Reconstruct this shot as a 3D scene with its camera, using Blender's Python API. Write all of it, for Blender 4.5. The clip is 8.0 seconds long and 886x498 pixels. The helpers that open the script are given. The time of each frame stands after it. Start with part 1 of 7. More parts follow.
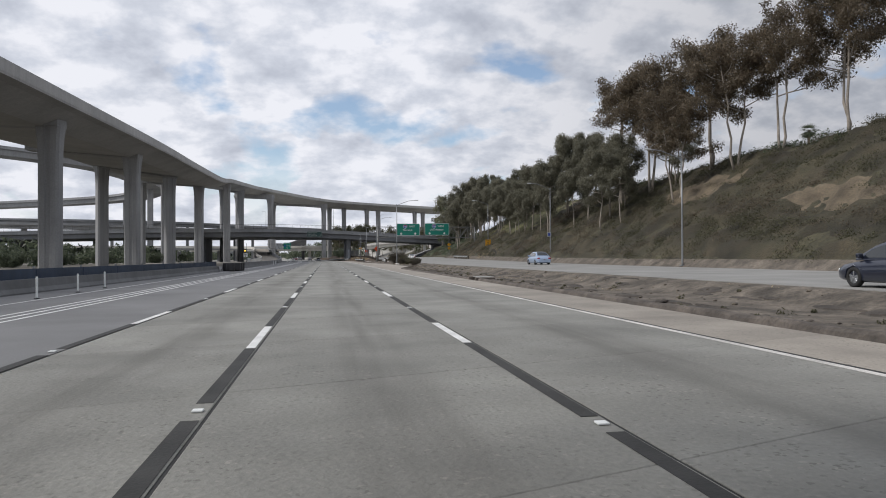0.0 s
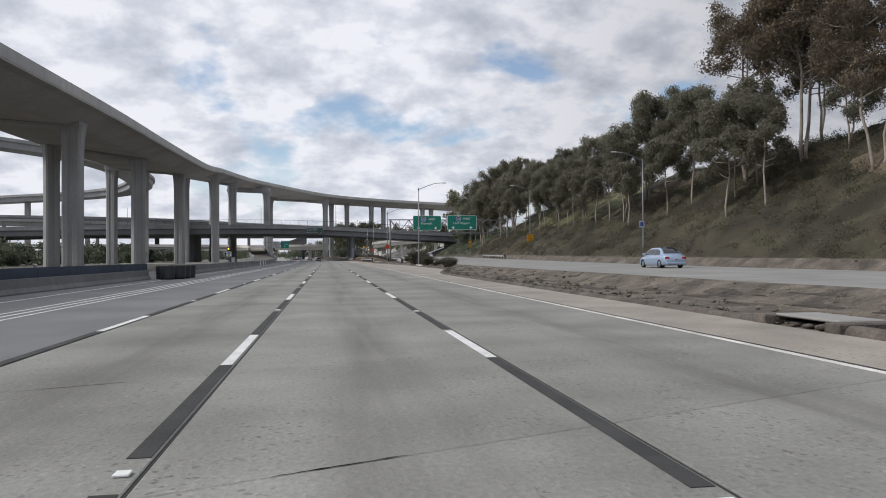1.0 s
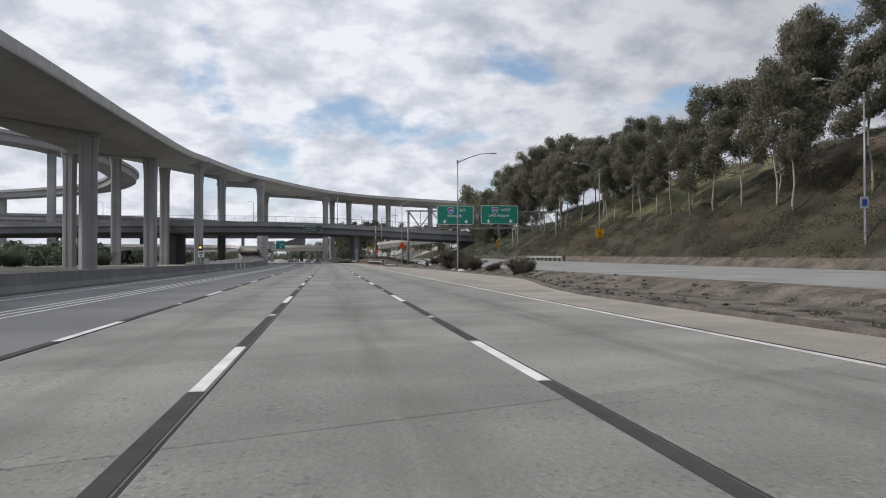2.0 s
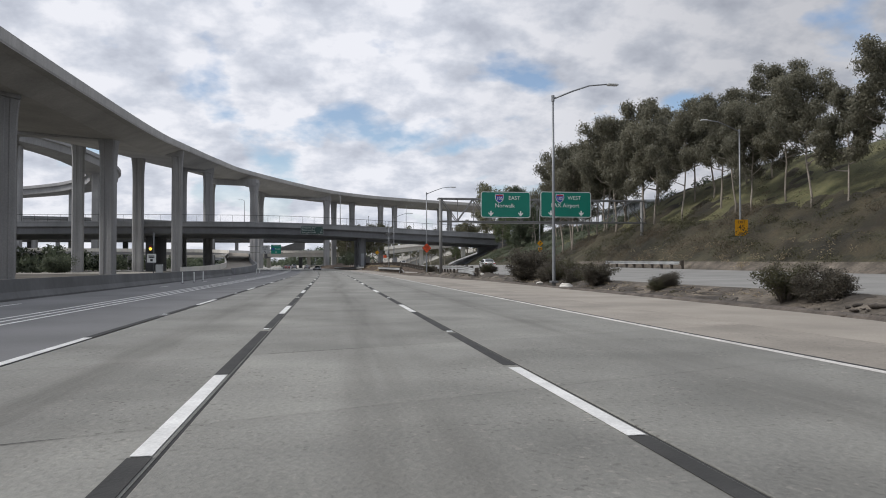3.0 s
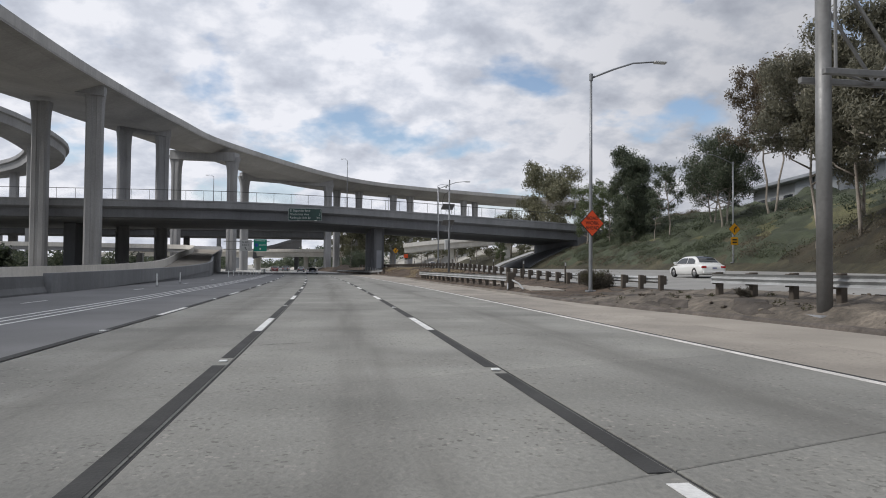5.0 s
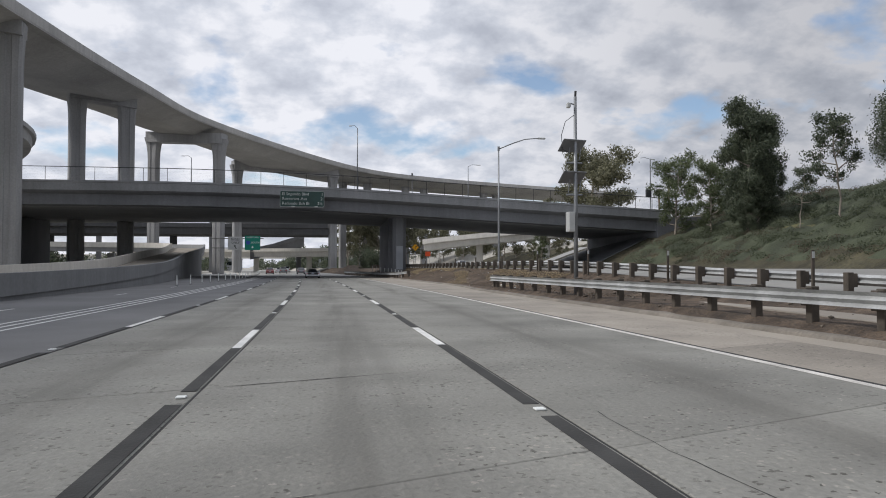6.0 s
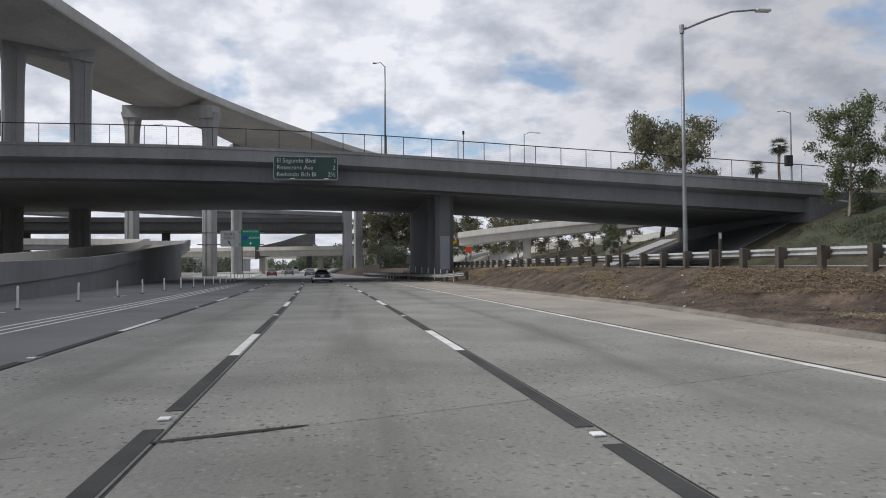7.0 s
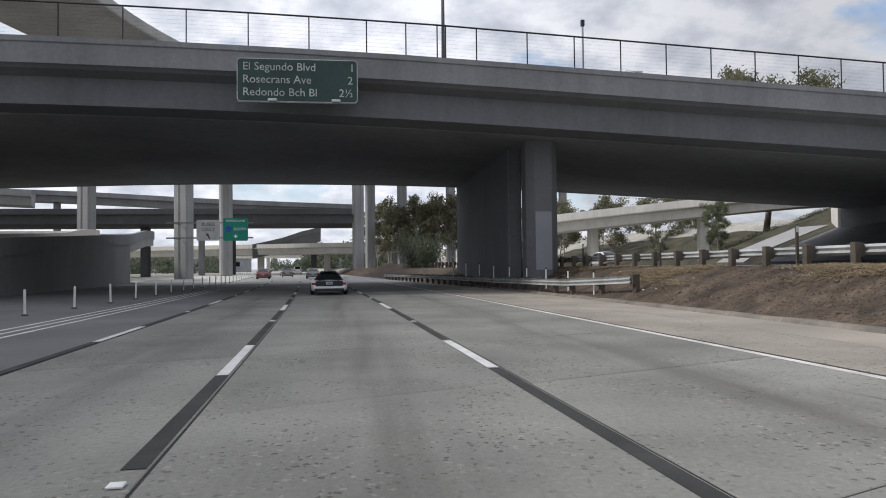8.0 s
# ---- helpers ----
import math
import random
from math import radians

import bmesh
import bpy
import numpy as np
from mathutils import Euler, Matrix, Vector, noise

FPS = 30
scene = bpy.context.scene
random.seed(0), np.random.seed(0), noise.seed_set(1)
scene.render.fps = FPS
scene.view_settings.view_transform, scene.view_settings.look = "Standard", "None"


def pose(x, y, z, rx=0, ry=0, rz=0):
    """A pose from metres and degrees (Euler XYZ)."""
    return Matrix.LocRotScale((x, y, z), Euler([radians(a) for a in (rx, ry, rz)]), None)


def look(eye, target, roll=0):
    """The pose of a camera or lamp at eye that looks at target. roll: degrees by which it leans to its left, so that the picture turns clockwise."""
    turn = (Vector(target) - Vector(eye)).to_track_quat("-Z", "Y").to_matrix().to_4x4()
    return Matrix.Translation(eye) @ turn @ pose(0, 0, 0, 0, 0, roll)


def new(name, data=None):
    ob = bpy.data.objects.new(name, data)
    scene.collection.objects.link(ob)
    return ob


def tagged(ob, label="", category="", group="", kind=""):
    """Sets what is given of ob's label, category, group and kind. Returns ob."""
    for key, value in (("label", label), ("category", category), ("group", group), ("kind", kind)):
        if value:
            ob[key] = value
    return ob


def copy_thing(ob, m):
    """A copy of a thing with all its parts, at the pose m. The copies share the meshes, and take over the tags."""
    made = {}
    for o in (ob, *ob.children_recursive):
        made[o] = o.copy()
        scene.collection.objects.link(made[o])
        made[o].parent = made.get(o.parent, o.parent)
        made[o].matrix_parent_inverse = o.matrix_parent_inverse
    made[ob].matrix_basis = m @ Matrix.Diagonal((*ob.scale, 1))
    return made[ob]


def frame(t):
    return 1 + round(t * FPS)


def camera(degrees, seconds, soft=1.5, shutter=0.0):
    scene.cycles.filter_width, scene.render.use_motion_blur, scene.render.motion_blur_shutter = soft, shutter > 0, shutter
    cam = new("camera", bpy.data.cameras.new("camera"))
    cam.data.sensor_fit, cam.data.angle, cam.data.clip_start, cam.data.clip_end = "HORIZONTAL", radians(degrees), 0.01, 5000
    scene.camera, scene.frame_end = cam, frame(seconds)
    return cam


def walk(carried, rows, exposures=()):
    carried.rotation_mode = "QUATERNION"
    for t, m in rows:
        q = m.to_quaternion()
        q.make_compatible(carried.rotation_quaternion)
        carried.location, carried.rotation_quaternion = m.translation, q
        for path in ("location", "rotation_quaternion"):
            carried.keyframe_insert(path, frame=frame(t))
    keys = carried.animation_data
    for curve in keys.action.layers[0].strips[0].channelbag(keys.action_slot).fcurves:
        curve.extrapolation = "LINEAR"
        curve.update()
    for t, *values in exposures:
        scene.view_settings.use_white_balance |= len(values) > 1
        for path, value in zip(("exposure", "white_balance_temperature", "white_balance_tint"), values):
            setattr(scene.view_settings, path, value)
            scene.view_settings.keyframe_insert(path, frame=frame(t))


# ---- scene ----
import functools

cam = camera(64.6, 8.0, soft=1.0)
PATH = [
    (0, (1.24, -1.28, 1.50), (1.569, 0.692, 1.522), -0.3),
    (0.5, (1.299, 14.421, 1.483), (1.632, 16.393, 1.51), 0.1),
    (1, (1.355, 30.162, 1.45), (1.679, 32.135, 1.471), -0.3),
    (1.5, (1.333, 45.993, 1.382), (1.657, 47.966, 1.405), -0.2),
    (3, (1.292, 93.297, 1.331), (1.612, 95.27, 1.377), -0.1),
    (3.5, (1.236, 109.091, 1.34), (1.561, 111.064, 1.398), 0.7),
    (4, (1.227, 124.921, 1.332), (1.55, 126.894, 1.389), 1.3),
    (5.5, (1.582, 172.285, 1.383), (1.89, 174.261, 1.437), 0.1),
    (6, (1.431, 188.047, 1.418), (1.73, 190.024, 1.472), -0.0),
    (6.5, (1.202, 203.478, 1.383), (1.479, 205.459, 1.434), -0.4),
    (7, (0.785, 218.567, 1.381), (1.048, 220.55, 1.434), -0.4),
    (7.5, (0.285, 233.923, 1.34), (0.537, 235.907, 1.39), -0.5),
    (8, (-0.447, 249.769, 1.406), (-0.202, 251.753, 1.458), -0.6),
]
walk(cam, [(t, look(eye, target, roll)) for t, eye, target, roll in PATH], [(0.0, 0.0, 6380, 11), (7.2, 0.0, 6380, 11), (8.0, 0.2, 6380, 11)])

# ---- world and light ----
world = bpy.data.worlds.new("sky")
scene.world = world
world.use_nodes = True
wn, wl = world.node_tree.nodes, world.node_tree.links
wn.clear()
SUN_AZ, SUN_EL = radians(-92), radians(42)      # clockwise from straight ahead


def wnode(kind, **sets):
    n = wn.new(kind)
    for k, v in sets.items():
        n.inputs[k].default_value = v
    return n


sky = wn.new("ShaderNodeTexSky")
sky.sky_type, sky.sun_disc = "NISHITA", False
sky.sun_elevation, sky.sun_rotation = SUN_EL, SUN_AZ
sky.air_density, sky.dust_density = 1.0, 0.6
b_sky = wnode("ShaderNodeBackground", Strength=0.13)
wl.new(sky.outputs[0], b_sky.inputs[0])
tc = wn.new("ShaderNodeTexCoord")
sep = wn.new("ShaderNodeSeparateXYZ")
wl.new(tc.outputs["Generated"], sep.inputs[0])
zup = wn.new("ShaderNodeMath")
zup.operation = "MAXIMUM"
zup.inputs[1].default_value = 0.0
wl.new(sep.outputs[2], zup.inputs[0])
zadd = wn.new("ShaderNodeMath")
zadd.inputs[1].default_value = 0.38
wl.new(zup.outputs[0], zadd.inputs[0])
flat = wn.new("ShaderNodeVectorMath")
flat.operation = "DIVIDE"
comb = wn.new("ShaderNodeCombineXYZ")
for i in range(3):
    wl.new(zadd.outputs[0], comb.inputs[i])
wl.new(tc.outputs["Generated"], flat.inputs[0])
wl.new(comb.outputs[0], flat.inputs[1])
cmap = wn.new("ShaderNodeMapping")
cmap.inputs["Location"].default_value = (3.1, 1.7, 0.0)
cmap.inputs["Scale"].default_value = (1.0, 1.0, 0.0)
wl.new(flat.outputs[0], cmap.inputs[0])


def wramp(src, stops):
    r = wn.new("ShaderNodeValToRGB")
    e = r.color_ramp.elements
    while len(e) < len(stops):
        e.new(0.5)
    for el, (p, c) in zip(e, stops):
        el.position, el.color = p, (*c, 1) if len(c) == 3 else c
    wl.new(src, r.inputs[0])
    return r.outputs[0]


cover = wnode("ShaderNodeTexNoise", Scale=3.6, Detail=8.0, Roughness=0.52, Distortion=0.1)
wl.new(cmap.outputs[0], cover.inputs["Vector"])
fac = wramp(cover.outputs[0], [(0.345, (0.1, 0.1, 0.1)), (0.445, (1, 1, 1))])
body = wnode("ShaderNodeTexNoise", Scale=7.5, Detail=9.0, Roughness=0.55, Distortion=0.05)
wl.new(cmap.outputs[0], body.inputs["Vector"])
tone = wramp(body.outputs[0], [(0.30, (0.57, 0.605, 0.685)), (0.45, (0.75, 0.785, 0.86)), (0.58, (0.99, 1.0, 1.045))])
b_cloud = wnode("ShaderNodeBackground", Strength=0.87)
away = wnode("ShaderNodeMapRange", **{"From Min": 0.12, "From Max": 0.56, "To Min": 1.0, "To Max": 0.64})
wl.new(sep.outputs[0], away.inputs[0])
dim = wn.new("ShaderNodeVectorMath")
dim.operation = "SCALE"
wl.new(tone, dim.inputs[0])
wl.new(away.outputs[0], dim.inputs["Scale"])
wl.new(dim.outputs[0], b_cloud.inputs[0])
wmix = wn.new("ShaderNodeMixShader")
haze = wnode("ShaderNodeMapRange", **{"From Min": 0.03, "From Max": 0.16, "To Min": 1.0, "To Max": 0.0})
wl.new(sep.outputs[2], haze.inputs[0])
veil = wn.new("ShaderNodeMath")
veil.operation = "MAXIMUM"
wl.new(fac, veil.inputs[0])
wl.new(haze.outputs[0], veil.inputs[1])
wl.new(veil.outputs[0], wmix.inputs[0])
wl.new(b_sky.outputs[0], wmix.inputs[1])
wl.new(b_cloud.outputs[0], wmix.inputs[2])
wout = wn.new("ShaderNodeOutputWorld")
wl.new(wmix.outputs[0], wout.inputs[0])

sun = new("sun", bpy.data.lights.new("sun", "SUN"))
sun.data.energy, sun.data.angle, sun.data.color = 2.2, radians(10), (1.0, 0.96, 0.9)
sun_way = Vector((math.sin(SUN_AZ) * math.cos(SUN_EL), math.cos(SUN_AZ) * math.cos(SUN_EL), math.sin(SUN_EL)))
sun.matrix_world = look(sun_way * 300, (0, 0, 0))


# ---- materials ----
def mat(name, base, rough=0.8, metal=0.0, vary=0.25, scale=0.6, fine=14.0, bump=0.25, tint=None, streak=0.0, piece=0.0, depth=0.02):
    """A painted or mineral surface: two scales of stain and grain, fine relief, upright streaks, and a shade of its own for each piece."""
    m = bpy.data.materials.new(name)
    m.use_nodes = True
    n, l = m.node_tree.nodes, m.node_tree.links
    p = n["Principled BSDF"]
    p.inputs["Metallic"].default_value = metal
    geo = n.new("ShaderNodeNewGeometry")

    def tex(s, detail, stretch=None):
        t = n.new("ShaderNodeTexNoise")
        t.inputs["Scale"].default_value, t.inputs["Detail"].default_value = s, detail
        if stretch:
            mp = n.new("ShaderNodeMapping")
            mp.inputs["Scale"].default_value = stretch
            l.new(geo.outputs["Position"], mp.inputs[0])
            l.new(mp.outputs[0], t.inputs["Vector"])
        else:
            l.new(geo.outputs["Position"], t.inputs["Vector"])
        return t.outputs[0]

    def remap(src, lo, hi):
        r = n.new("ShaderNodeMapRange")
        r.inputs["From Min"].default_value, r.inputs["From Max"].default_value = 0.3, 0.7
        r.inputs["To Min"].default_value, r.inputs["To Max"].default_value = lo, hi
        l.new(src, r.inputs[0])
        return r.outputs[0]

    def mul(a, b):
        q = n.new("ShaderNodeMath")
        q.operation = "MULTIPLY"
        l.new(a, q.inputs[0])
        l.new(b, q.inputs[1])
        return q.outputs[0]

    big = remap(tex(scale, 5.0), 1 - vary, 1 + vary * 0.6)
    grain_src = tex(fine, 6.0)
    val = mul(big, remap(grain_src, 1 - vary * 0.6, 1 + vary * 0.45))
    if streak:
        val = mul(val, remap(tex(1.0, 4.0, (1.6, 1.6, 0.07)), 1 - streak, 1 + streak * 0.3))
    if piece:
        info = n.new("ShaderNodeObjectInfo")
        r = n.new("ShaderNodeMapRange")
        r.inputs["To Min"].default_value, r.inputs["To Max"].default_value = 1 - piece, 1 + piece
        l.new(info.outputs["Random"], r.inputs[0])
        val = mul(val, r.outputs[0])
    mix = n.new("ShaderNodeMix")
    mix.data_type = "RGBA"
    mix.inputs[6].default_value = (*base, 1)
    mix.inputs[7].default_value = (*(tint or base), 1)
    l.new(tex(scale * 2.7, 3.0), mix.inputs[0])
    vm = n.new("ShaderNodeVectorMath")
    vm.operation = "SCALE"
    l.new(mix.outputs[2], vm.inputs[0])
    l.new(val, vm.inputs["Scale"])
    l.new(vm.outputs[0], p.inputs["Base Color"])
    l.new(remap(grain_src, max(0.02, rough - 0.1), min(1, rough + 0.1)), p.inputs["Roughness"])
    if bump:
        b = n.new("ShaderNodeBump")
        b.inputs["Strength"].default_value, b.inputs["Distance"].default_value = bump, depth
        l.new(grain_src, b.inputs["Height"])
        l.new(b.outputs[0], p.inputs["Normal"])
    return m


def leaf_mat(name, a, b, rough=0.55):
    """Foliage: each leaf has its own shade between two greens."""
    m = bpy.data.materials.new(name)
    m.use_nodes = True
    n, l = m.node_tree.nodes, m.node_tree.links
    p = n["Principled BSDF"]
    geo = n.new("ShaderNodeNewGeometry")
    t = n.new("ShaderNodeTexNoise")
    t.inputs["Scale"].default_value, t.inputs["Detail"].default_value = 0.22, 4.0
    l.new(geo.outputs["Position"], t.inputs["Vector"])
    add = n.new("ShaderNodeMath")
    add.operation = "MULTIPLY"
    l.new(geo.outputs["Random Per Island"], add.inputs[0])
    l.new(t.outputs[0], add.inputs[1])
    r = n.new("ShaderNodeValToRGB")
    r.color_ramp.elements[0].color, r.color_ramp.elements[1].color = (*a, 1), (*b, 1)
    r.color_ramp.elements[0].position, r.color_ramp.elements[1].position = 0.05, 0.55
    l.new(add.outputs[0], r.inputs[0])
    l.new(r.outputs[0], p.inputs["Base Color"])
    p.inputs["Roughness"].default_value = rough
    tr = n.new("ShaderNodeBsdfTranslucent")
    l.new(r.outputs[0], tr.inputs[0])
    ms = n.new("ShaderNodeMixShader")
    ms.inputs[0].default_value = 0.5
    l.new(p.outputs[0], ms.inputs[1])
    l.new(tr.outputs[0], ms.inputs[2])
    l.new(ms.outputs[0], n["Material Output"].inputs[0])
    return m


def glossy(name, base, rough=0.3, metal=0.0, coat=0.0):
    m = bpy.data.materials.new(name)
    m.use_nodes = True
    p = m.node_tree.nodes["Principled BSDF"]
    p.inputs["Base Color"].default_value = (*base, 1)
    p.inputs["Roughness"].default_value, p.inputs["Metallic"].default_value = rough, metal
    p.inputs["Coat Weight"].default_value = coat
    return m


M_SHOULDER = mat("shoulder_concrete", (0.335, 0.302, 0.258), 0.88, vary=0.22, scale=0.35, fine=20, bump=0.5, tint=(0.29, 0.262, 0.225), piece=0.06)
M_LANE = mat("far_lane_concrete", (0.195, 0.195, 0.196), 0.85, vary=0.22, scale=0.25, fine=18, bump=0.5, tint=(0.168, 0.168, 0.17))
# Gore concrete with the sunlight that falls on it put into its colour
M_SUNLIT_GORE = mat("sunlit_gore_concrete", (0.62, 0.61, 0.575), 0.85, vary=0.15, scale=0.2, fine=12, bump=0.3, tint=(0.54, 0.53, 0.50))
# Lanes past the overpass: sunlight put into a paler copy of the lane concrete
M_SUNLIT_LANE = mat("sunlit_lane_concrete", (0.40, 0.395, 0.375), 0.85, vary=0.2, scale=0.25, fine=18, bump=0.4, tint=(0.34, 0.335, 0.32))
M_JOINT = mat("joint_filler", (0.03, 0.03, 0.03), 0.9, vary=0.3, scale=1.0)
M_WHITE = mat("road_paint_white", (0.74, 0.74, 0.72), 0.7, vary=0.22, scale=1.6, fine=30, bump=0.3)
M_BLACK = mat("road_paint_black", (0.032, 0.032, 0.032), 0.9, vary=0.35, scale=1.2, fine=30, bump=0.3, tint=(0.055, 0.055, 0.052))
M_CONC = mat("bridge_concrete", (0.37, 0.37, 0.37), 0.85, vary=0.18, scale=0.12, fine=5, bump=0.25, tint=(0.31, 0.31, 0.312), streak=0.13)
M_CONC_DARK = mat("weathered_concrete", (0.27, 0.275, 0.283), 0.85, vary=0.2, scale=0.15, fine=5, bump=0.25, tint=(0.25, 0.255, 0.26), streak=0.12)
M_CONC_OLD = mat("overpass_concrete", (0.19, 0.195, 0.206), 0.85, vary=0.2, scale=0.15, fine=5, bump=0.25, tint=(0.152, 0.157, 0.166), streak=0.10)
M_PATCH = mat("repainted_concrete", (0.27, 0.285, 0.305), 0.8, vary=0.12, scale=0.4)
M_BANK = mat("bank_soil", (0.07, 0.05, 0.036), 0.95, vary=0.6, scale=1.1, fine=11, bump=1.0, tint=(0.15, 0.112, 0.08), depth=0.12)
M_BARRIER = mat("barrier_concrete", (0.20, 0.203, 0.205), 0.85, vary=0.22, scale=0.3, fine=6, bump=0.3, tint=(0.16, 0.163, 0.165), streak=0.14)
M_EDGE = mat("worn_edge_paint", (0.72, 0.70, 0.67), 0.75, vary=0.3, scale=1.3, fine=30, bump=0.3, tint=(0.58, 0.56, 0.52))
M_DIRT = mat("median_dirt", (0.10, 0.083, 0.066), 0.95, vary=0.6, scale=0.8, fine=7, bump=1.0, tint=(0.195, 0.168, 0.135), depth=0.1)
M_GRASSBANK = mat("bank_grass", (0.075, 0.088, 0.034), 0.95, vary=0.45, scale=0.35, fine=5, bump=1.0, tint=(0.17, 0.15, 0.075), depth=0.12)
M_SCRUBMAT = mat("matted_scrub", (0.028, 0.032, 0.017), 0.95, vary=0.65, scale=0.2, fine=6.5, bump=1.0, tint=(0.082, 0.062, 0.038), depth=0.14)
M_COVERMAT = mat("matted_ground_cover", (0.042, 0.054, 0.030), 0.95, vary=0.45, scale=0.3, fine=6.5, bump=1.0, tint=(0.075, 0.085, 0.050), depth=0.12)
M_CRUST = mat("dark_soil_crust", (0.055, 0.047, 0.040), 0.95, vary=0.5, scale=1.5, fine=20, bump=0.9, tint=(0.10, 0.085, 0.070), depth=0.04)
M_BARE = mat("bare_tan_earth", (0.10, 0.079, 0.052), 0.95, vary=0.5, scale=0.5, fine=7, bump=1.0, tint=(0.175, 0.138, 0.092), depth=0.1)
M_SCRUBSOIL = mat("hill_soil", (0.045, 0.043, 0.024), 0.95, vary=0.6, scale=0.3, fine=3, bump=1.0, tint=(0.085, 0.074, 0.043), depth=0.25)
M_LOT = mat("dark_lot_soil", (0.10, 0.092, 0.075), 0.95, vary=0.5, scale=0.2, fine=3.0, bump=0.4, tint=(0.15, 0.135, 0.11))
# Far viaduct: the shade it stands in is put into its dark colour
M_VIADUCT_SHADE = mat("shaded_viaduct_concrete", (0.115, 0.117, 0.122), 0.9, vary=0.25, scale=0.1, fine=4, bump=0.2, tint=(0.09, 0.092, 0.096), streak=0.15)
M_FASCIA = mat("fascia_concrete", (0.52, 0.51, 0.49), 0.85, vary=0.15, scale=0.15, fine=5, bump=0.2, tint=(0.44, 0.43, 0.415), streak=0.12)
M_FARGROUND = mat("far_ground", (0.33, 0.315, 0.28), 0.95, vary=0.5, scale=0.03, fine=1.0, bump=0.3, tint=(0.42, 0.40, 0.355))
M_ASPHALT = mat("ramp_pavement", (0.29, 0.285, 0.27), 0.88, vary=0.2, scale=0.3, fine=20, bump=0.4, tint=(0.25, 0.245, 0.23))
M_STEEL = mat("galvanised_steel", (0.27, 0.28, 0.29), 0.5, metal=0.6, vary=0.15, scale=1.5, fine=20, bump=0.1)
M_RAIL = mat("guardrail_steel", (0.44, 0.45, 0.45), 0.6, metal=0.25, vary=0.25, scale=0.8, fine=12, bump=0.1, streak=0.2)
M_WOODPOST = mat("weathered_timber_post", (0.095, 0.08, 0.065), 0.9, vary=0.3, scale=2.0, fine=20, bump=0.4)
M_FENCE = mat("fence_wire", (0.022, 0.024, 0.027), 0.7, metal=0.0, vary=0.1)
M_TRUSS = mat("truss_steel", (0.22, 0.22, 0.215), 0.55, metal=0.4, vary=0.2, scale=1.0, fine=10)
M_GREEN = mat("sign_green", (0.003, 0.205, 0.145), 0.45, vary=0.10, scale=0.7, fine=8, bump=0.05)
M_GREEN_OLD = mat("sign_green_faded", (0.02, 0.055, 0.048), 0.55, vary=0.3, scale=0.9, fine=8, bump=0.05)
M_SIGNWHITE = mat("sign_white", (0.80, 0.82, 0.80), 0.45, vary=0.08, scale=1.0, bump=0.05)
M_SIGNDULL = mat("sign_white_dull", (0.42, 0.43, 0.43), 0.6, vary=0.2, scale=0.9, bump=0.05)
M_SIGNBLUE = mat("sign_blue", (0.03, 0.07, 0.36), 0.45, vary=0.08, scale=1.0, bump=0.05)
M_SIGNRED = mat("sign_red", (0.45, 0.03, 0.04), 0.45, vary=0.08, scale=1.0, bump=0.05)
M_ORANGE = mat("sign_orange", (0.85, 0.10, 0.025), 0.5, vary=0.08, scale=1.0, bump=0.05)
M_YELLOW = mat("sign_yellow", (0.75, 0.36, 0.01), 0.5, vary=0.1, scale=1.0, bump=0.05)
M_SIGNBLACK = mat("sign_black", (0.02, 0.02, 0.02), 0.6, vary=0.1, scale=1.0, bump=0.05)
M_BARK = mat("pale_bark", (0.40, 0.36, 0.31), 0.9, vary=0.35, scale=0.8, fine=9, bump=0.4, tint=(0.25, 0.21, 0.17))
M_PALM = mat("palm_trunk", (0.20, 0.16, 0.12), 0.95, vary=0.3, scale=1.5, fine=10, bump=0.5)
M_FLY = mat("flyover_concrete", (0.44, 0.43, 0.412), 0.85, vary=0.2, scale=0.1, fine=4, bump=0.25, tint=(0.36, 0.352, 0.335), streak=0.09)
M_KERB = mat("kerb_asphalt", (0.085, 0.07, 0.06), 0.9, vary=0.5, scale=1.2, fine=12, bump=0.9, tint=(0.15, 0.13, 0.11), depth=0.05)
# Pale concrete: sunlight on far bridges, parapet and wing wall put into its colour
M_PALE_SUNLIT = mat("pale_sunlit_concrete", (0.76, 0.73, 0.67), 0.85, vary=0.12, scale=0.12, fine=5, bump=0.25, tint=(0.68, 0.655, 0.60), streak=0.10)
M_BORDER = mat("sign_border_worn", (0.50, 0.53, 0.51), 0.5, vary=0.3, scale=2.0, fine=12, bump=0.05)
M_LEAF_RUST = leaf_mat("rusty_gum_leaves", (0.105, 0.085, 0.058), (0.215, 0.168, 0.112))
M_LEAF = leaf_mat("gum_leaves", (0.13, 0.13, 0.094), (0.275, 0.258, 0.185))
M_LEAF_FAR = leaf_mat("far_gum_leaves", (0.12, 0.122, 0.075), (0.27, 0.26, 0.165))
M_LEAF_LIGHT = leaf_mat("sycamore_leaves", (0.075, 0.095, 0.048), (0.21, 0.245, 0.125))
M_LEAF_DARK = leaf_mat("dark_leaves", (0.055, 0.072, 0.046), (0.17, 0.195, 0.125))
M_SHRUB = leaf_mat("shrub_leaves", (0.060, 0.060, 0.032), (0.122, 0.115, 0.062))
M_COVER = leaf_mat("ground_cover_leaves", (0.060, 0.074, 0.042), (0.125, 0.145, 0.085))
M_DRY = leaf_mat("dry_grass", (0.26, 0.21, 0.14), (0.56, 0.46, 0.30))
M_BRUSH = leaf_mat("median_brush", (0.055, 0.05, 0.038), (0.17, 0.15, 0.115))
M_HILLBRUSH = leaf_mat("hillside_brush_leaves", (0.098, 0.08, 0.056), (0.17, 0.138, 0.096))
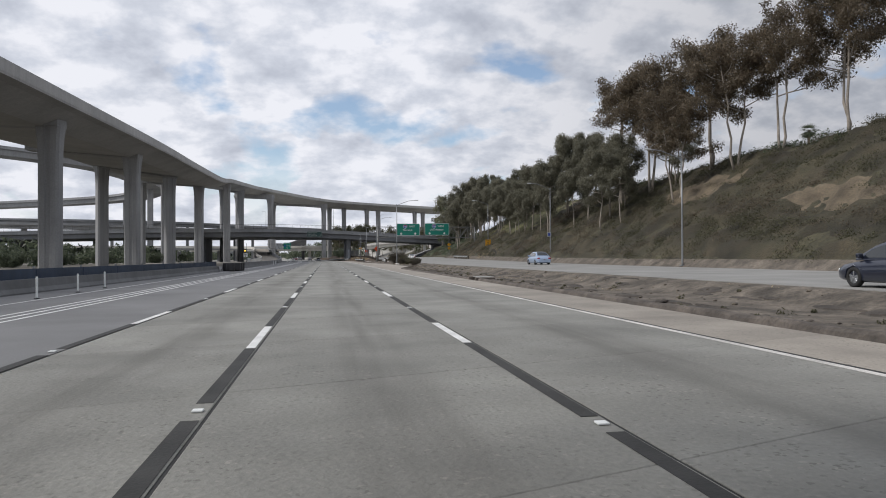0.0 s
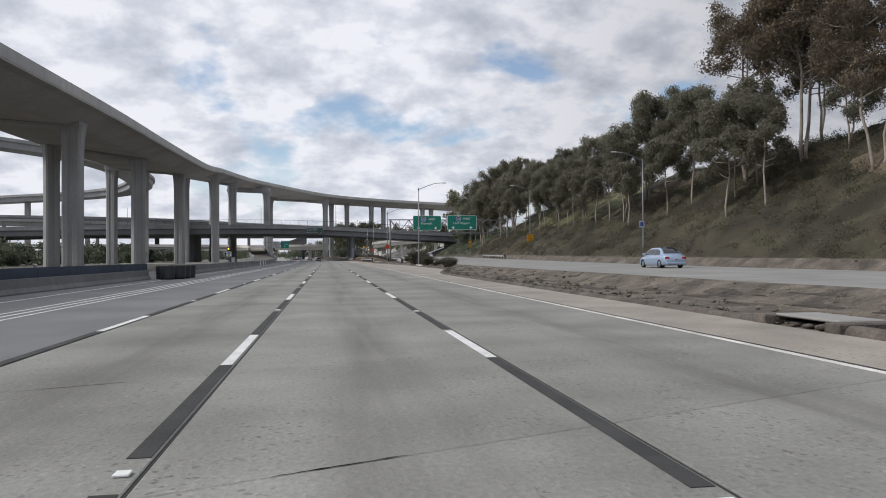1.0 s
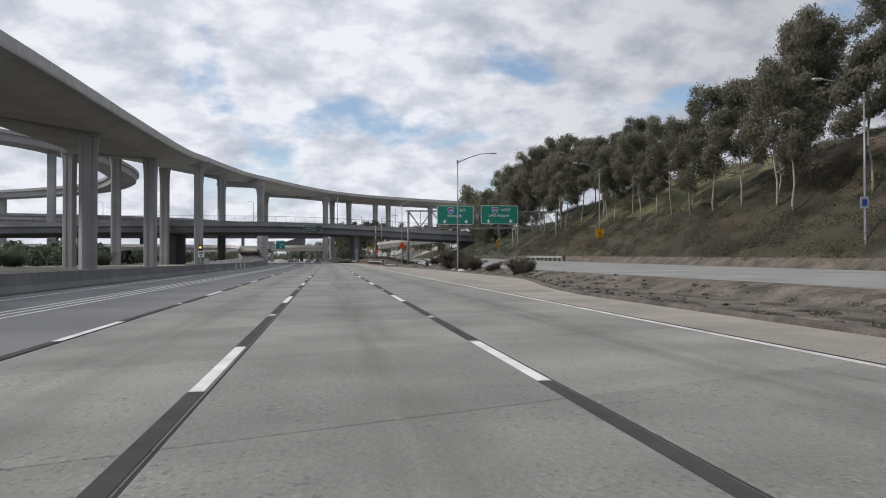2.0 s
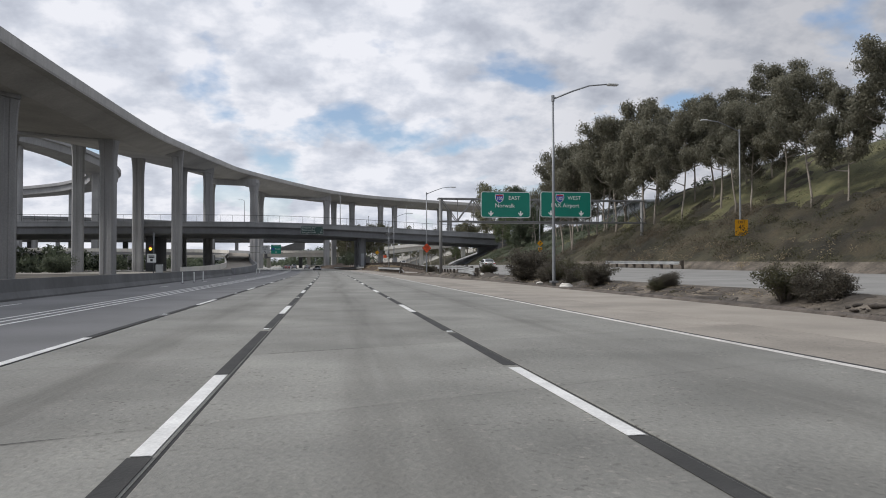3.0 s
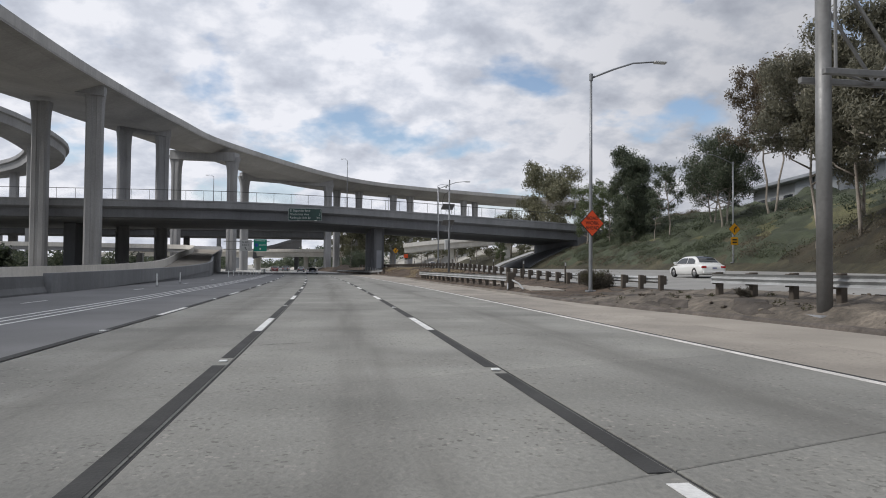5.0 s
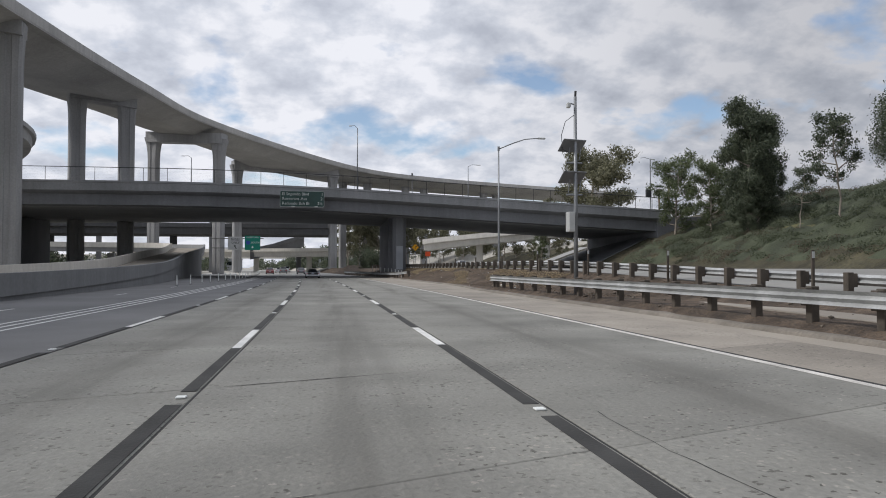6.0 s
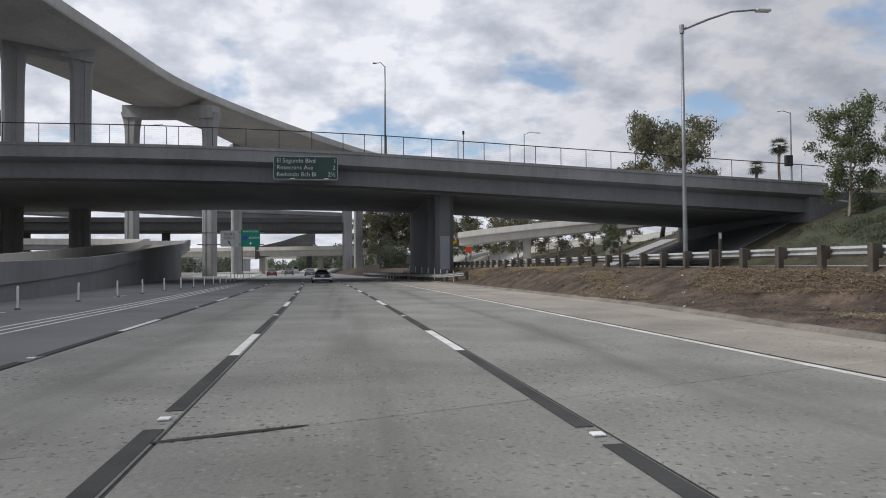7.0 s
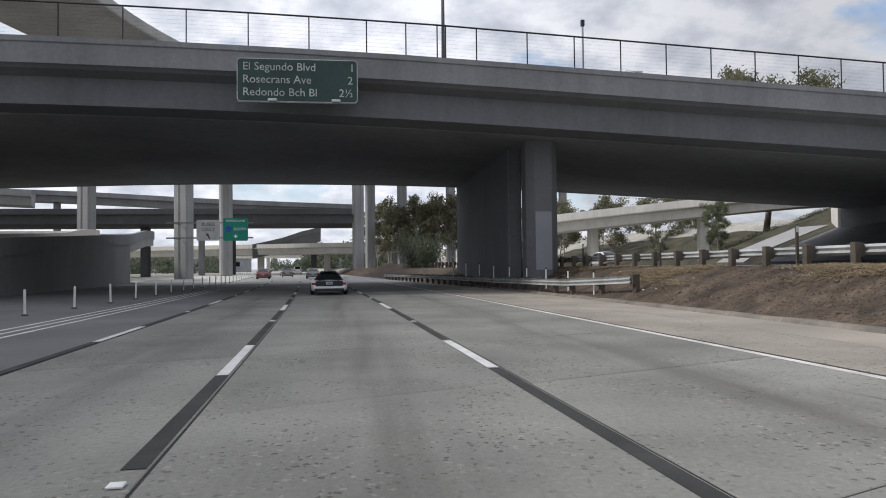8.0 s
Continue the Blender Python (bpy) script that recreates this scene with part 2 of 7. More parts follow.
M_DIKE = mat("pale_dike", (0.225, 0.205, 0.178), 0.9, vary=0.35, scale=0.9, fine=12, bump=0.8, tint=(0.18, 0.158, 0.13), depth=0.04)
M_GLASSDARK = glossy("tinted_glass", (0.012, 0.016, 0.02), 0.06, 0.0, 0.5)
M_TYRE = mat("tyre_rubber", (0.018, 0.018, 0.018), 0.85, vary=0.2, scale=5, bump=0.1)
M_RIM = glossy("alloy_rim", (0.5, 0.51, 0.52), 0.3, 0.9)
M_TAIL = glossy("tail_lamp", (0.38, 0.01, 0.012), 0.2, 0.0, 0.6)
M_PLASTIC = mat("black_plastic", (0.02, 0.02, 0.022), 0.55, vary=0.2, scale=4, bump=0.1)
M_PLATE = glossy("plate_face", (0.55, 0.56, 0.58), 0.4)
M_PLATEBAR = glossy("plate_marks", (0.08, 0.10, 0.25), 0.5)
M_PANEL = glossy("solar_cells", (0.03, 0.035, 0.05), 0.15, 0.2, 0.4)
M_CABINET = mat("cabinet_paint", (0.52, 0.53, 0.52), 0.5, metal=0.2, vary=0.1, scale=1.5, bump=0.05)
M_METALROOF = mat("roof_metal", (0.35, 0.37, 0.39), 0.5, metal=0.5, vary=0.2, scale=0.4)
M_STUCCO = mat("building_wall", (0.36, 0.37, 0.38), 0.85, vary=0.2, scale=0.3)


# ---- building tools ----
def obj(name, bm, material, parent=None, label="", smooth=False):
    me = bpy.data.meshes.new(name)
    bm.to_mesh(me)
    bm.free()
    for m in (material if isinstance(material, (list, tuple)) else [material]):
        me.materials.append(m)
    if smooth:
        me.polygons.foreach_set("use_smooth", [True] * len(me.polygons))
    ob = new(name, me)
    if parent:
        ob.parent = parent
    if label:
        ob["label"] = label
    return ob


def part(name, bm, material, parent, label="", smooth=False):
    return obj(name, bm, material, parent, label, smooth)


def thing(name, label, category, m=None, group="", kind=""):
    ob = new(name)
    ob.empty_display_size = 0.3
    if m is not None:
        ob.matrix_basis = m
    return tagged(ob, label, category, group, kind)


def mesh_obj(name, verts, faces, material, parent=None, label="", smooth=False):
    me = bpy.data.meshes.new(name)
    me.from_pydata([tuple(v) for v in verts], [], [tuple(f) for f in faces])
    for m in (material if isinstance(material, (list, tuple)) else [material]):
        me.materials.append(m)
    if smooth:
        me.polygons.foreach_set("use_smooth", [True] * len(me.polygons))
    ob = new(name, me)
    if parent:
        ob.parent = parent
    if label:
        ob["label"] = label
    return ob


def box(bm, x0, x1, y0, y1, z0, z1, bevel=0.0, m=None):
    r = bmesh.ops.create_cube(bm, size=1.0)
    vs = r["verts"]
    bmesh.ops.scale(bm, vec=(x1 - x0, y1 - y0, z1 - z0), verts=vs)
    bmesh.ops.translate(bm, vec=((x0 + x1) / 2, (y0 + y1) / 2, (z0 + z1) / 2), verts=vs)
    if bevel:
        es = list({e for v in vs for e in v.link_edges})
        out = bmesh.ops.bevel(bm, geom=es, offset=bevel, segments=1, affect="EDGES", profile=0.5)
        vs = list({v for f in out["faces"] for v in f.verts} | {v for v in vs if v.is_valid})
    if m is not None:
        bmesh.ops.transform(bm, matrix=m, verts=vs)
    return bm


def boxes(*rows, bevel=0.0):
    bm = bmesh.new()
    for r in rows:
        box(bm, *r, bevel=bevel)
    return bm


def tube(points, radii, sides=8):
    """A round bar through the points, closed at its ends."""
    bm = bmesh.new()
    pts = [Vector(p) for p in points]
    if not isinstance(radii, (list, tuple)):
        radii = [radii] * len(pts)
    rings = []
    for i, (p, r) in enumerate(zip(pts, map(float, radii))):
        d = (pts[min(i + 1, len(pts) - 1)] - pts[max(i - 1, 0)]).normalized()
        a = d.cross(Vector((0.31, 0.95, 0.05))).normalized() if abs(d.z) > 0.7 else d.cross(Vector((0, 0, 1))).normalized()
        b = d.cross(a)
        rings.append([bm.verts.new(p + r * (math.cos(q) * a + math.sin(q) * b)) for q in (2 * math.pi * k / sides for k in range(sides))])
    for r0, r1 in zip(rings, rings[1:]):
        for k in range(sides):
            bm.faces.new((r0[k], r0[(k + 1) % sides], r1[(k + 1) % sides], r1[k]))
    bm.faces.new(rings[0][::-1])
    bm.faces.new(rings[-1])
    bmesh.ops.recalc_face_normals(bm, faces=bm.faces)
    return bm


def tubes(bars, sides=6):
    bm = bmesh.new()
    for pts, r in bars:
        b = tube(pts, r, sides)
        me = bpy.data.meshes.new("t")
        b.to_mesh(me)
        b.free()
        bm.from_mesh(me)
        bpy.data.meshes.remove(me)
    return bm


def sweep(line, section, closed=True):
    """Carries a section (offset to the right, height) along a line of (x, y, z); offset and height may be functions of the place along it."""
    bm = bmesh.new()
    pts = [Vector(p) for p in line]
    rings = []
    for i, p in enumerate(pts):
        d = pts[min(i + 1, len(pts) - 1)] - pts[max(i - 1, 0)]
        d.z = 0
        d.normalize()
        right = Vector((d.y, -d.x, 0))
        sec = section(i) if callable(section) else section
        rings.append([bm.verts.new(p + right * o + Vector((0, 0, h))) for o, h in sec])
    n = len(rings[0])
    for r0, r1 in zip(rings, rings[1:]):
        for k in range(n if closed else n - 1):
            bm.faces.new((r0[k], r0[(k + 1) % n], r1[(k + 1) % n], r1[k]))
    if closed:
        bm.faces.new(rings[0][::-1])
        bm.faces.new(rings[-1])
    bmesh.ops.recalc_face_normals(bm, faces=bm.faces)
    return bm


def smooth_line(points, step=4.0):
    """A smooth line through the points (Catmull-Rom), cut into even steps."""
    pts = [Vector(p) for p in points]
    pts = [2 * pts[0] - pts[1]] + pts + [2 * pts[-1] - pts[-2]]
    out = []
    for a, b, c, d in zip(pts, pts[1:], pts[2:], pts[3:]):
        n = max(2, int((c - b).length / step))
        for k in range(n):
            t = k / n
            out.append(0.5 * (2 * b + (c - a) * t + (2 * a - 5 * b + 4 * c - d) * t * t + (3 * b - a - 3 * c + d) * t ** 3))
    out.append(pts[-2])
    return out


def step_up(a, b, v):
    t = min(1.0, max(0.0, (v - a) / (b - a)))
    return t * t * (3 - 2 * t)


def bend(y):
    """How far the freeway's lines have swung to the left at y."""
    if y < 165:
        return 0.0
    if y < 450:
        return -(y - 165) ** 2 / 4000
    return -20.3 - 0.1425 * (y - 450)


def heading(y):
    return math.atan2(-(bend(y + 0.5) - bend(y - 0.5)), 1.0)


def ramp_z(y):
    return 0.48 + 0.87 * step_up(60, 235, y)


def ramp_at(u, y):
    """The exit ramp's surface: its freeway side stays low where the ramp is banked."""
    low = 0.46 + 0.89 * step_up(192, 240, y)
    k = min(1.0, max(0.0, (u - 17.0) / (toe(y) - 17.8)))
    return low + (ramp_z(y) - low) * k


def toe(y):
    """Where the embankment begins to rise, right of the exit ramp."""
    return 33.0 + 6.5 * step_up(180, 220, y) + 3.8 * step_up(225, 266, y) + 3.6 * step_up(288, 329, y) + 16 * step_up(329, 352, y)


def shoulder_edge(y):
    """Where the paved shoulder ends and the dirt of the median begins."""
    return 10.55 + 3.7 * step_up(84, 112, y) - 1.2 * step_up(148, 164, y) - 1.75 * step_up(168, 186, y) + 1.0 * step_up(230, 244, y)


def ground_z(u, y):
    """Height of the bare ground, u metres right of the freeway's lane line."""
    if -17 < u < 10.4:
        return -0.09
    if u <= -17:
        return -0.25
    rz = ramp_at(u, y)
    ub = shoulder_edge(y)
    if 10.4 <= u < ub:
        return -0.05
    early = 1 - step_up(232, 256, y)
    z = -0.02 + (rz + 0.03) * (early * step_up(14.4, 16.6, u) + (1 - early) * (step_up(ub - 0.1, 15.8, u) * (1 - step_up(262, 276, y)) + step_up(262, 276, y) * step_up(12.0, 16.4, u)))
    z += 0.27 * step_up(186, 196, y) * (1 - step_up(232, 248, y)) * step_up(ub, ub + 0.8, u) * (1 - step_up(14.4, 16.4, u))
    if 16.6 < u < 32.6:
        z = rz - 0.06
    if u >= 32.6:
        d = u - toe(y)
        late = step_up(160, 235, y)
        t = min(1.0, max(0.0, d / 18.0))
        early_z = (12.6 - rz) * (0.8 * t + 0.2 * t * t * (3 - 2 * t))
        k = 0.47 - 0.11 * step_up(288, 326, y)
        late_z = min(k * max(0.0, d), 10 * k) + min(4.6, 0.34 * max(0.0, d - 10))
        z = rz - 0.05 + 0.4 * step_up(toe(y) - 0.4, toe(y) + 2.5, u) + early_z * (1 - late) + late_z * late
        lump = noise.noise(Vector((u * 0.16, y * 0.13, 0.4))) + 0.5 * noise.noise(Vector((u * 0.45, y * 0.4, 2.0)))
        z += lump * 0.55 * step_up(toe(y) + 1, toe(y) + 7, u) * (1 - 0.8 * step_up(280, 286, y) * (1 - step_up(331, 336, y)))
    elif u > 10.4 and u < 16.6:
        z += 0.5 * step_up(150, 157, y) * (1 - step_up(179, 188, y)) * step_up(ub + 0.2, ub + 1.3, u) * (1 - step_up(15.4, 16.6, u))
        z += 0.05 * noise.noise(Vector((u * 0.9, y * 0.7, 5.0))) * step_up(ub, ub + 0.8, u)
    return z


# ---- ground and roads ----
us = [-3000, -1500, -700, -350, -200, -120, -80, -60, -45, -30, -22, -17.2, -16.8, -8, 0, 8, 10.3] + [10.5 + 0.5 * k for k in range(13)] + [17, 22, 27, 32, 32.6]
us += [33 + 1.0 * k for k in range(46)] + [85, 100, 130, 200, 350, 700, 1500, 3000]
ys = [-600, -200, -80, -40] + [-30 + 3.0 * k for k in range(140)] + [400, 430, 470, 520, 600, 800, 1200, 2000, 3800]
gv = [(u + bend(y), y, ground_z(u, y)) for y in ys for u in us]
nu = len(us)
gf, gm = [], []
for j in range(len(ys) - 1):
    for i in range(nu - 1):
        a = j * nu + i
        gf.append((a, a + 1, a + 1 + nu, a + nu))
        uc, yc = (us[i] + us[i + 1]) / 2, ys[j]
        gm.append((3 if yc > 186 else 0) if 10 < uc < 34 and yc < 420 else ((5 if 128 < yc < 256 and uc > toe(yc) + 7 + 2.5 * noise.noise(Vector((yc * 0.08, uc * 0.1, 0))) else 1) if 34 <= uc < 80 and yc < 420 else (4 if -200 < uc < -16 and -60 < yc < 235 else 2)))
ground = mesh_obj("ground", gv, gf, [M_DIRT, M_SCRUBSOIL, M_FARGROUND, M_BANK, M_LOT, M_GRASSBANK], smooth=True)
ground.data.polygons.foreach_set("material_index", gm)
tagged(ground, "bare brown soil and a scrub covered embankment beside the freeway", "ground", kind="structure")


def strip(u0, u1, y0, y1, z, thick=0.05, step=5.0, zf=None):
    """A flat band that follows the freeway."""
    n = max(1, int((y1 - y0) / step))
    line = [(bend(y0 + (y1 - y0) * k / n), y0 + (y1 - y0) * k / n, 0) for k in range(n + 1)]
    bm = bmesh.new()
    rows = []
    for x, y, _ in line:
        zz = z + (zf(y) if zf else 0)
        rows.append([bm.verts.new((x + u, y, h)) for u, h in ((u0, zz - thick), (u0, zz), (u1, zz), (u1, zz - thick))])
    for a, b in zip(rows, rows[1:]):
        for k in range(4):
            bm.faces.new((a[k], b[k], b[(k + 1) % 4], a[(k + 1) % 4]))
    bm.faces.new(rows[0])
    bm.faces.new(rows[-1][::-1])
    bmesh.ops.recalc_face_normals(bm, faces=bm.faces)
    return bm


road = thing("road", "wide freeway of grey concrete slabs with worn lane lines", "road", kind="structure")
part("road_bed", strip(-3.0, 10.55, -19.9, 285.9, -0.012), M_JOINT, road, "dark joint filler between the slabs")
part("express_lanes", strip(-16.9, -3.02, -60, 318, 0.0), M_LANE, road, "smoother grey concrete of the far lanes")
part("distant_lanes", strip(-3.0, 10.55, 286, 318, -0.007), M_LANE, road)
part("distant_lanes", strip(-16.9, 10.55, 318.01, 620, -0.004), M_SUNLIT_LANE, road, "concrete of the far lanes, sunlight past the overpass put into its paler colour")
part("gore_paving", strip(-21.0, -7.75, 331, 425, 0.003), M_SUNLIT_GORE, road, "concrete between the splitting lanes, sunlight put into its bright colour")
part("rear_lanes", strip(-3.0, 10.55, -60, -20, -0.007), M_LANE, road)
ramp_line = [(bend(y), y, 0.0) for y in range(-60, 421, 4)]
def ramp_section(i):
    y = ramp_line[i][1]
    a, b = ramp_at(17.0, y), ramp_z(y)
    return [(17.0, a - 0.05), (17.0, a), (toe(y) - 0.8, b), (toe(y) - 0.8, b - 0.05)]


ramp = obj("exit_ramp", sweep(ramp_line, ramp_section), M_ASPHALT)
tagged(ramp, "pale concrete exit ramp rising beside the freeway", "road", kind="structure")

wide_line = [(bend(y), y, -0.004) for y in range(84, 331, 3)]
part("wide_shoulder", sweep(wide_line, lambda i: [(10.53, -0.05), (10.53, 0), (shoulder_edge(wide_line[i][1]) + 0.12, 0), (shoulder_edge(wide_line[i][1]) + 0.12, -0.05)]), M_SHOULDER, road, "pale beige concrete of the wide shoulder")

# ---- tall curved flyover ----
# Columns beneath each bent cap, and the underside height there
BENTS = [([(-33.4, -85)], 10.6), ([(-33.4, -40)], 12.4), ([(-33.4, 5)], 14.4), ([(-33.4, 50)], 16.3), ([(-33.4, 95)], 18.3), ([(-34.1, 136)], 20.0), ([(-38.0, 186), (-50.6, 174)], 21.8),
         ([(-37.8, 226.5), (-55.8, 230)], 23.6), ([(-36.0, 275), (-57.6, 271)], 28.2), ([(-47.4, 284)], 28.7), ([(-36.2, 321), (-43.2, 317)], 30.2),
         ([(-26.2, 359), (-42.6, 366)], 31.4), ([(0.0, 420), (-28.3, 405)], 32.0), ([(12.5, 449), (3.4, 446)], 32.6),
         ([(35.0, 460), (27.4, 456)], 32.4), ([(66.0, 470), (60.0, 466)], 31.5)]
spine = [(-41.2, -110, 9.6), (-41.2, -40, 12.4), (-41.2, 20, 15.0), (-41.2, 50, 16.4), (-41.2, 96, 18.2), (-41.45, 141.5, 20.0), (-42.7, 185, 21.8), (-43.2, 228.5, 23.5)]
spine += [(-46.2, 277, 28.2), (-44.0, 319, 30.5), (-38.6, 362, 32.5)]
spine += [(-14.0, 412, 32.0), (7.0, 447, 32.7), (31.0, 462, 32.4), (62.0, 471, 31.6), (120, 478, 29.5)]
line = smooth_line(spine, 4.0)
flyover = thing("flyover", "tall curved concrete freeway flyover on paired columns", "bridge")
W = 12.0


def spread(i):
    """How much wider the deck is on its outer side, where a ramp joins it."""
    y = line[i].y
    return (1.2 + 2.6 * step_up(110, 185, y)) * (1 - step_up(262, 300, y)) - 4.2 * step_up(305, 345, y) * (1 - step_up(385, 410, y))


def tilt(y):
    """Banking of the deck in the bend: its outer side stands higher."""
    return 0.085 * step_up(60, 150, y) * (1 - step_up(366, 405, y))


def banked(i, sec):
    k = tilt(line[i].y)
    return [(o, h + k * (W - o)) for o, h in sec]


def fly_section(i):
    e = spread(i)
    return banked(i, [(-7.0 - e, 0), (7.0, 0), (7.9, 0.35), (W - 1.1, 1.75), (W, 2.0), (W, 2.45), (-W - e, 2.45), (-W - e, 2.0), (-W + 1.1 - e, 1.75), (-7.9 - e, 0.35)])


part("deck", sweep(line, fly_section), M_FLY, flyover)
part("parapet", sweep(line, [(W + 0.03, 2.25), (W + 0.03, 3.5), (W - 0.4, 3.5), (W - 0.52, 2.452), (W - 0.1, 2.452)]), M_FASCIA, flyover)
part("parapet", sweep(line, lambda i: banked(i, [(-W - spread(i) - 0.03, 2.25), (-W - spread(i) - 0.03, 3.5), (-W - spread(i) + 0.4, 3.5), (-W - spread(i) + 0.52, 2.452), (-W - spread(i) + 0.1, 2.452)])), M_FASCIA, flyover)


def column_mesh(z0, z1, w=2.55, d=1.75, flare=0.3):
    """A chamfered column with a groove down each broad face, spreading towards its head."""
    bm = bmesh.new()
    rings = []
    for z, f in ((z0, 0), (z1 - 5.5, 0), (z1 - 3.5, 0.12), (z1 - 1.8, 0.42), (z1 - 0.5, 0.9), (z1, 1.0)):
        hw, hd = w / 2 + flare * f, d / 2 + 0.15 * f
        c, g, gd = 0.28, 0.34, 0.13
        sec = []
        for sx, sy in ((1, -1), (1, 1), (-1, 1), (-1, -1)):
            corner = [(sx * hw, sy * (hd - c)), (sx * (hw - c), sy * hd)]
            sec += corner if (sx > 0) == (sy > 0) else corner[::-1]
        out = []
        for i, p in enumerate(sec):
            out.append(p)
            if i == 3:
                out += [(g, hd), (g * 0.7, hd - gd), (-g * 0.7, hd - gd), (-g, hd)]
            if i == 7:
                out += [(-g, -hd), (-g * 0.7, -hd + gd), (g * 0.7, -hd + gd), (g, -hd)]
        rings.append([bm.verts.new((x, y, z)) for x, y in out])
    n = len(rings[0])
    for r0, r1 in zip(rings, rings[1:]):
        for k in range(n):
            bm.faces.new((r0[k], r0[(k + 1) % n], r1[(k + 1) % n], r1[k]))
    bm.faces.new(rings[-1])
    bmesh.ops.recalc_face_normals(bm, faces=bm.faces)
    return bm


for cols, z in BENTS:
    a = cols[0]
    # a lone column carries a cap that reaches across the deck
    b = cols[1] if len(cols) > 1 else (a[0] - 17.0, a[1] + 1.5)
    turn = math.atan2(a[1] - b[1], a[0] - b[0])
    wide = len(cols) > 1 and 14 < math.dist(a, b) and z > 31
    for (x, y) in cols:
        lift = 1.5 if y == 275 else (0.8 if (x, y) == (-36.2, 321) else 0.3) + tilt(y) * (a[0] - x)
        c = part("column", column_mesh(-0.4, z + lift, flare=0.9 if wide else 0.3), M_CONC, flyover)
        c.matrix_basis = pose(x, y, 0, 0, 0, math.degrees(turn))
    if y == 284:
        continue
    cap = sweep([(b[0] - 1.4 * math.cos(turn), b[1] - 1.4 * math.sin(turn), z + tilt(b[1]) * (a[0] - b[0])), (a[0] + 1.4 * math.cos(turn), a[1] + 1.4 * math.sin(turn), z)],
                [(-1.35, -0.9 if wide else -0.05), (1.35, -0.9 if wide else -0.05), (1.35, 1.6), (-1.35, 1.6)])
    part("bent_cap", cap, M_CONC, flyover)

# ---- overpass across the freeway ----
def over_z(x):
    """Top of the overpass's edge wall."""
    if x < -22:
        return 13.0 - 0.00012 * (x + 22) ** 2
    return 13.0 - 0.6 * ((x + 22) / 26) ** 1.7 if x < 4 else 12.4 - 0.052 * (x - 4)


over = thing("overpass", "grey street overpass of weathered concrete crossing the freeway", "bridge")
oline = [(x, 301.0, over_z(x)) for x in range(-190, 50, 6)] + [(50.5, 301.0, over_z(50.5))]
OY = 15.0


def far_off(i):
    """The far edge runs slightly askew, so the deck widens towards the median side."""
    return OY + 9.0 * min(1.35, max(0.0, (12.0 - oline[i][0]) / 42.0))


def deck_section(i):
    f = far_off(i)
    return [(OY - 0.9, -3.15), (OY - 0.9, -1.75), (OY - 0.25, -1.5), (OY, -1.25), (-f, -1.25), (-f + 0.25, -1.5), (-f + 0.9, -1.75), (-f + 0.9, -3.15), (-f + 3, -3.2), (OY - 3, -3.2)]


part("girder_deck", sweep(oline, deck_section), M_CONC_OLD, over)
# Underside sheet a tone lighter: light bounced off the road put into its colour
part("soffit", sweep(oline, lambda i: [(OY - 2.9, -3.26), (OY - 2.9, -3.2), (-far_off(i) + 2.9, -3.2), (-far_off(i) + 2.9, -3.26)]), M_CONC_DARK, over, "underside of the overpass deck, bounced light put into its paler colour")
for s in (1, -1):
    def wall_section(i, s=s):
        o = OY if s > 0 else far_off(i)
        return [(s * (o + 0.03), -1.32), (s * (o + 0.03), -0.32), (s * (o + 0.10), -0.26), (s * (o + 0.10), 0), (s * (o - 0.3), 0), (s * (o - 0.3), -1.24)]
    part("edge_wall", sweep(oline, wall_section), M_CONC_DARK, over, "paler edge wall of the overpass")
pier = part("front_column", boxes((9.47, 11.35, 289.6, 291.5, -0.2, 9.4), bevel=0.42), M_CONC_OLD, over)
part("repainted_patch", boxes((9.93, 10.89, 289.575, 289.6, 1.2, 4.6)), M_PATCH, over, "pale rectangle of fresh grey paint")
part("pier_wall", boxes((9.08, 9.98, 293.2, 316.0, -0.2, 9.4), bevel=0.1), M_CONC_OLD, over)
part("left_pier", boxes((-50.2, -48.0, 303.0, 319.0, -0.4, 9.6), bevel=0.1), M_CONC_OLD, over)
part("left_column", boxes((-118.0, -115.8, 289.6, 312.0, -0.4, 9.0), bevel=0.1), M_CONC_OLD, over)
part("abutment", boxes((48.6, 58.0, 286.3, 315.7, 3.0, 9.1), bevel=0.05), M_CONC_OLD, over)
part("wing_wall", sweep([(48.8, 315.9, 0), (52.5, 322, 0), (56.5, 327.5, 0), (59, 331, 0)], lambda i: [(-0.25, 3.0), (0.25, 3.0), (0.25, (9.2, 8.9, 8.4, 7.6)[i]), (-0.25, (9.2, 8.9, 8.4, 7.6)[i])]), M_PALE_SUNLIT, over, "pale concrete wing wall")

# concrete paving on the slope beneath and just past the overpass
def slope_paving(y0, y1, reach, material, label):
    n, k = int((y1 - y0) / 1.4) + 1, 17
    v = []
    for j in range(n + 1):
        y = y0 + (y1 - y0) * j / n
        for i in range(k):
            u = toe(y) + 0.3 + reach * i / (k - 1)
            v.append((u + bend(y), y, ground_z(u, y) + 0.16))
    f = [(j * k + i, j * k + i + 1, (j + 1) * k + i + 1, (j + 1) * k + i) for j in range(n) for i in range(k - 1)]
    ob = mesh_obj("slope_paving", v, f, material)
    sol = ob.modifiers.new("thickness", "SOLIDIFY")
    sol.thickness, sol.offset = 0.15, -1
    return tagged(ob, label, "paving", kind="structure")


# Deck shade and open sunlight on the paving are put into two concrete colours
slope_paving(289.5, 317.0, 16.0, M_CONC_OLD, "concrete slope paving under the overpass end, deck shade put into its dark colour")
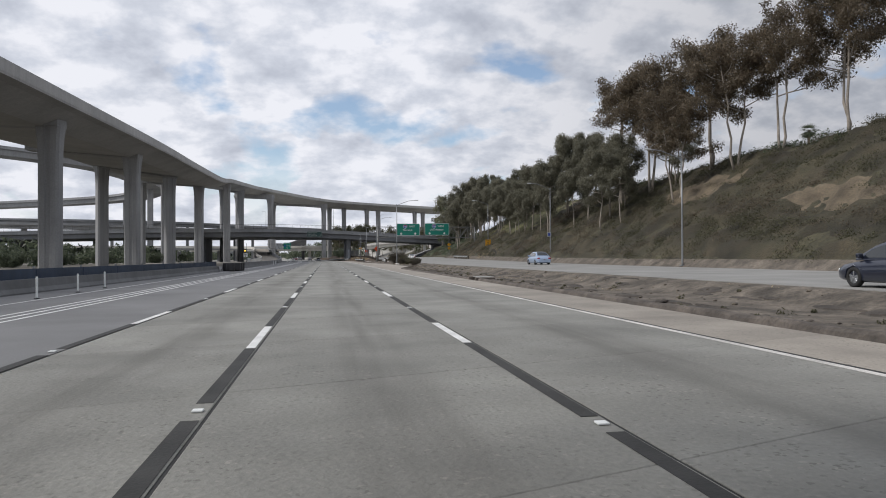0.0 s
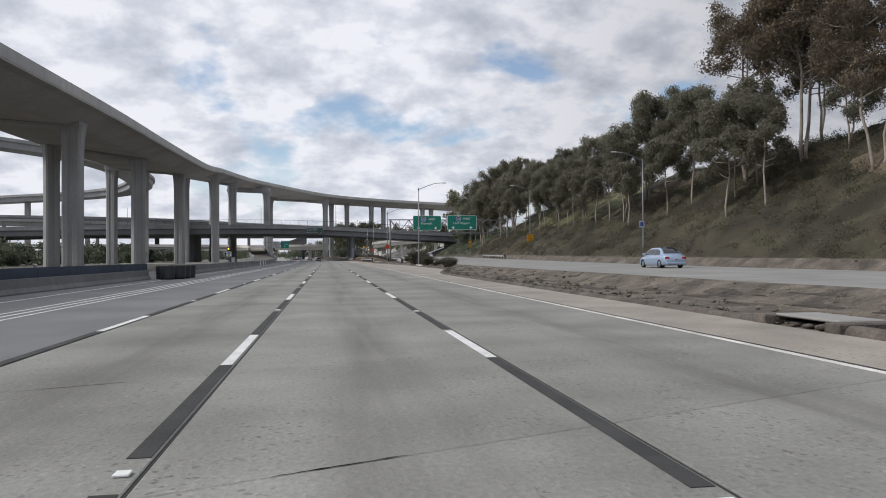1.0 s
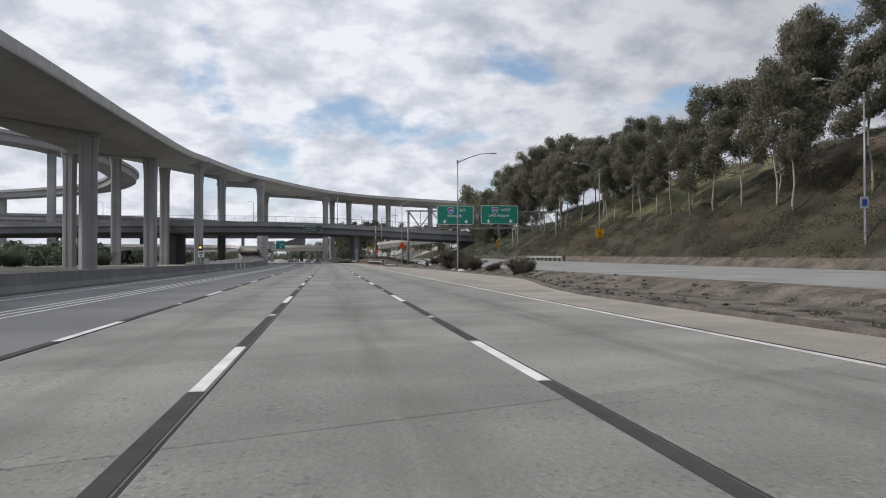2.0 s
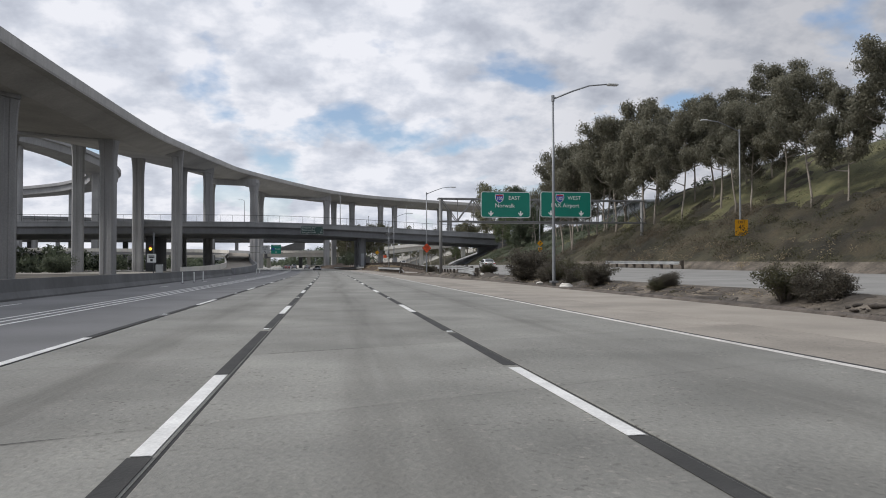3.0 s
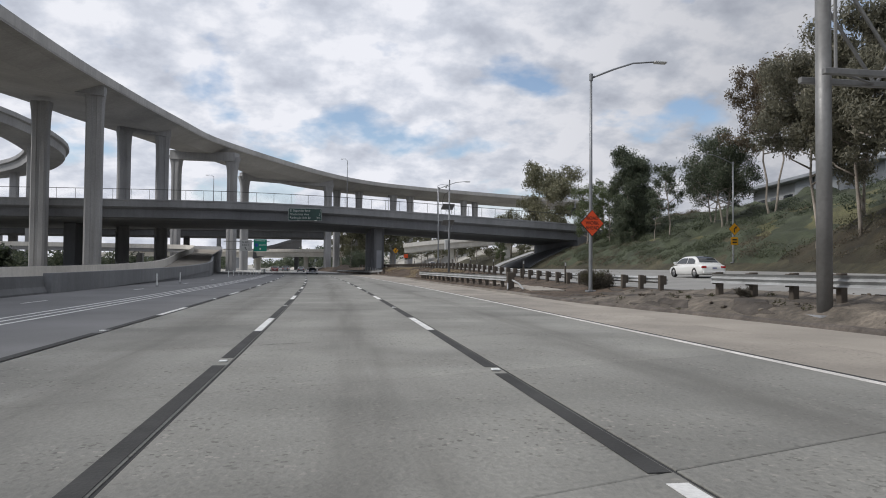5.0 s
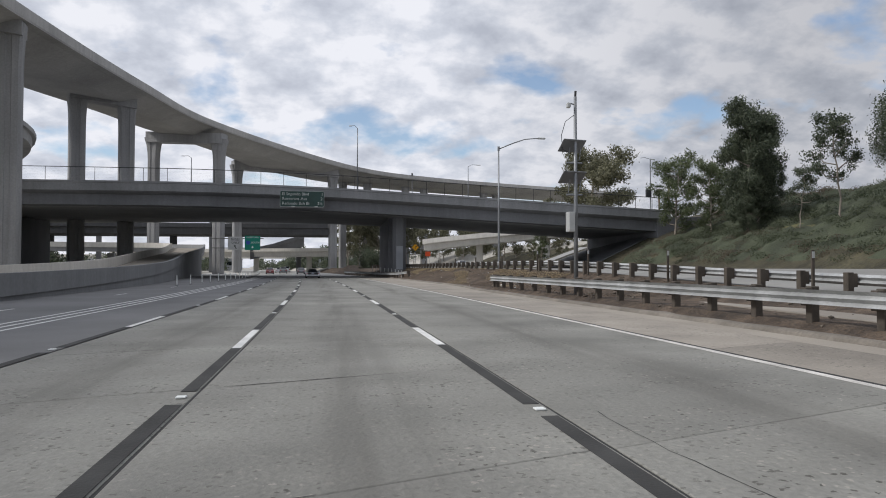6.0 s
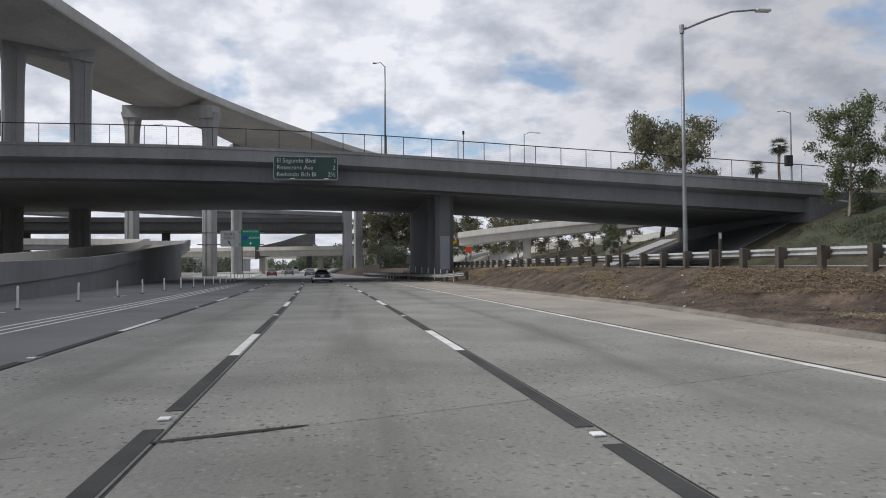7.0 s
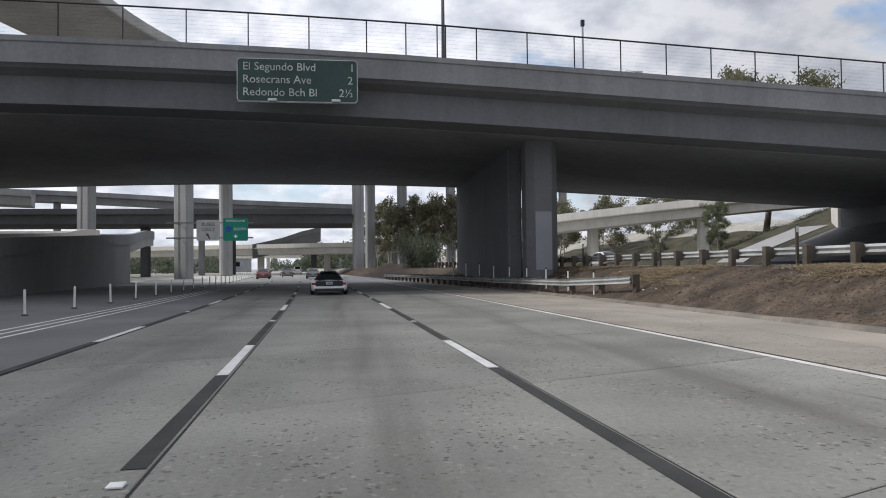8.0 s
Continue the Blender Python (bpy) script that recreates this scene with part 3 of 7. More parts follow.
slope_paving(320.5, 326.0, 10.0, M_CONC, "concrete slope paving past the overpass, sunlight put into its paler colour")


# ---- writing ----
@functools.cache
def glyphs(text):
    """The mesh of a text of unit size set from the left."""
    cu = bpy.data.curves.new("text", "FONT")
    cu.body, cu.size, cu.extrude, cu.align_x, cu.align_y, cu.resolution_u = text, 1.0, 1.0, "LEFT", "CENTER", 3
    tmp = new("text", cu)
    me = bpy.data.meshes.new_from_object(tmp.evaluated_get(bpy.context.evaluated_depsgraph_get()))
    bpy.data.objects.remove(tmp)
    bpy.data.curves.remove(cu)
    return me


@functools.cache
def reach(text):
    return max(v.co.x for v in glyphs(text).vertices)


@functools.cache
def letter_mesh(ch, size, thick, material):
    me = glyphs(ch).copy()
    me.transform(Matrix.Diagonal((size, size, thick, 1)))
    me.name = "letter"
    me.materials.clear()
    me.materials.append(material)
    return me


def letters(text, size, material, parent, m, thick=0.006, align="CENTER"):
    """Raised writing, each letter a piece of its own."""
    pens = [0.0]
    for ch in text:
        pens.append(pens[-1] + reach("|" + ch + "|") - reach("||"))
    total = (pens[-2] + reach(text[-1])) * size
    start = {"LEFT": 0.0, "CENTER": -0.5 * total, "RIGHT": -total}[align]
    for x, ch in zip(pens, text):
        if ch != " ":
            ob = new("letter", letter_mesh(ch, size, thick, material))
            ob.parent = parent
            ob.matrix_basis = m @ pose(start + x * size, 0, 0)


def plate(w, h, d, radius=0.15, seg=4):
    """A sheet with rounded corners, standing in the x-z plane, facing -y."""
    bm = bmesh.new()
    pts = []
    for cx, cz, a0 in ((w / 2 - radius, h / 2 - radius, 0), (-w / 2 + radius, h / 2 - radius, 90), (-w / 2 + radius, -h / 2 + radius, 180), (w / 2 - radius, -h / 2 + radius, 270)):
        for k in range(seg + 1):
            a = radians(a0 + 90 * k / seg)
            pts.append((cx + radius * math.cos(a), cz + radius * math.sin(a)))
    front = [bm.verts.new((x, -d / 2, z)) for x, z in pts]
    back = [bm.verts.new((x, d / 2, z)) for x, z in pts]
    bm.faces.new(front)
    bm.faces.new(back[::-1])
    for k in range(len(pts)):
        j = (k + 1) % len(pts)
        bm.faces.new((front[k], back[k], back[j], front[j]))
    bmesh.ops.recalc_face_normals(bm, faces=bm.faces)
    return bm


def poly_plate(pts, d):
    bm = bmesh.new()
    front = [bm.verts.new((x, -d / 2, z)) for x, z in pts]
    back = [bm.verts.new((x, d / 2, z)) for x, z in pts]
    bm.faces.new(front)
    bm.faces.new(back[::-1])
    for k in range(len(pts)):
        j = (k + 1) % len(pts)
        bm.faces.new((front[k], back[k], back[j], front[j]))
    bmesh.ops.recalc_face_normals(bm, faces=bm.faces)
    return bm


FACE = pose(0, 0, 0, 90, 0, 0)


def at(x, y, z):
    return pose(x, y, z) @ FACE


# ---- lane lines ----
PERIOD, FIRST = 14.63, 10.7


def lay(ob, u, y, z=0.0):
    ob.matrix_basis = pose(u + bend(y), y, z, 0, 0, math.degrees(heading(y)))
    return ob


def shared(name, mesh, parent):
    ob = new(name, mesh)
    ob.parent = parent
    return ob


def bar_mesh(name, w, length, h, material, bevel=0.0):
    me = bpy.data.meshes.new(name)
    bm = boxes((-w / 2, w / 2, -length / 2, length / 2, 0, h), bevel=bevel)
    bm.to_mesh(me)
    bm.free()
    me.materials.append(material)
    return me


dash_me = bar_mesh("lane_dash", 0.15, 3.66, 0.005, M_WHITE)
black_me = bar_mesh("contrast_stripe", 0.17, 5.7, 0.004, M_BLACK)
short_me = bar_mesh("contrast_stripe", 0.17, 4.4, 0.004, M_BLACK)
dot_me = bar_mesh("lane_marker", 0.11, 0.11, 0.02, M_SIGNWHITE, 0.006)
for k in range(-2, 30):
    y0 = FIRST + PERIOD * k
    for u, off in ((0.0, 0.0), (3.66, 0.0), (-3.1, 5.0)):
        lay(shared("lane_dash", dash_me, road), u, y0 + 1.83 + off, 0.003)
        if k < 22:
            for c, me in ((6.55, black_me), (12.4, short_me)) if u < 1 else ((6.1, short_me), (11.75, black_me)):
                lay(shared("contrast_stripe", me, road), u, y0 + c + off, 0.002)
            lay(shared("lane_marker", dot_me, road), u, y0 + (9.8 if u < 1 else 8.6) + off, 0.003)
part("edge_line", strip(7.99, 8.13, -40, 480, 0.005, thick=0.004), M_EDGE, road, "solid white edge line")
part("edge_joint", strip(8.14, 8.225, -40, 300, 0.0045, thick=0.003), M_JOINT, road)


def drift(u0, u1, y0, y1, w, z):
    n = 70
    bm = bmesh.new()
    rows = []
    for k in range(n + 1):
        y = y0 + (y1 - y0) * k / n
        u = u0 + (u1 - u0) * min(1.0, max(0.0, k / n)) + bend(y)
        rows.append([bm.verts.new((u + o, y, h)) for o, h in ((-w, 0.001), (-w, z), (w, z), (w, 0.001))])
    for a, b in zip(rows, rows[1:]):
        for k in range(3):
            bm.faces.new((a[k], a[k + 1], b[k + 1], b[k]))
    bmesh.ops.recalc_face_normals(bm, faces=bm.faces)
    return bm


for o in (0.0, 0.42, 0.84):
    part("buffer_line", drift(-7.35 + o, -6.15 + o, -30, 300, 0.055, 0.006), M_WHITE, road, "solid white buffer line")
part("left_edge_line", drift(-9.0, -9.4, -30, 120, 0.05, 0.006), M_WHITE, road)
thin_me = bar_mesh("short_dash", 0.1, 2.2, 0.005, M_WHITE)
for k in range(9):
    lay(shared("short_dash", thin_me, road), -9.0, 140 + 14.63 * k, 0.003)

# asphalt dike along the right shoulder, with a drain inlet
def rough_kerb(y0, y1, uf, top, material, step=0.8):
    """A worn dike with a ragged edge: its height and foot wander from place to place."""
    n = int((y1 - y0) / step)
    ln = [(uf(y) + bend(y) + 0.05 * noise.noise(Vector((y * 0.9, 3.0, 0))), y, 0) for y in (y0 + (y1 - y0) * k / n for k in range(n + 1))]

    def sec(i):
        y = ln[i][1]
        h = top * (1.0 + 0.45 * noise.noise(Vector((y * 0.7, 7.0, 0))))
        w = 0.10 * noise.noise(Vector((y * 1.3, 11.0, 0)))
        return [(-0.13 + w, -0.06), (-0.06 + w, h * 0.6), (0.02, h), (0.2, h * (1.0 + 0.2 * noise.noise(Vector((y * 1.9, 1.0, 0))))), (0.40 + w, -0.06)]
    ob = obj("kerb", sweep(ln, sec), material)
    return tagged(ob, "low worn asphalt kerb between shoulder and dirt", "kerb", kind="structure")


rough_kerb(-40, 41.5, lambda y: 10.62, 0.15, M_KERB)
rough_kerb(44, 190, lambda y: shoulder_edge(y) + 0.08 + 0.15 * noise.noise(Vector((y * 0.05, 0, 0))), 0.10, M_KERB)
rough_kerb(190.01, 300, lambda y: shoulder_edge(y) + 0.08 + 0.15 * noise.noise(Vector((y * 0.05, 0, 0))), 0.10, M_DIKE)
inlet = thing("drain_inlet", "concrete drain inlet with a dark slot in the kerb", "drain")
bm = boxes((10.45, 11.7, 41.5, 41.9, -0.06, 0.19), (10.45, 11.7, 43.7, 44.1, -0.06, 0.19), (10.95, 11.7, 41.9, 43.7, -0.06, 0.05), bevel=0.03)
part("surround", bm, M_KERB, inlet)
part("slab_cover", boxes((10.75, 11.75, 41.85, 43.75, 0.15, 0.21), bevel=0.02), M_ASPHALT, inlet)
part("slot", boxes((10.85, 11.6, 41.9, 43.7, 0.051, 0.06)), M_JOINT, inlet)


# ---- left side: barrier, barrels, rising ramp ----
def left_u(y):
    for (a, ua), (b, ub) in zip(LEFT, LEFT[1:]):
        if y <= b:
            return ua + (ub - ua) * (y - a) / (b - a)
    return LEFT[-1][1]


LEFT = [(-60, -12.2), (20, -11.6), (80, -10.4), (135, -10.6), (200, -11.6), (250, -12.5), (300, -12.8), (400, -13)]


def left_line(y0, y1, off=0.0, zf=None, step=4.0):
    n = max(2, int((y1 - y0) / step))
    return [(left_u(y) + off + bend(y), y, zf(y) if zf else 0.0) for y in (y0 + (y1 - y0) * k / n for k in range(n + 1))]


JERSEY = [(0.0, -0.05), (0.0, 0.08), (-0.14, 0.33), (-0.20, 0.82), (-0.38, 0.82), (-0.44, 0.33), (-0.58, 0.08), (-0.58, -0.05)]
barrier = obj("barrier", sweep(left_line(-60, 80), [(o, h * 0.75) for o, h in JERSEY]), M_BARRIER)
tagged(barrier, "low grey concrete median barrier", "barrier", kind="structure")
screen = thing("glare_screen", "dark blue screen panels standing behind the concrete barrier", "screen")
M_SCREEN = mat("blue_screen", (0.045, 0.065, 0.105), 0.7, vary=0.25, scale=0.7, fine=5, streak=0.2)
for k in range(22):
    y = -50 + 6 * k
    part("panel", sweep([(left_u(q) + bend(q) - 0.75, q, 0) for q in (y, y + 3, y + 5.9)], [(-0.03, 0.0), (0.03, 0.0), (0.03, 1.05), (-0.03, 1.05)]), M_SCREEN, screen)
    part("stake", boxes((left_u(y) - 0.9, left_u(y) - 0.8, y - 0.05, y + 0.05, -0.1, 1.15)), M_STEEL, screen)


def barrel(m):
    t = thing("sand_barrel", "black plastic sand barrel cushioning the barrier end", "barrel", m, group="crash cushion barrels")
    bm = bmesh.new()
    prof = [(0.42, 0.0), (0.46, 0.12), (0.44, 0.16), (0.48, 0.45), (0.46, 0.48), (0.49, 0.82), (0.47, 0.86)]
    rings = [[bm.verts.new((r * math.cos(q), r * math.sin(q), z)) for q in (2 * math.pi * k / 20 for k in range(20))] for r, z in prof]
    for a, b in zip(rings, rings[1:]):
        for k in range(20):
            bm.faces.new((a[k], a[(k + 1) % 20], b[(k + 1) % 20], b[k]))
    bm.faces.new(rings[0][::-1])
    part("drum", bm, M_PLASTIC, t, smooth=True)
    bm = bmesh.new()
    bmesh.ops.create_cone(bm, cap_ends=True, segments=20, radius1=0.5, radius2=0.46, depth=0.07)
    bmesh.ops.translate(bm, vec=(0, 0, 0.89), verts=bm.verts)
    part("lid", bm, M_PLASTIC, t)
    return t


first = barrel(pose(-9.75, 80.5, 0))
for x, y in ((-8.75, 80.6), (-9.7, 82.0), (-8.7, 82.1), (-9.65, 83.6), (-8.65, 83.6), (-9.2, 79.3)):
    copy_thing(first, pose(x, y, 0))


divider = obj("barrier", sweep(left_line(84.5, 192), JERSEY), M_BARRIER)
tagged(divider, "grey concrete barrier beside the express lanes", "barrier", kind="structure")
rampway = thing("ascending_ramp", "grey concrete ramp climbing away on a retaining wall", "ramp")
edge = smooth_line([(left_u(192.1) + bend(192.1), 192.1, 0.95), (-12.4, 210, 1.08), (-13.2, 232, 1.35), (-14.8, 255, 1.85), (-17.6, 275, 2.5), (-20.8, 297, 3.6), (-24.1, 327, 5.2)], 2.5)
part("retaining_wall", sweep(edge, lambda i: [(0.02, -edge[i][2] - 0.1), (0.0, -0.95), (-6.5, -0.95), (-6.5, -edge[i][2] - 0.1)]), M_CONC_DARK, rampway)
full = smooth_line([tuple(p) for p in edge[:-1:4]] + [tuple(edge[-1]), (-25.6, 338, 6.2), (-28.2, 350, 6.6), (-34, 359, 6.9), (-46, 364, 7.1), (-66, 366.5, 7.3), (-100, 368, 7.5), (-160, 369, 7.7)], 2.5)
cut = min(range(len(full)), key=lambda i: (full[i] - edge[-1]).length)
part("parapet", sweep(full, [(0.12, -1.0), (0.12, 0.0), (-0.25, 0.0), (-0.35, -0.96), (-0.35, -1.0)]), M_CONC_DARK, rampway, "concrete edge wall of the ramp")
part("ramp_deck", sweep(full[cut:], [(-0.02, -1.9), (0.0, -0.99), (-6.5, -0.99), (-6.5, -1.9)]), M_CONC, rampway)
part("ramp_surface", sweep(full[4:], [(-0.4, -0.94), (-0.4, -0.90), (-6.4, -0.90), (-6.4, -0.94)]), M_SHOULDER, rampway, "pale ramp pavement")
part("far_parapet", sweep(full, [(-6.5, -1.0), (-6.5, 0.15), (-6.8, 0.15), (-6.8, -1.0)]), M_PALE_SUNLIT, rampway)
for x, y in ((-33, 352), (-52, 366), (-72, 370), (-100, 371)):
    part("ramp_column", boxes((x - 0.8, x + 0.8, y - 0.8, y + 0.8, -0.3, 5.0), bevel=0.15), M_CONC, rampway)


def delineator(m):
    t = thing("delineator_post", "slim white flexible lane post on a round base", "post", m, group="lane delineator posts")
    part("base", tube([(0, 0, 0), (0, 0, 0.03), (0, 0, 0.05)], [0.11, 0.10, 0.06], 10), M_PLASTIC, t)
    part("tube_post", tube([(0, 0, 0.05), (0, 0, 0.78), (0, 0, 0.84)], [0.042, 0.042, 0.03], 8), M_SIGNWHITE, t)
    return t


dpost = delineator(pose(-9.3 + bend(245), 245.2, 0))
spots = [(-9.25, 251.4), (-9.0, 256.6), (-8.8, 261.0), (-8.5, 265.5), (-8.2, 269.5), (-8.0, 273.6), (-7.8, 277.6), (-7.6, 281.6), (-7.5, 285.5)]
spots += [(-7.4, 289.5 + 4.2 * k) for k in range(22)] + [(-9.4, 27), (-9.6, 32), (-9.8, 36.5), (-9.5, 148), (-9.4, 152), (-9.4, 156), (-9.4, 205), (-9.6, 214)]
for u, y in spots:
    copy_thing(dpost, pose(u + bend(y), y, 0, random.uniform(-2, 2), random.uniform(-2, 2), 0))


# ---- ramp meter behind the barrier ----
M_AMBERLIT = glossy("lit_amber_lens", (0.8, 0.45, 0.03), 0.3)
amber = M_AMBERLIT.node_tree.nodes["Principled BSDF"]
amber.inputs["Emission Color"].default_value = (1.0, 0.62, 0.06, 1)
amber.inputs["Emission Strength"].default_value = 2.5
meter = thing("ramp_meter", "ramp meter signal with a lit amber lens on a slim post", "traffic signal", pose(-17.9, 175.0, 0))
part("post", tube([(0, 0, -0.3), (0, 0, 3.0), (0, 0, 5.0)], [0.07, 0.06, 0.05], 10), M_STEEL, meter, smooth=True)
head = part("signal_head", boxes((-0.52, -0.1, -0.2, 0.1, 2.72, 3.62), bevel=0.04), M_PLASTIC, meter)
for z, m_ in ((3.42, M_SIGNRED), (2.94, M_PLASTIC)):
    part("lens", tube([(-0.31, -0.235, z), (-0.31, -0.195, z)], 0.12, 14), m_, head)
part("lens", tube([(-0.31, -0.24, 3.18), (-0.31, -0.195, 3.18)], 0.15, 14), M_AMBERLIT, head, "lit amber lens")
board = part("stop_board", plate(0.95, 0.95, 0.03, 0.06), M_SIGNWHITE, meter, "white instruction board")
board.matrix_basis = pose(-0.2, -0.12, 2.15)
for z in (0.24, 0.08):
    part("text_bar", boxes((-0.3, 0.3, -0.024, -0.015, z - 0.05, z + 0.05)), M_SIGNBLACK, board)
part("symbol_bar", boxes((-0.13, 0.13, -0.024, -0.015, -0.34, -0.1)), M_SIGNBLACK, board)
cab2 = part("cabinet", boxes((0.25, 0.95, -0.25, 0.3, -0.1, 1.45), bevel=0.03), M_CABINET, meter)
part("cabinet_door", boxes((0.3, 0.9, -0.265, -0.25, 0.1, 1.38), bevel=0.005), M_CABINET, cab2)


# ---- guard rails ----
def guard_rail(name_label, pts, every=1.905, side=1, wood=True, h=0.72, tail=True):
    """A W-beam rail on posts along the points (x, y, ground z)."""
    t = thing("guard_rail", name_label, "guard rail")
    pl = smooth_line(pts, 1.905)
    prof = []
    for k in range(9):
        a = k / 8
        prof.append((0.10 + 0.045 * math.cos(a * 4 * math.pi), h - 0.31 + 0.31 * a))
    sec = [(side * o, z) for o, z in prof] + [(side * (o - 0.012), z) for o, z in prof[::-1]]
    part("beam", sweep(pl, sec), M_RAIL, t, smooth=False)
    post_me = bpy.data.meshes.new("rail_post")
    bm = boxes((-0.1, 0.1, -0.1, 0.1, -0.3, h + 0.06), bevel=0.015) if wood else boxes((-0.075, 0.075, -0.05, 0.05, -0.3, h), bevel=0.008)
    bm.to_mesh(post_me)
    bm.free()
    post_me.materials.append(M_WOODPOST if wood else M_STEEL)
    block_me = bpy.data.meshes.new("offset_block")
    bm = boxes((-0.1, 0.1, -0.09, 0.09, h - 0.36, h + 0.03), bevel=0.012)
    bm.to_mesh(block_me)
    bm.free()
    block_me.materials.append(M_WOODPOST)
    for i, p in enumerate(pl):
        d = pl[min(i + 1, len(pl) - 1)] - pl[max(i - 1, 0)]
        a = math.degrees(math.atan2(d.y, d.x)) - 90
        right = Vector((d.y, -d.x, 0)).normalized()
        q = shared("rail_post", post_me, t)
        q.matrix_basis = pose(*(p - right * side * 0.2), 0, 0, a)
        q = shared("offset_block", block_me, t)
        q.matrix_basis = pose(*(p - right * side * 0.07), 0, 0, a)
    return t


r1 = guard_rail("galvanised guard rail on timber posts in the dirt median", [(11.85 + bend(y), y, 0.24) for y in (196, 204, 212, 220, 228, 230)], side=-1)
part("end_anchor", tubes([([(11.6, 196.2, 0.84), (11.9, 194.6, 0.5), (11.95, 194.0, 0.22)], 0.05), ([(11.6, 196.0, 0.74), (11.3, 194.9, 0.2)], 0.04)]), M_RAIL, r1, "bent end terminal")
part("end_post", boxes((11.45, 11.85, 195.5, 195.75, 0.0, 1.15), bevel=0.02), M_WOODPOST, r1)
guard_rail("galvanised guard rail curving in front of the bridge pier", [(x, y, ground_z(x - bend(y), y) + 0.05) for x, y in ((10.2, 276), (9.2, 281), (8.6, 287), (8.2, 293), (7.2, 302), (5.5, 316), (3.0, 336))], side=-1)
guard_rail("long guard rail with timber posts along the exit ramp", [(16.4 + bend(y), y, ramp_at(16.4, y) - 0.13) for y in range(186, 345, 8)], side=1)
gr = guard_rail("stacked white guard rail beside the sign gantry foot", [(14.45 + 0.006 * (y - 156), y, ground_z(14.5, y) + 0.05) for y in (156, 161, 166, 171, 175, 179)], side=-1)
part("beam", sweep([(14.45 + 0.006 * (y - 156), y, ground_z(14.5, y) - 0.31) for y in (156, 158, 160, 162, 164)], [(-0.15, 0.42), (-0.06, 0.5), (-0.15, 0.57), (-0.06, 0.64), (-0.15, 0.72), (-0.17, 0.72), (-0.17, 0.42)]), M_RAIL, gr)
guard_rail("guard rail at the far side of the exit ramp", [(32.4, y, ramp_z(y) + 0.0) for y in (152, 158, 164, 169)], side=-1)


# ---- lamps ----
def street_lamp(m, height=11.3, arm=3.6, rise=0.95, label="tall galvanised street lamp with a curved arm", base_drop=0.0):
    t = thing("street_lamp", label, "street lamp", m, group="freeway street lamps")
    part("mast", tube([(0, 0, -0.4 - base_drop), (0, 0, 0.3), (0, 0, height * 0.5), (0, 0, height)], [0.11, 0.105, 0.085, 0.06], 12), M_STEEL, t, smooth=True)
    part("base_plate", boxes((-0.22, 0.22, -0.22, 0.22, -0.05, 0.06), bevel=0.015), M_STEEL, t)
    part("arm", tube([(0, 0, height - 0.1), (arm * 0.35, 0, height + rise * 0.45), (arm * 0.65, 0, height + rise * 0.85), (arm, 0, height + rise)], [0.055, 0.05, 0.045, 0.04], 8), M_STEEL, t, smooth=True)
    part("collar", tube([(0, 0, height - 0.25), (0, 0, height + 0.12)], 0.1, 10), M_STEEL, t)
    bm = boxes((arm - 0.1, arm + 0.62, -0.15, 0.15, height + rise - 0.09, height + rise + 0.05), bevel=0.05)
    part("lamp_head", bm, M_CABINET, t)
    return t


lamp1 = street_lamp(pose(14.8, 134.4, 0.3))
copy_thing(lamp1, pose(14.85, 191.4, 0.2))
copy_thing(lamp1, pose(15.35, 247.6, 0.6))
for x, y in ((35.6, 12), (33.2, 58), (34.95, 101.3), (36.35, 148.9), (40.73, 219.2)):
    copy_thing(lamp1, pose(x + bend(y), y, ground_z(x, y), 0, 0, 180) @ Matrix.Diagonal((0.85, 1, 0.86, 1)))

# ---- sign gantry ----
gantry = thing("sign_gantry", "steel truss sign gantry spanning the exit ramp", "gantry")
GX0, GX1, GY, GZ0, GZ1 = 13.9, 38.4, 172.6, 6.35, 8.95
for x, z0 in ((GX0, -0.2), (GX1, 2.0)):
    part("upright", tube([(x, GY, z0), (x, GY, 9.05)], 0.19, 14), M_TRUSS, gantry, smooth=True)
    part("foot", boxes((x - 0.45, x + 0.45, GY - 0.45, GY + 0.45, z0 - 0.3, z0 + 0.45), bevel=0.04), M_CONC_DARK, gantry)
for y in (GY - 0.45, GY + 0.45):
    for z in (GZ0, GZ1):
        part("chord", boxes((GX0 - 0.35, GX1 + 0.35, y - 0.07, y + 0.07, z - 0.08, z + 0.08), bevel=0.015), M_TRUSS, gantry)
n = 13
for k in range(n):
    xa, xb = GX0 + (GX1 - GX0) * k / n, GX0 + (GX1 - GX0) * (k + 1) / n
    za, zb = (GZ0, GZ1) if k % 2 else (GZ1, GZ0)
    for y in (GY - 0.45, GY + 0.45):
        part("diagonal", tube([(xa, y, za), (xb, y, zb)], 0.05, 6), M_TRUSS, gantry)
    part("strut", tube([(xa, GY - 0.45, GZ1), (xa, GY + 0.45, GZ1)], 0.04, 6), M_TRUSS, gantry)
    part("vertical", tube([(xa, GY - 0.45, GZ0), (xa, GY - 0.45, GZ1)], 0.045, 6), M_TRUSS, gantry)
    part("cross_brace", tube([(xa, GY - 0.45, GZ0), (xb, GY + 0.45, GZ0)], 0.035, 6), M_TRUSS, gantry)
part("walkway", boxes((17.5, 33, GY - 1.25, GY - 0.6, 6.1, 6.16)), M_TRUSS, gantry)

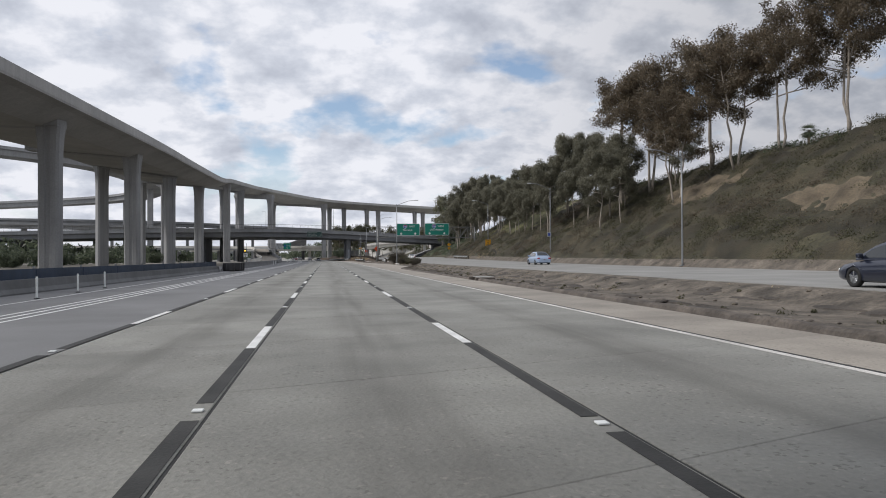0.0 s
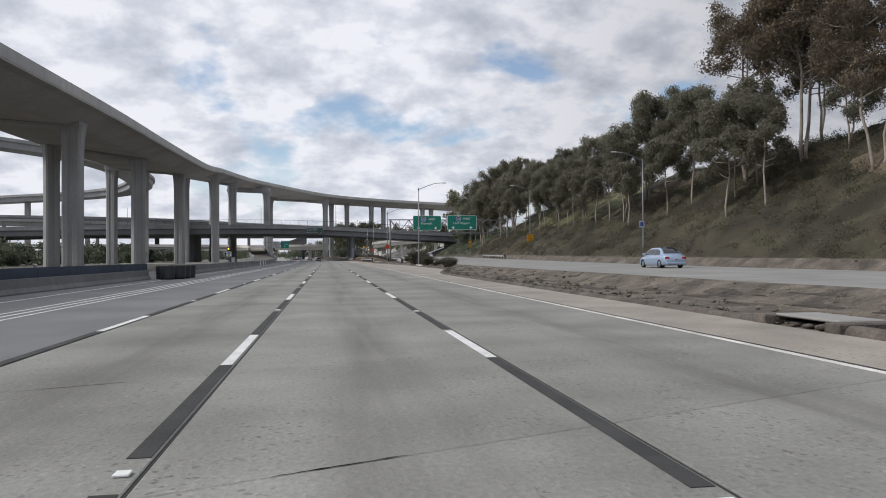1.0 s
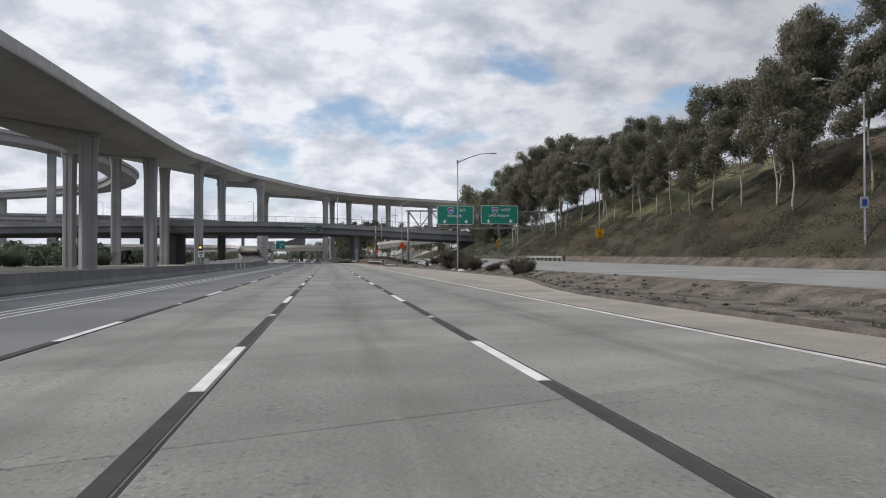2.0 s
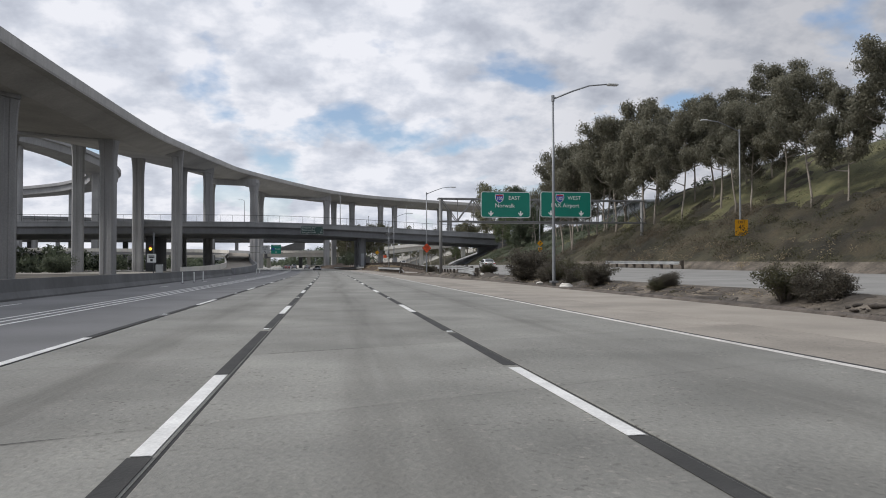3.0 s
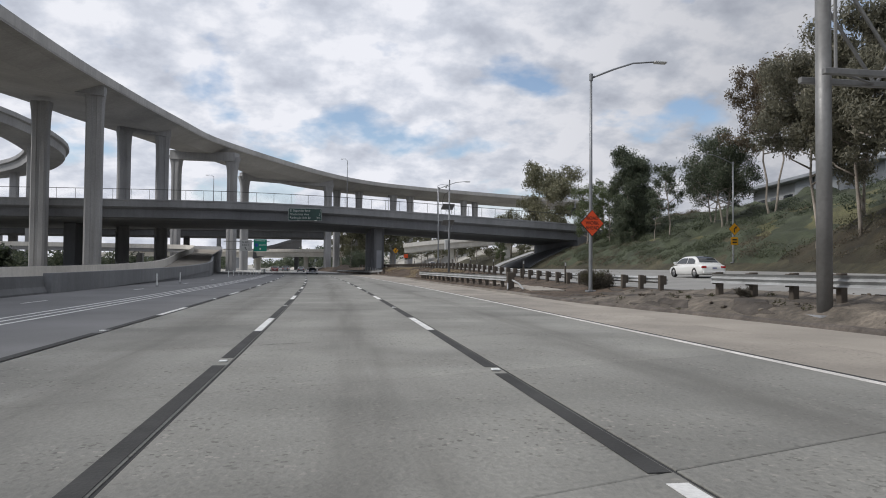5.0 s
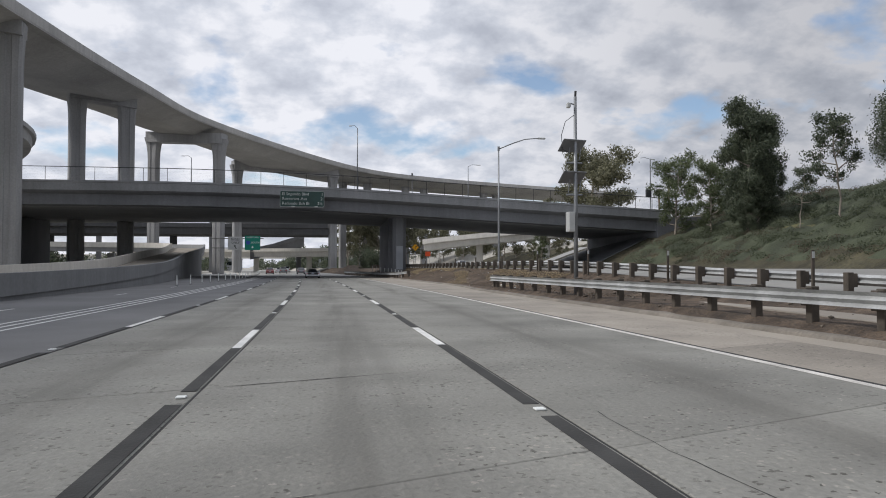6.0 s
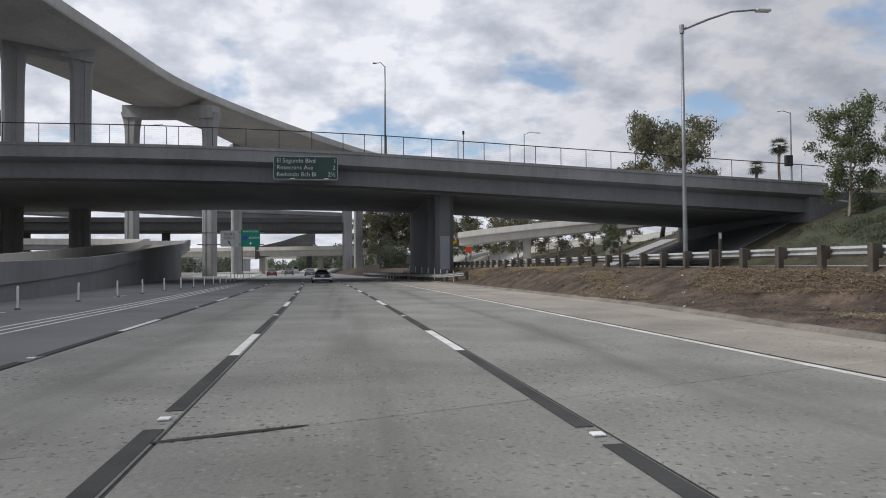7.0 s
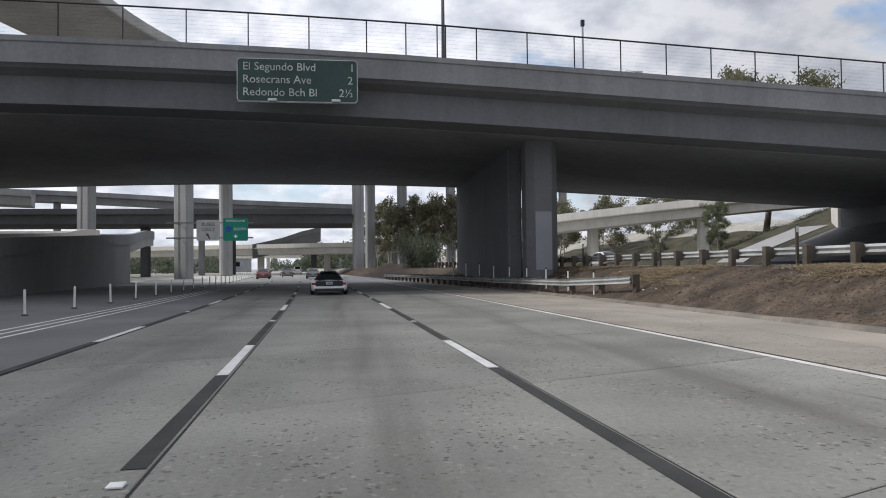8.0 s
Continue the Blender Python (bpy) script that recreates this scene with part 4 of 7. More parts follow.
ARROW = [(0, -0.36), (0.34, 0.02), (0.34, 0.16), (0.1, 0.02), (0.09, 0.36), (-0.09, 0.36), (-0.1, 0.02), (-0.34, 0.16), (-0.34, 0.02)]
SHIELD = [(0, -0.5), (0.2, -0.42), (0.38, -0.24), (0.46, 0.02), (0.44, 0.26), (0.38, 0.42), (0.22, 0.38), (0, 0.43), (-0.22, 0.38), (-0.38, 0.42), (-0.44, 0.26), (-0.46, 0.02), (-0.38, -0.24), (-0.2, -0.42)]


def scaled(pts, s):
    return [(x * s, z * s) for x, z in pts]


def guide_sign(cx, w, cz, h, y, head, place, label):
    t = thing("guide_sign", label, "road sign", pose(cx, y, cz), group="gantry guide signs")
    part("border", plate(w, h, 0.05, 0.28), M_SIGNWHITE, t, "white border")
    b = part("panel", plate(w - 0.14, h - 0.14, 0.05, 0.22), M_GREEN, t)
    b.matrix_basis = pose(0, -0.008, 0)
    sh = part("shield", poly_plate(scaled(SHIELD, 1.12), 0.02), M_SIGNWHITE, t, "interstate route shield")
    sh.matrix_basis = pose(-0.75, -0.05, h * 0.5 - 0.72)
    s2 = part("shield_face", poly_plate(scaled(SHIELD, 1.0), 0.02), M_SIGNBLUE, sh)
    s2.matrix_basis = pose(0, -0.008, 0)
    s3 = part("shield_top", poly_plate([(-0.37, 0.2), (0.37, 0.2), (0.36, 0.38), (0.22, 0.34), (0, 0.39), (-0.22, 0.34), (-0.36, 0.38)], 0.02), M_SIGNRED, sh)
    s3.matrix_basis = pose(0, -0.014, 0)
    letters("105", 0.52, M_SIGNWHITE, sh, at(0, -0.03, -0.07))
    letters(head, 0.62, M_SIGNWHITE, t, at(1.0, -0.045, h * 0.5 - 0.72))
    letters(place, 0.66, M_SIGNWHITE, t, at(-0.1, -0.045, -0.12))
    for x in (-w * 0.3, w * 0.3):
        a = part("down_arrow", poly_plate(scaled(ARROW, 0.85), 0.02), M_SIGNWHITE, t)
        a.matrix_basis = pose(x, -0.045, -h * 0.5 + 0.46)
    for x in (-w * 0.3, w * 0.3):
        part("sign_bracket", boxes((x - 0.05, x + 0.05, 0.03, 0.32, -h / 2, h / 2)), M_TRUSS, t)
    for x in (-w * 0.25, w * 0.25):
        part("sign_lamp", boxes((x - 0.25, x + 0.25, -0.75, -0.5, -h / 2 - 0.12, -h / 2 + 0.04), bevel=0.03), M_CABINET, t)
    return t


guide_sign(21.36, 5.85, 8.28, 2.98, GY - 0.82, "EAST", "Norwalk", "green freeway guide sign pointing to Norwalk")
guide_sign(28.6, 6.15, 8.38, 2.98, GY - 0.82, "WEST", "LAX Airport", "green freeway guide sign pointing to the airport")

# ---- small road signs ----
DIAMOND = [(0, -1), (1, 0), (0, 1), (-1, 0)]


def diamond(m, r, face, label, words=(), arrow=False):
    t = thing("warning_sign", label, "road sign", m)
    part("border", poly_plate(scaled(DIAMOND, r), 0.02), M_SIGNBLACK, t)
    p = part("panel", poly_plate(scaled(DIAMOND, r * 0.95), 0.02), face, t)
    p.matrix_basis = pose(0, -0.008, 0)
    for i, w in enumerate(words):
        letters(w, r * 0.36, M_SIGNBLACK, t, at(0, -0.025, r * (0.36 - 0.36 * i)))
    if arrow:
        part("curve_arrow", poly_plate([(-0.14 * r, -0.5 * r), (0.02 * r, -0.5 * r), (0.02 * r, 0.0), (0.2 * r, 0.16 * r), (0.28 * r, 0.05 * r), (0.42 * r, 0.42 * r), (0.02 * r, 0.4 * r), (0.1 * r, 0.28 * r), (-0.14 * r, 0.08 * r)], 0.01), M_SIGNBLACK, t).matrix_basis = pose(0, -0.026, 0)
    part("clamp", boxes((-0.08, 0.08, 0.01, 0.16, -0.1, 0.1)), M_STEEL, t)
    return t


diamond(pose(14.85, 191.2, 3.75, 0, 0, 11), 0.7, M_ORANGE, "fluorescent orange diamond road work sign on a lamp mast", ("ROAD", "WORK", "AHEAD"))
for (x, y, z, kind) in ((39.95, 218.9, 5.35, "curve"), (36.26, 148.6, 4.5, "exit")):
    if kind == "curve":
        diamond(pose(x, y, z), 0.62, M_YELLOW, "yellow diamond curve warning sign with black arrow", arrow=True)
    else:
        t = thing("warning_sign", "yellow exit speed plate on a lamp mast", "road sign", pose(x, y, z))
        part("panel", plate(1.2, 1.4, 0.02, 0.06), M_YELLOW, t)
        letters("EXIT", 0.34, M_SIGNBLACK, t, at(0, -0.02, 0.48))
        letters("45", 0.62, M_SIGNBLACK, t, at(0, -0.02, 0.02))
        letters("MPH", 0.26, M_SIGNBLACK, t, at(0, -0.02, -0.5))
    if kind == "curve":
        t = thing("speed_plate", "small yellow advisory speed plate below a curve sign", "road sign", pose(x, y, z - 1.15))
        part("panel", plate(0.75, 0.75, 0.02, 0.05), M_YELLOW, t)
        for i in range(2):
            part("text_bar", boxes((-0.22, 0.22, -0.02, -0.012, 0.06 - 0.26 * i, 0.2 - 0.26 * i)), M_SIGNBLACK, t)
t = thing("call_box_sign", "small white roadside call sign on a lamp mast", "road sign", pose(34.66, 101.0, 4.8))
part("panel", plate(0.62, 0.75, 0.02, 0.05), M_SIGNDULL, t)
part("symbol", plate(0.34, 0.42, 0.012, 0.04), M_SIGNBLUE, t).matrix_basis = pose(0, -0.014, 0)

# ---- solar powered camera pole ----
SPX, SPY = 11.75, 217.3
sp = thing("solar_pole", "steel pole with two solar panels and equipment cabinets", "pole", pose(SPX - 0.05, SPY, 0.2))
part("mast", tube([(0, 0, -0.4), (0, 0, 4), (0, 0, 8.7)], [0.1, 0.085, 0.065], 12), M_STEEL, sp, smooth=True)
for z in (6.57, 5.18):
    b = bmesh.new()
    box(b, -0.56, 0.56, -0.36, 0.36, -0.025, 0.025, 0.01)
    q = part("solar_panel", b, M_STEEL, sp)
    q.matrix_basis = pose(-0.1, 0.15, z, -40, 0, 12)
    b = boxes((-0.52, 0.52, -0.32, 0.32, 0.026, 0.032))
    part("cells", b, M_PANEL, q)
    part("panel_strut", tubes([([(-0.25, 0.0, z - 0.1), (-0.3, 0.1, z - 0.7), (0, 0, z - 0.75)], 0.02), ([(0.25, 0.0, z - 0.1), (0.2, 0.05, z - 0.6), (0, 0, z - 0.75)], 0.02), ([(-0.42, 0, z - 0.78), (0.3, 0, z - 0.78)], 0.045)]), M_STEEL, sp)
part("cable", tube([(-0.05, 0, 7.9), (-0.45, 0, 7.6), (-0.6, 0.1, 7.0), (-0.55, 0.1, 6.4), (0, 0, 6.1)], 0.015, 6), M_PLASTIC, sp)
cab = part("cabinet", boxes((-0.38, -0.1, -0.22, 0.22, 2.78, 3.64), bevel=0.02), M_CABINET, sp)
part("cabinet_door", boxes((-0.36, -0.12, -0.235, -0.22, 2.83, 3.59), bevel=0.004), M_CABINET, cab)
part("camera_head", boxes((-0.38, -0.22, -0.1, 0.1, 8.2, 8.42), bevel=0.03), M_CABINET, sp)
part("camera_arm", tube([(0, 0, 8.35), (-0.3, 0, 8.42)], 0.03, 6), M_STEEL, sp)
part("antenna", tube([(0, 0, 8.65), (0.02, 0, 8.95)], 0.05, 8), M_PLASTIC, sp)

# ---- on the overpass: fence, sign, lamps, signal ----
fence = thing("fence", "steel wire fence along the overpass edge", "fence")
FY = 286.15
# posts stand closer right of the lamp, which has a gap of its own
xs = [-188.85 + 3.05 * k for k in range(60)] + [-5.85, -2.8, 0.15, 2.2, 3.85, 4.3, 5.95] + [8.7 + 2.6 * k for k in range(17)]
for a, b in zip(xs, xs[1:]):
    z = over_z(a)
    part("fence_post", tube([(a, FY, z - 0.1), (a, FY, z + 1.76)], 0.035, 6), M_FENCE, fence)
for a, b in zip(xs, xs[1:]):
    part("top_rail", tube([(a, FY, over_z(a) + 1.76), (b, FY, over_z(b) + 1.76)], 0.05, 5), M_FENCE, fence)
    part("wire_mesh", tubes([([(a, FY, over_z(a) + 0.2 * k), (b, FY, over_z(b) + 0.2 * k)], 0.0025) for k in range(1, 9)], 3), M_FENCE, fence)
fence2 = thing("fence", "steel wire fence along the far overpass edge", "fence")
FY2 = 315.85
for a, b in zip(xs, xs[1:]):
    part("fence_post", tube([(a, FY2, over_z(a) - 0.1), (a, FY2, over_z(a) + 1.6)], 0.03, 5), M_FENCE, fence2)
part("top_rail", tubes([([(a, FY2, over_z(a) + 1.6), (b, FY2, over_z(b) + 1.6)], 0.03) for a, b in zip(xs, xs[1:])], 5), M_FENCE, fence2)

osign = thing("distance_sign", "weathered green distance sign hung on the overpass", "road sign", pose(-3.3, 285.25, 10.82))
part("border", plate(5.95, 2.18, 0.05, 0.2), M_BORDER, osign)
part("panel", plate(5.86, 2.09, 0.05, 0.15), M_GREEN_OLD, osign).matrix_basis = pose(0, -0.01, 0)
for i, (a, b) in enumerate((("El Segundo Blvd", "1"), ("Rosecrans Ave", "2"), ("Redondo Bch Bl", "2\u00bd"))):
    z = 0.66 - 0.64 * i
    letters(a, 0.56, M_BORDER, osign, at(-2.7, -0.045, z), align="LEFT")
    letters(b, 0.56, M_BORDER, osign, at(2.72, -0.045, z), align="RIGHT")
for x in (-2.1, 0, 2.1):
    part("sign_bracket", boxes((x - 0.05, x + 0.05, 0.03, 0.62, -1.0, 1.0)), M_TRUSS, osign)
for x in (-1.2, 1.9):
    part("sign_lamp", boxes((x - 0.22, x + 0.22, -0.5, -0.28, -1.16, -1.02), bevel=0.03), M_CABINET, osign)
part("lamp_rail", boxes((-2.9, 2.9, -0.42, -0.36, -1.22, -1.17)), M_TRUSS, osign)


def bridge_lamp(m, height, arm):
    t = thing("street_lamp", "slim street lamp standing on the overpass edge", "street lamp", m, group="overpass street lamps")
    part("mast", tube([(0, 0, -0.3), (0, 0, height * 0.6), (0, 0, height)], [0.1, 0.08, 0.06], 10), M_STEEL, t, smooth=True)
    part("arm", tube([(0, 0, height - 0.05), (arm * 0.5, 0, height + 0.35), (arm, 0, height + 0.3)], 0.04, 8), M_STEEL, t)
    part("lamp_head", boxes((min(arm, arm * 1.5), max(arm, arm * 1.5), -0.12, 0.12, height + 0.22, height + 0.34), bevel=0.04), M_CABINET, t)
    return t


bridge_lamp(pose(4.2, 286.4, over_z(4.2)), 8.6, -0.8)
bridge_lamp(pose(25.5, 315.9, over_z(25)), 9.0, 1.6)
bridge_lamp(pose(-25.5, 323.9, over_z(-25)), 9.0, -1.2)
bridge_lamp(pose(-78, 328.0, over_z(-78)), 9.0, -1.2)
t = thing("utility_post", "short post with a small box on the overpass", "post", pose(11.9, 286.5, over_z(11.9)))
part("upright", tube([(0, 0, -0.3), (0, 0, 2.6)], 0.05, 8), M_STEEL, t)
part("box_head", boxes((-0.1, 0.1, -0.08, 0.08, 2.5, 2.85), bevel=0.02), M_PLASTIC, t)
t = thing("traffic_signal", "traffic signal with dark head at the overpass end", "traffic signal", pose(49.5, 290.5, 9.0))
part("mast", tube([(0, 0, -0.3), (0, 0, 5.2), (0, 0, 9.4)], [0.12, 0.09, 0.07], 10), M_STEEL, t)
part("signal_head", boxes((-0.75, 0.1, -0.2, 0.2, 3.4, 4.6), bevel=0.04), M_PLASTIC, t)
part("lamp_arm", tube([(0, 0, 9.3), (-0.9, 0, 9.55), (-1.6, 0, 9.45)], 0.04, 6), M_STEEL, t)

# sign bracketed to the flyover column
bs = thing("express_sign", "white and green express lane signs bracketed to a column", "road sign", pose(-19.6, 354.4, 7.1))
part("bracket_arm", boxes((-8.0, 4.2, 0.1, 0.3, 1.0, 1.2), (-8.0, 4.2, 0.1, 0.3, -1.2, -1.0)), M_TRUSS, bs)
part("bracket_upright", boxes((-7.0, -6.8, 0.1, 3.6, 1.0, 1.2), (-7.0, -6.8, 0.1, 3.6, -1.2, -1.0)), M_TRUSS, bs)
part("white_panel", plate(3.3, 3.0, 0.05, 0.2), M_SIGNDULL, bs).matrix_basis = pose(-2.1, 0, 0.0)
letters("BUSES", 0.72, M_SIGNBLACK, bs, at(-2.1, -0.035, 0.85))
letters("ONLY", 0.72, M_SIGNBLACK, bs, at(-2.1, -0.035, 0.1))
part("arrow_mark", poly_plate([(-0.3, 0.4), (0.15, 0.3), (0.02, 0.18), (0.3, -0.4), (0.12, -0.45), (-0.12, 0.1), (-0.25, 0.0)], 0.02), M_SIGNBLACK, bs).matrix_basis = pose(-2.1, -0.03, -0.85)
part("green_panel", plate(3.5, 3.3, 0.05, 0.2), M_GREEN, bs).matrix_basis = pose(1.75, 0, 0.1)
letters("EXPRESS LANE", 0.42, M_SIGNWHITE, bs, at(1.75, -0.035, 1.35))
letters("SOUTH", 0.55, M_SIGNWHITE, bs, at(2.35, -0.035, 0.15))
part("shield_face", poly_plate(scaled(SHIELD, 1.0), 0.02), M_SIGNBLUE, bs).matrix_basis = pose(0.75, -0.03, 0.15)
part("down_arrow", poly_plate(scaled(ARROW, 0.8), 0.02), M_SIGNWHITE, bs).matrix_basis = pose(1.75, -0.03, -0.9)

# ---- structures beyond ----
def viaduct(name_label, pts, width, depth, cols, material=M_CONC, wallh=1.0, cw=1.0):
    t = thing("viaduct", name_label, "bridge")
    ln = smooth_line(pts, 6.0)
    hw = width / 2
    part("deck", sweep(ln, [(-hw + 1.2, -depth), (hw - 1.2, -depth), (hw - 0.9, -0.5), (hw, -0.3), (hw, 0), (-hw, 0), (-hw, -0.3), (-hw + 0.9, -0.5)]), material, t)
    for s in (-1, 1):
        part("parapet", sweep(ln, [(s * (hw + 0.02), -0.2), (s * (hw + 0.02), wallh), (s * (hw - 0.3), wallh), (s * (hw - 0.3), 0.003)]), material, t)
    for x, y, z in cols:
        part("column", boxes((x - cw, x + cw, y - cw, y + cw, -0.5, z), bevel=0.2), material, t)
    return t


viaduct("high curved flyover swinging away behind the columns", [(-230, 262, 48), (-160, 300, 48), (-116, 335, 46.5), (-98, 358, 44.5), (-90, 384, 41.5), (-96, 415, 39.5), (-126, 448, 38), (-200, 478, 36), (-320, 500, 32)], 13, 2.8,
        [(-103, 350, 42), (-91, 392, 38.5), (-116, 440, 36), (-170, 469, 34.5), (-160, 300, 45)], cw=1.3)
viaduct("freeway viaduct crossing far behind the overpass, shade put into its dark colour", [(-420, 436, 14.4), (-200, 432, 14.6), (-60, 430, 14.6), (-1.5, 430, 14.6)], 24, 2.4,
        [(-52, 430, 12), (-90, 430, 12), (-130, 430, 12), (-170, 431, 12), (-32, 433, 12)], M_VIADUCT_SHADE)
viaduct("sloping connector ramp above the far viaduct", [(-420, 468, 27), (-220, 464, 25.5), (-100, 462, 23.5), (-40, 460, 20.5), (-1.5, 459, 18.9)], 10, 2.0,
        [(-180, 463, 23), (-130, 462, 22), (-85, 461, 21), (-45, 460, 18.5)], M_CONC_DARK, cw=0.8)
viaduct("slim upper connector ramp in the distance", [(-420, 392, 22), (-260, 386, 20.5), (-160, 384, 19), (-110, 388, 18), (-66, 402, 16.6)], 10, 2.0,
        [(-240, 386, 18), (-190, 385, 17.5), (-150, 384, 16.8), (-112, 388, 16)], M_CONC, cw=0.9)
# Sunlight on these spans is put into their pale concrete
viaduct("low pale concrete bridge over the freeway", [(-90, 506, 8.0), (-40, 484, 8.1), (0, 465, 8.0), (16, 458, 7.9)], 14, 2.2, [(-31, 481, 6), (-9.5, 470, 6)], M_PALE_SUNLIT, wallh=1.0)
viaduct("pale connector bridge rising past the embankment", [(23.0, 355.5, 7.3), (28, 353.5, 7.9), (36, 351, 8.7), (50, 347, 10.0), (64, 344, 11.2), (84, 341, 12)], 9, 1.7, [(35, 352, 7.2), (50, 347, 8.6)], M_PALE_SUNLIT, wallh=0.8, cw=0.7)
abut = obj("bridge_abutment", boxes((10, 22, 455, 470, -1, 5.9), bevel=0.1), M_CONC)
tagged(abut, "pale concrete abutment of the low bridge", "abutment", kind="structure")

viaduct("distant pale overpass where the freeway bends out of sight", [(-190, 690, 9.5), (-90, 676, 9.8), (-20, 668, 9.6), (60, 660, 9)], 14, 2.0, [(-78, 675, 8), (-52, 672, 8), (-30, 669, 8), (-110, 679, 8)], M_PALE_SUNLIT, wallh=0.9)
viaduct("dark ramp rising behind the low bridge", [(-33, 477, 8.2), (-24, 478, 10.2), (-18, 478.5, 12.2), (-12, 479, 13.6)], 10, 3.4, [(-14, 479, 11)], M_CONC_OLD, wallh=0.9)
for k in range(9):
    y = 279 + 3.4 * k
    t = thing("rail_marker", "short white marker post on the guard rail", "post", pose(9.45 - 0.018 * (y - 279) - 0.0025 * (y - 279) ** 2 + 0.25, y, ground_z(9.4 - bend(y), y)), group="guard rail markers")
    part("upright", tube([(0, 0, -0.1), (0, 0, 1.1)], 0.035, 6), M_SIGNWHITE, t)
    part("cap", tube([(0, 0, 1.05), (0, 0, 1.13)], 0.045, 6), M_PLASTIC, t)
for y in range(198, 330, 9):
    t = thing("rail_marker", "short grey marker post behind the guard rail", "post", pose(16.15 + bend(y), y + 0.4, ramp_at(16.15, y)), group="guard rail markers")
    part("upright", boxes((-0.05, 0.05, -0.03, 0.03, -0.2, 1.3), bevel=0.01), M_WOODPOST, t)
    part("reflector", boxes((-0.045, 0.045, -0.038, -0.031, 1.05, 1.25)), M_CABINET, t)
gore = obj("gore_pad", sweep([(12.9 + 0.13 * k, 192.5 + 1.5 * k, 0.02 + ground_z(12.9 + 0.13 * k, 192.5 + 1.5 * k)) for k in range(13)], [(-0.9, -0.2), (-0.9, 0), (0.9, 0), (0.9, -0.2)]), M_SHOULDER)
tagged(gore, "pale concrete pad at the end of the guard rail", "paving", kind="structure")

v, f = [], []
for j in range(15):
    for i in range(12):
        q, w = i / 11, j / 14
        bump_ = math.sin(math.pi * min(1.0, q * 1.15)) ** 0.8 * math.sin(math.pi * w) ** 0.7
        x, y = 3.6 + 9.5 * q - 3.0 * w, 362 + 42 * w
        v.append((x, y, -0.15 + 2.3 * bump_ * (1 + 0.35 * noise.noise(Vector((x * 0.6, y * 0.3, 2.0))))))
        if i and j:
            f.append((j * 12 + i - 13, j * 12 + i - 12, j * 12 + i, j * 12 + i - 1))
tagged(mesh_obj("earth_mound", v, f, M_BANK, smooth=True), "brown mound of earth and rubble beside the far lanes", "mound")

# work zone signs past the overpass
diamond(pose(17.2, 330.0, 5.6), 0.75, M_YELLOW, "yellow diamond warning sign on a slim post past the overpass", arrow=True)
t = thing("sign_post", "slim steel post of a yellow warning sign", "post", pose(17.2, 330.1, 1.2))
part("upright", tube([(0, 0, -0.4), (0, 0, 5.0)], 0.05, 8), M_STEEL, t)
t = thing("work_board", "orange work zone board on two short legs", "road sign", pose(19.6, 331.0, 1.3))
part("panel", plate(1.05, 0.95, 0.03, 0.06), M_ORANGE, t).matrix_basis = pose(0.3, 0, 3.0)
for x in (0.0, 0.6):
    part("leg", tube([(x, 0.04, -0.3), (x, 0.04, 3.4)], 0.04, 6), M_STEEL, t)


# ---- vegetation ----
def leaf_cloud(centres, radii, counts, size, rng, flat=0.75, droop=0.0, soft=0.16, loose=0.45):
    """Loose leaf blades thrown round the centres, denser towards the outside of each clump, one slim triangle each, lying roughly on the clump."""
    P, N = [], []
    for c, r, k in zip(centres, radii, counts):
        d = rng.normal(size=(k, 3))
        d /= np.linalg.norm(d, axis=1)[:, None]
        rad = r * (0.35 + 0.65 * rng.random(k) ** 0.6)
        q = d * rad[:, None] + rng.normal(size=(k, 3)) * r * soft
        q[:, 2] *= flat
        P.append(q + np.array(c))
        N.append(d)
    P = np.concatenate(P)
    n = len(P)
    out = np.concatenate(N) + rng.normal(size=(n, 3)) * loose
    a = rng.normal(size=(n, 3))
    a[:, 2] -= droop
    b = np.cross(out, a)
    b /= np.linalg.norm(b, axis=1)[:, None]
    a = np.cross(b, out)
    a /= np.linalg.norm(a, axis=1)[:, None]
    s = size * (0.6 + 0.8 * rng.random(n))[:, None]
    v = np.stack([P - a * s - b * s * 0.38, P - a * s * 0.6 + b * s * 0.5, P + a * s], 1).reshape(-1, 3)
    return v, np.arange(3 * n).reshape(-1, 3)


def cloud_mesh(name, v, f, material):
    me = bpy.data.meshes.new(name)
    me.vertices.add(len(v))
    me.vertices.foreach_set("co", v.astype(np.float32).ravel())
    me.loops.add(f.size)
    me.loops.foreach_set("vertex_index", f.ravel().astype(np.int32))
    me.polygons.add(len(f))
    me.polygons.foreach_set("loop_start", np.arange(0, f.size, f.shape[1], dtype=np.int32))
    me.update(calc_edges=True)
    me.materials.append(material)
    return me


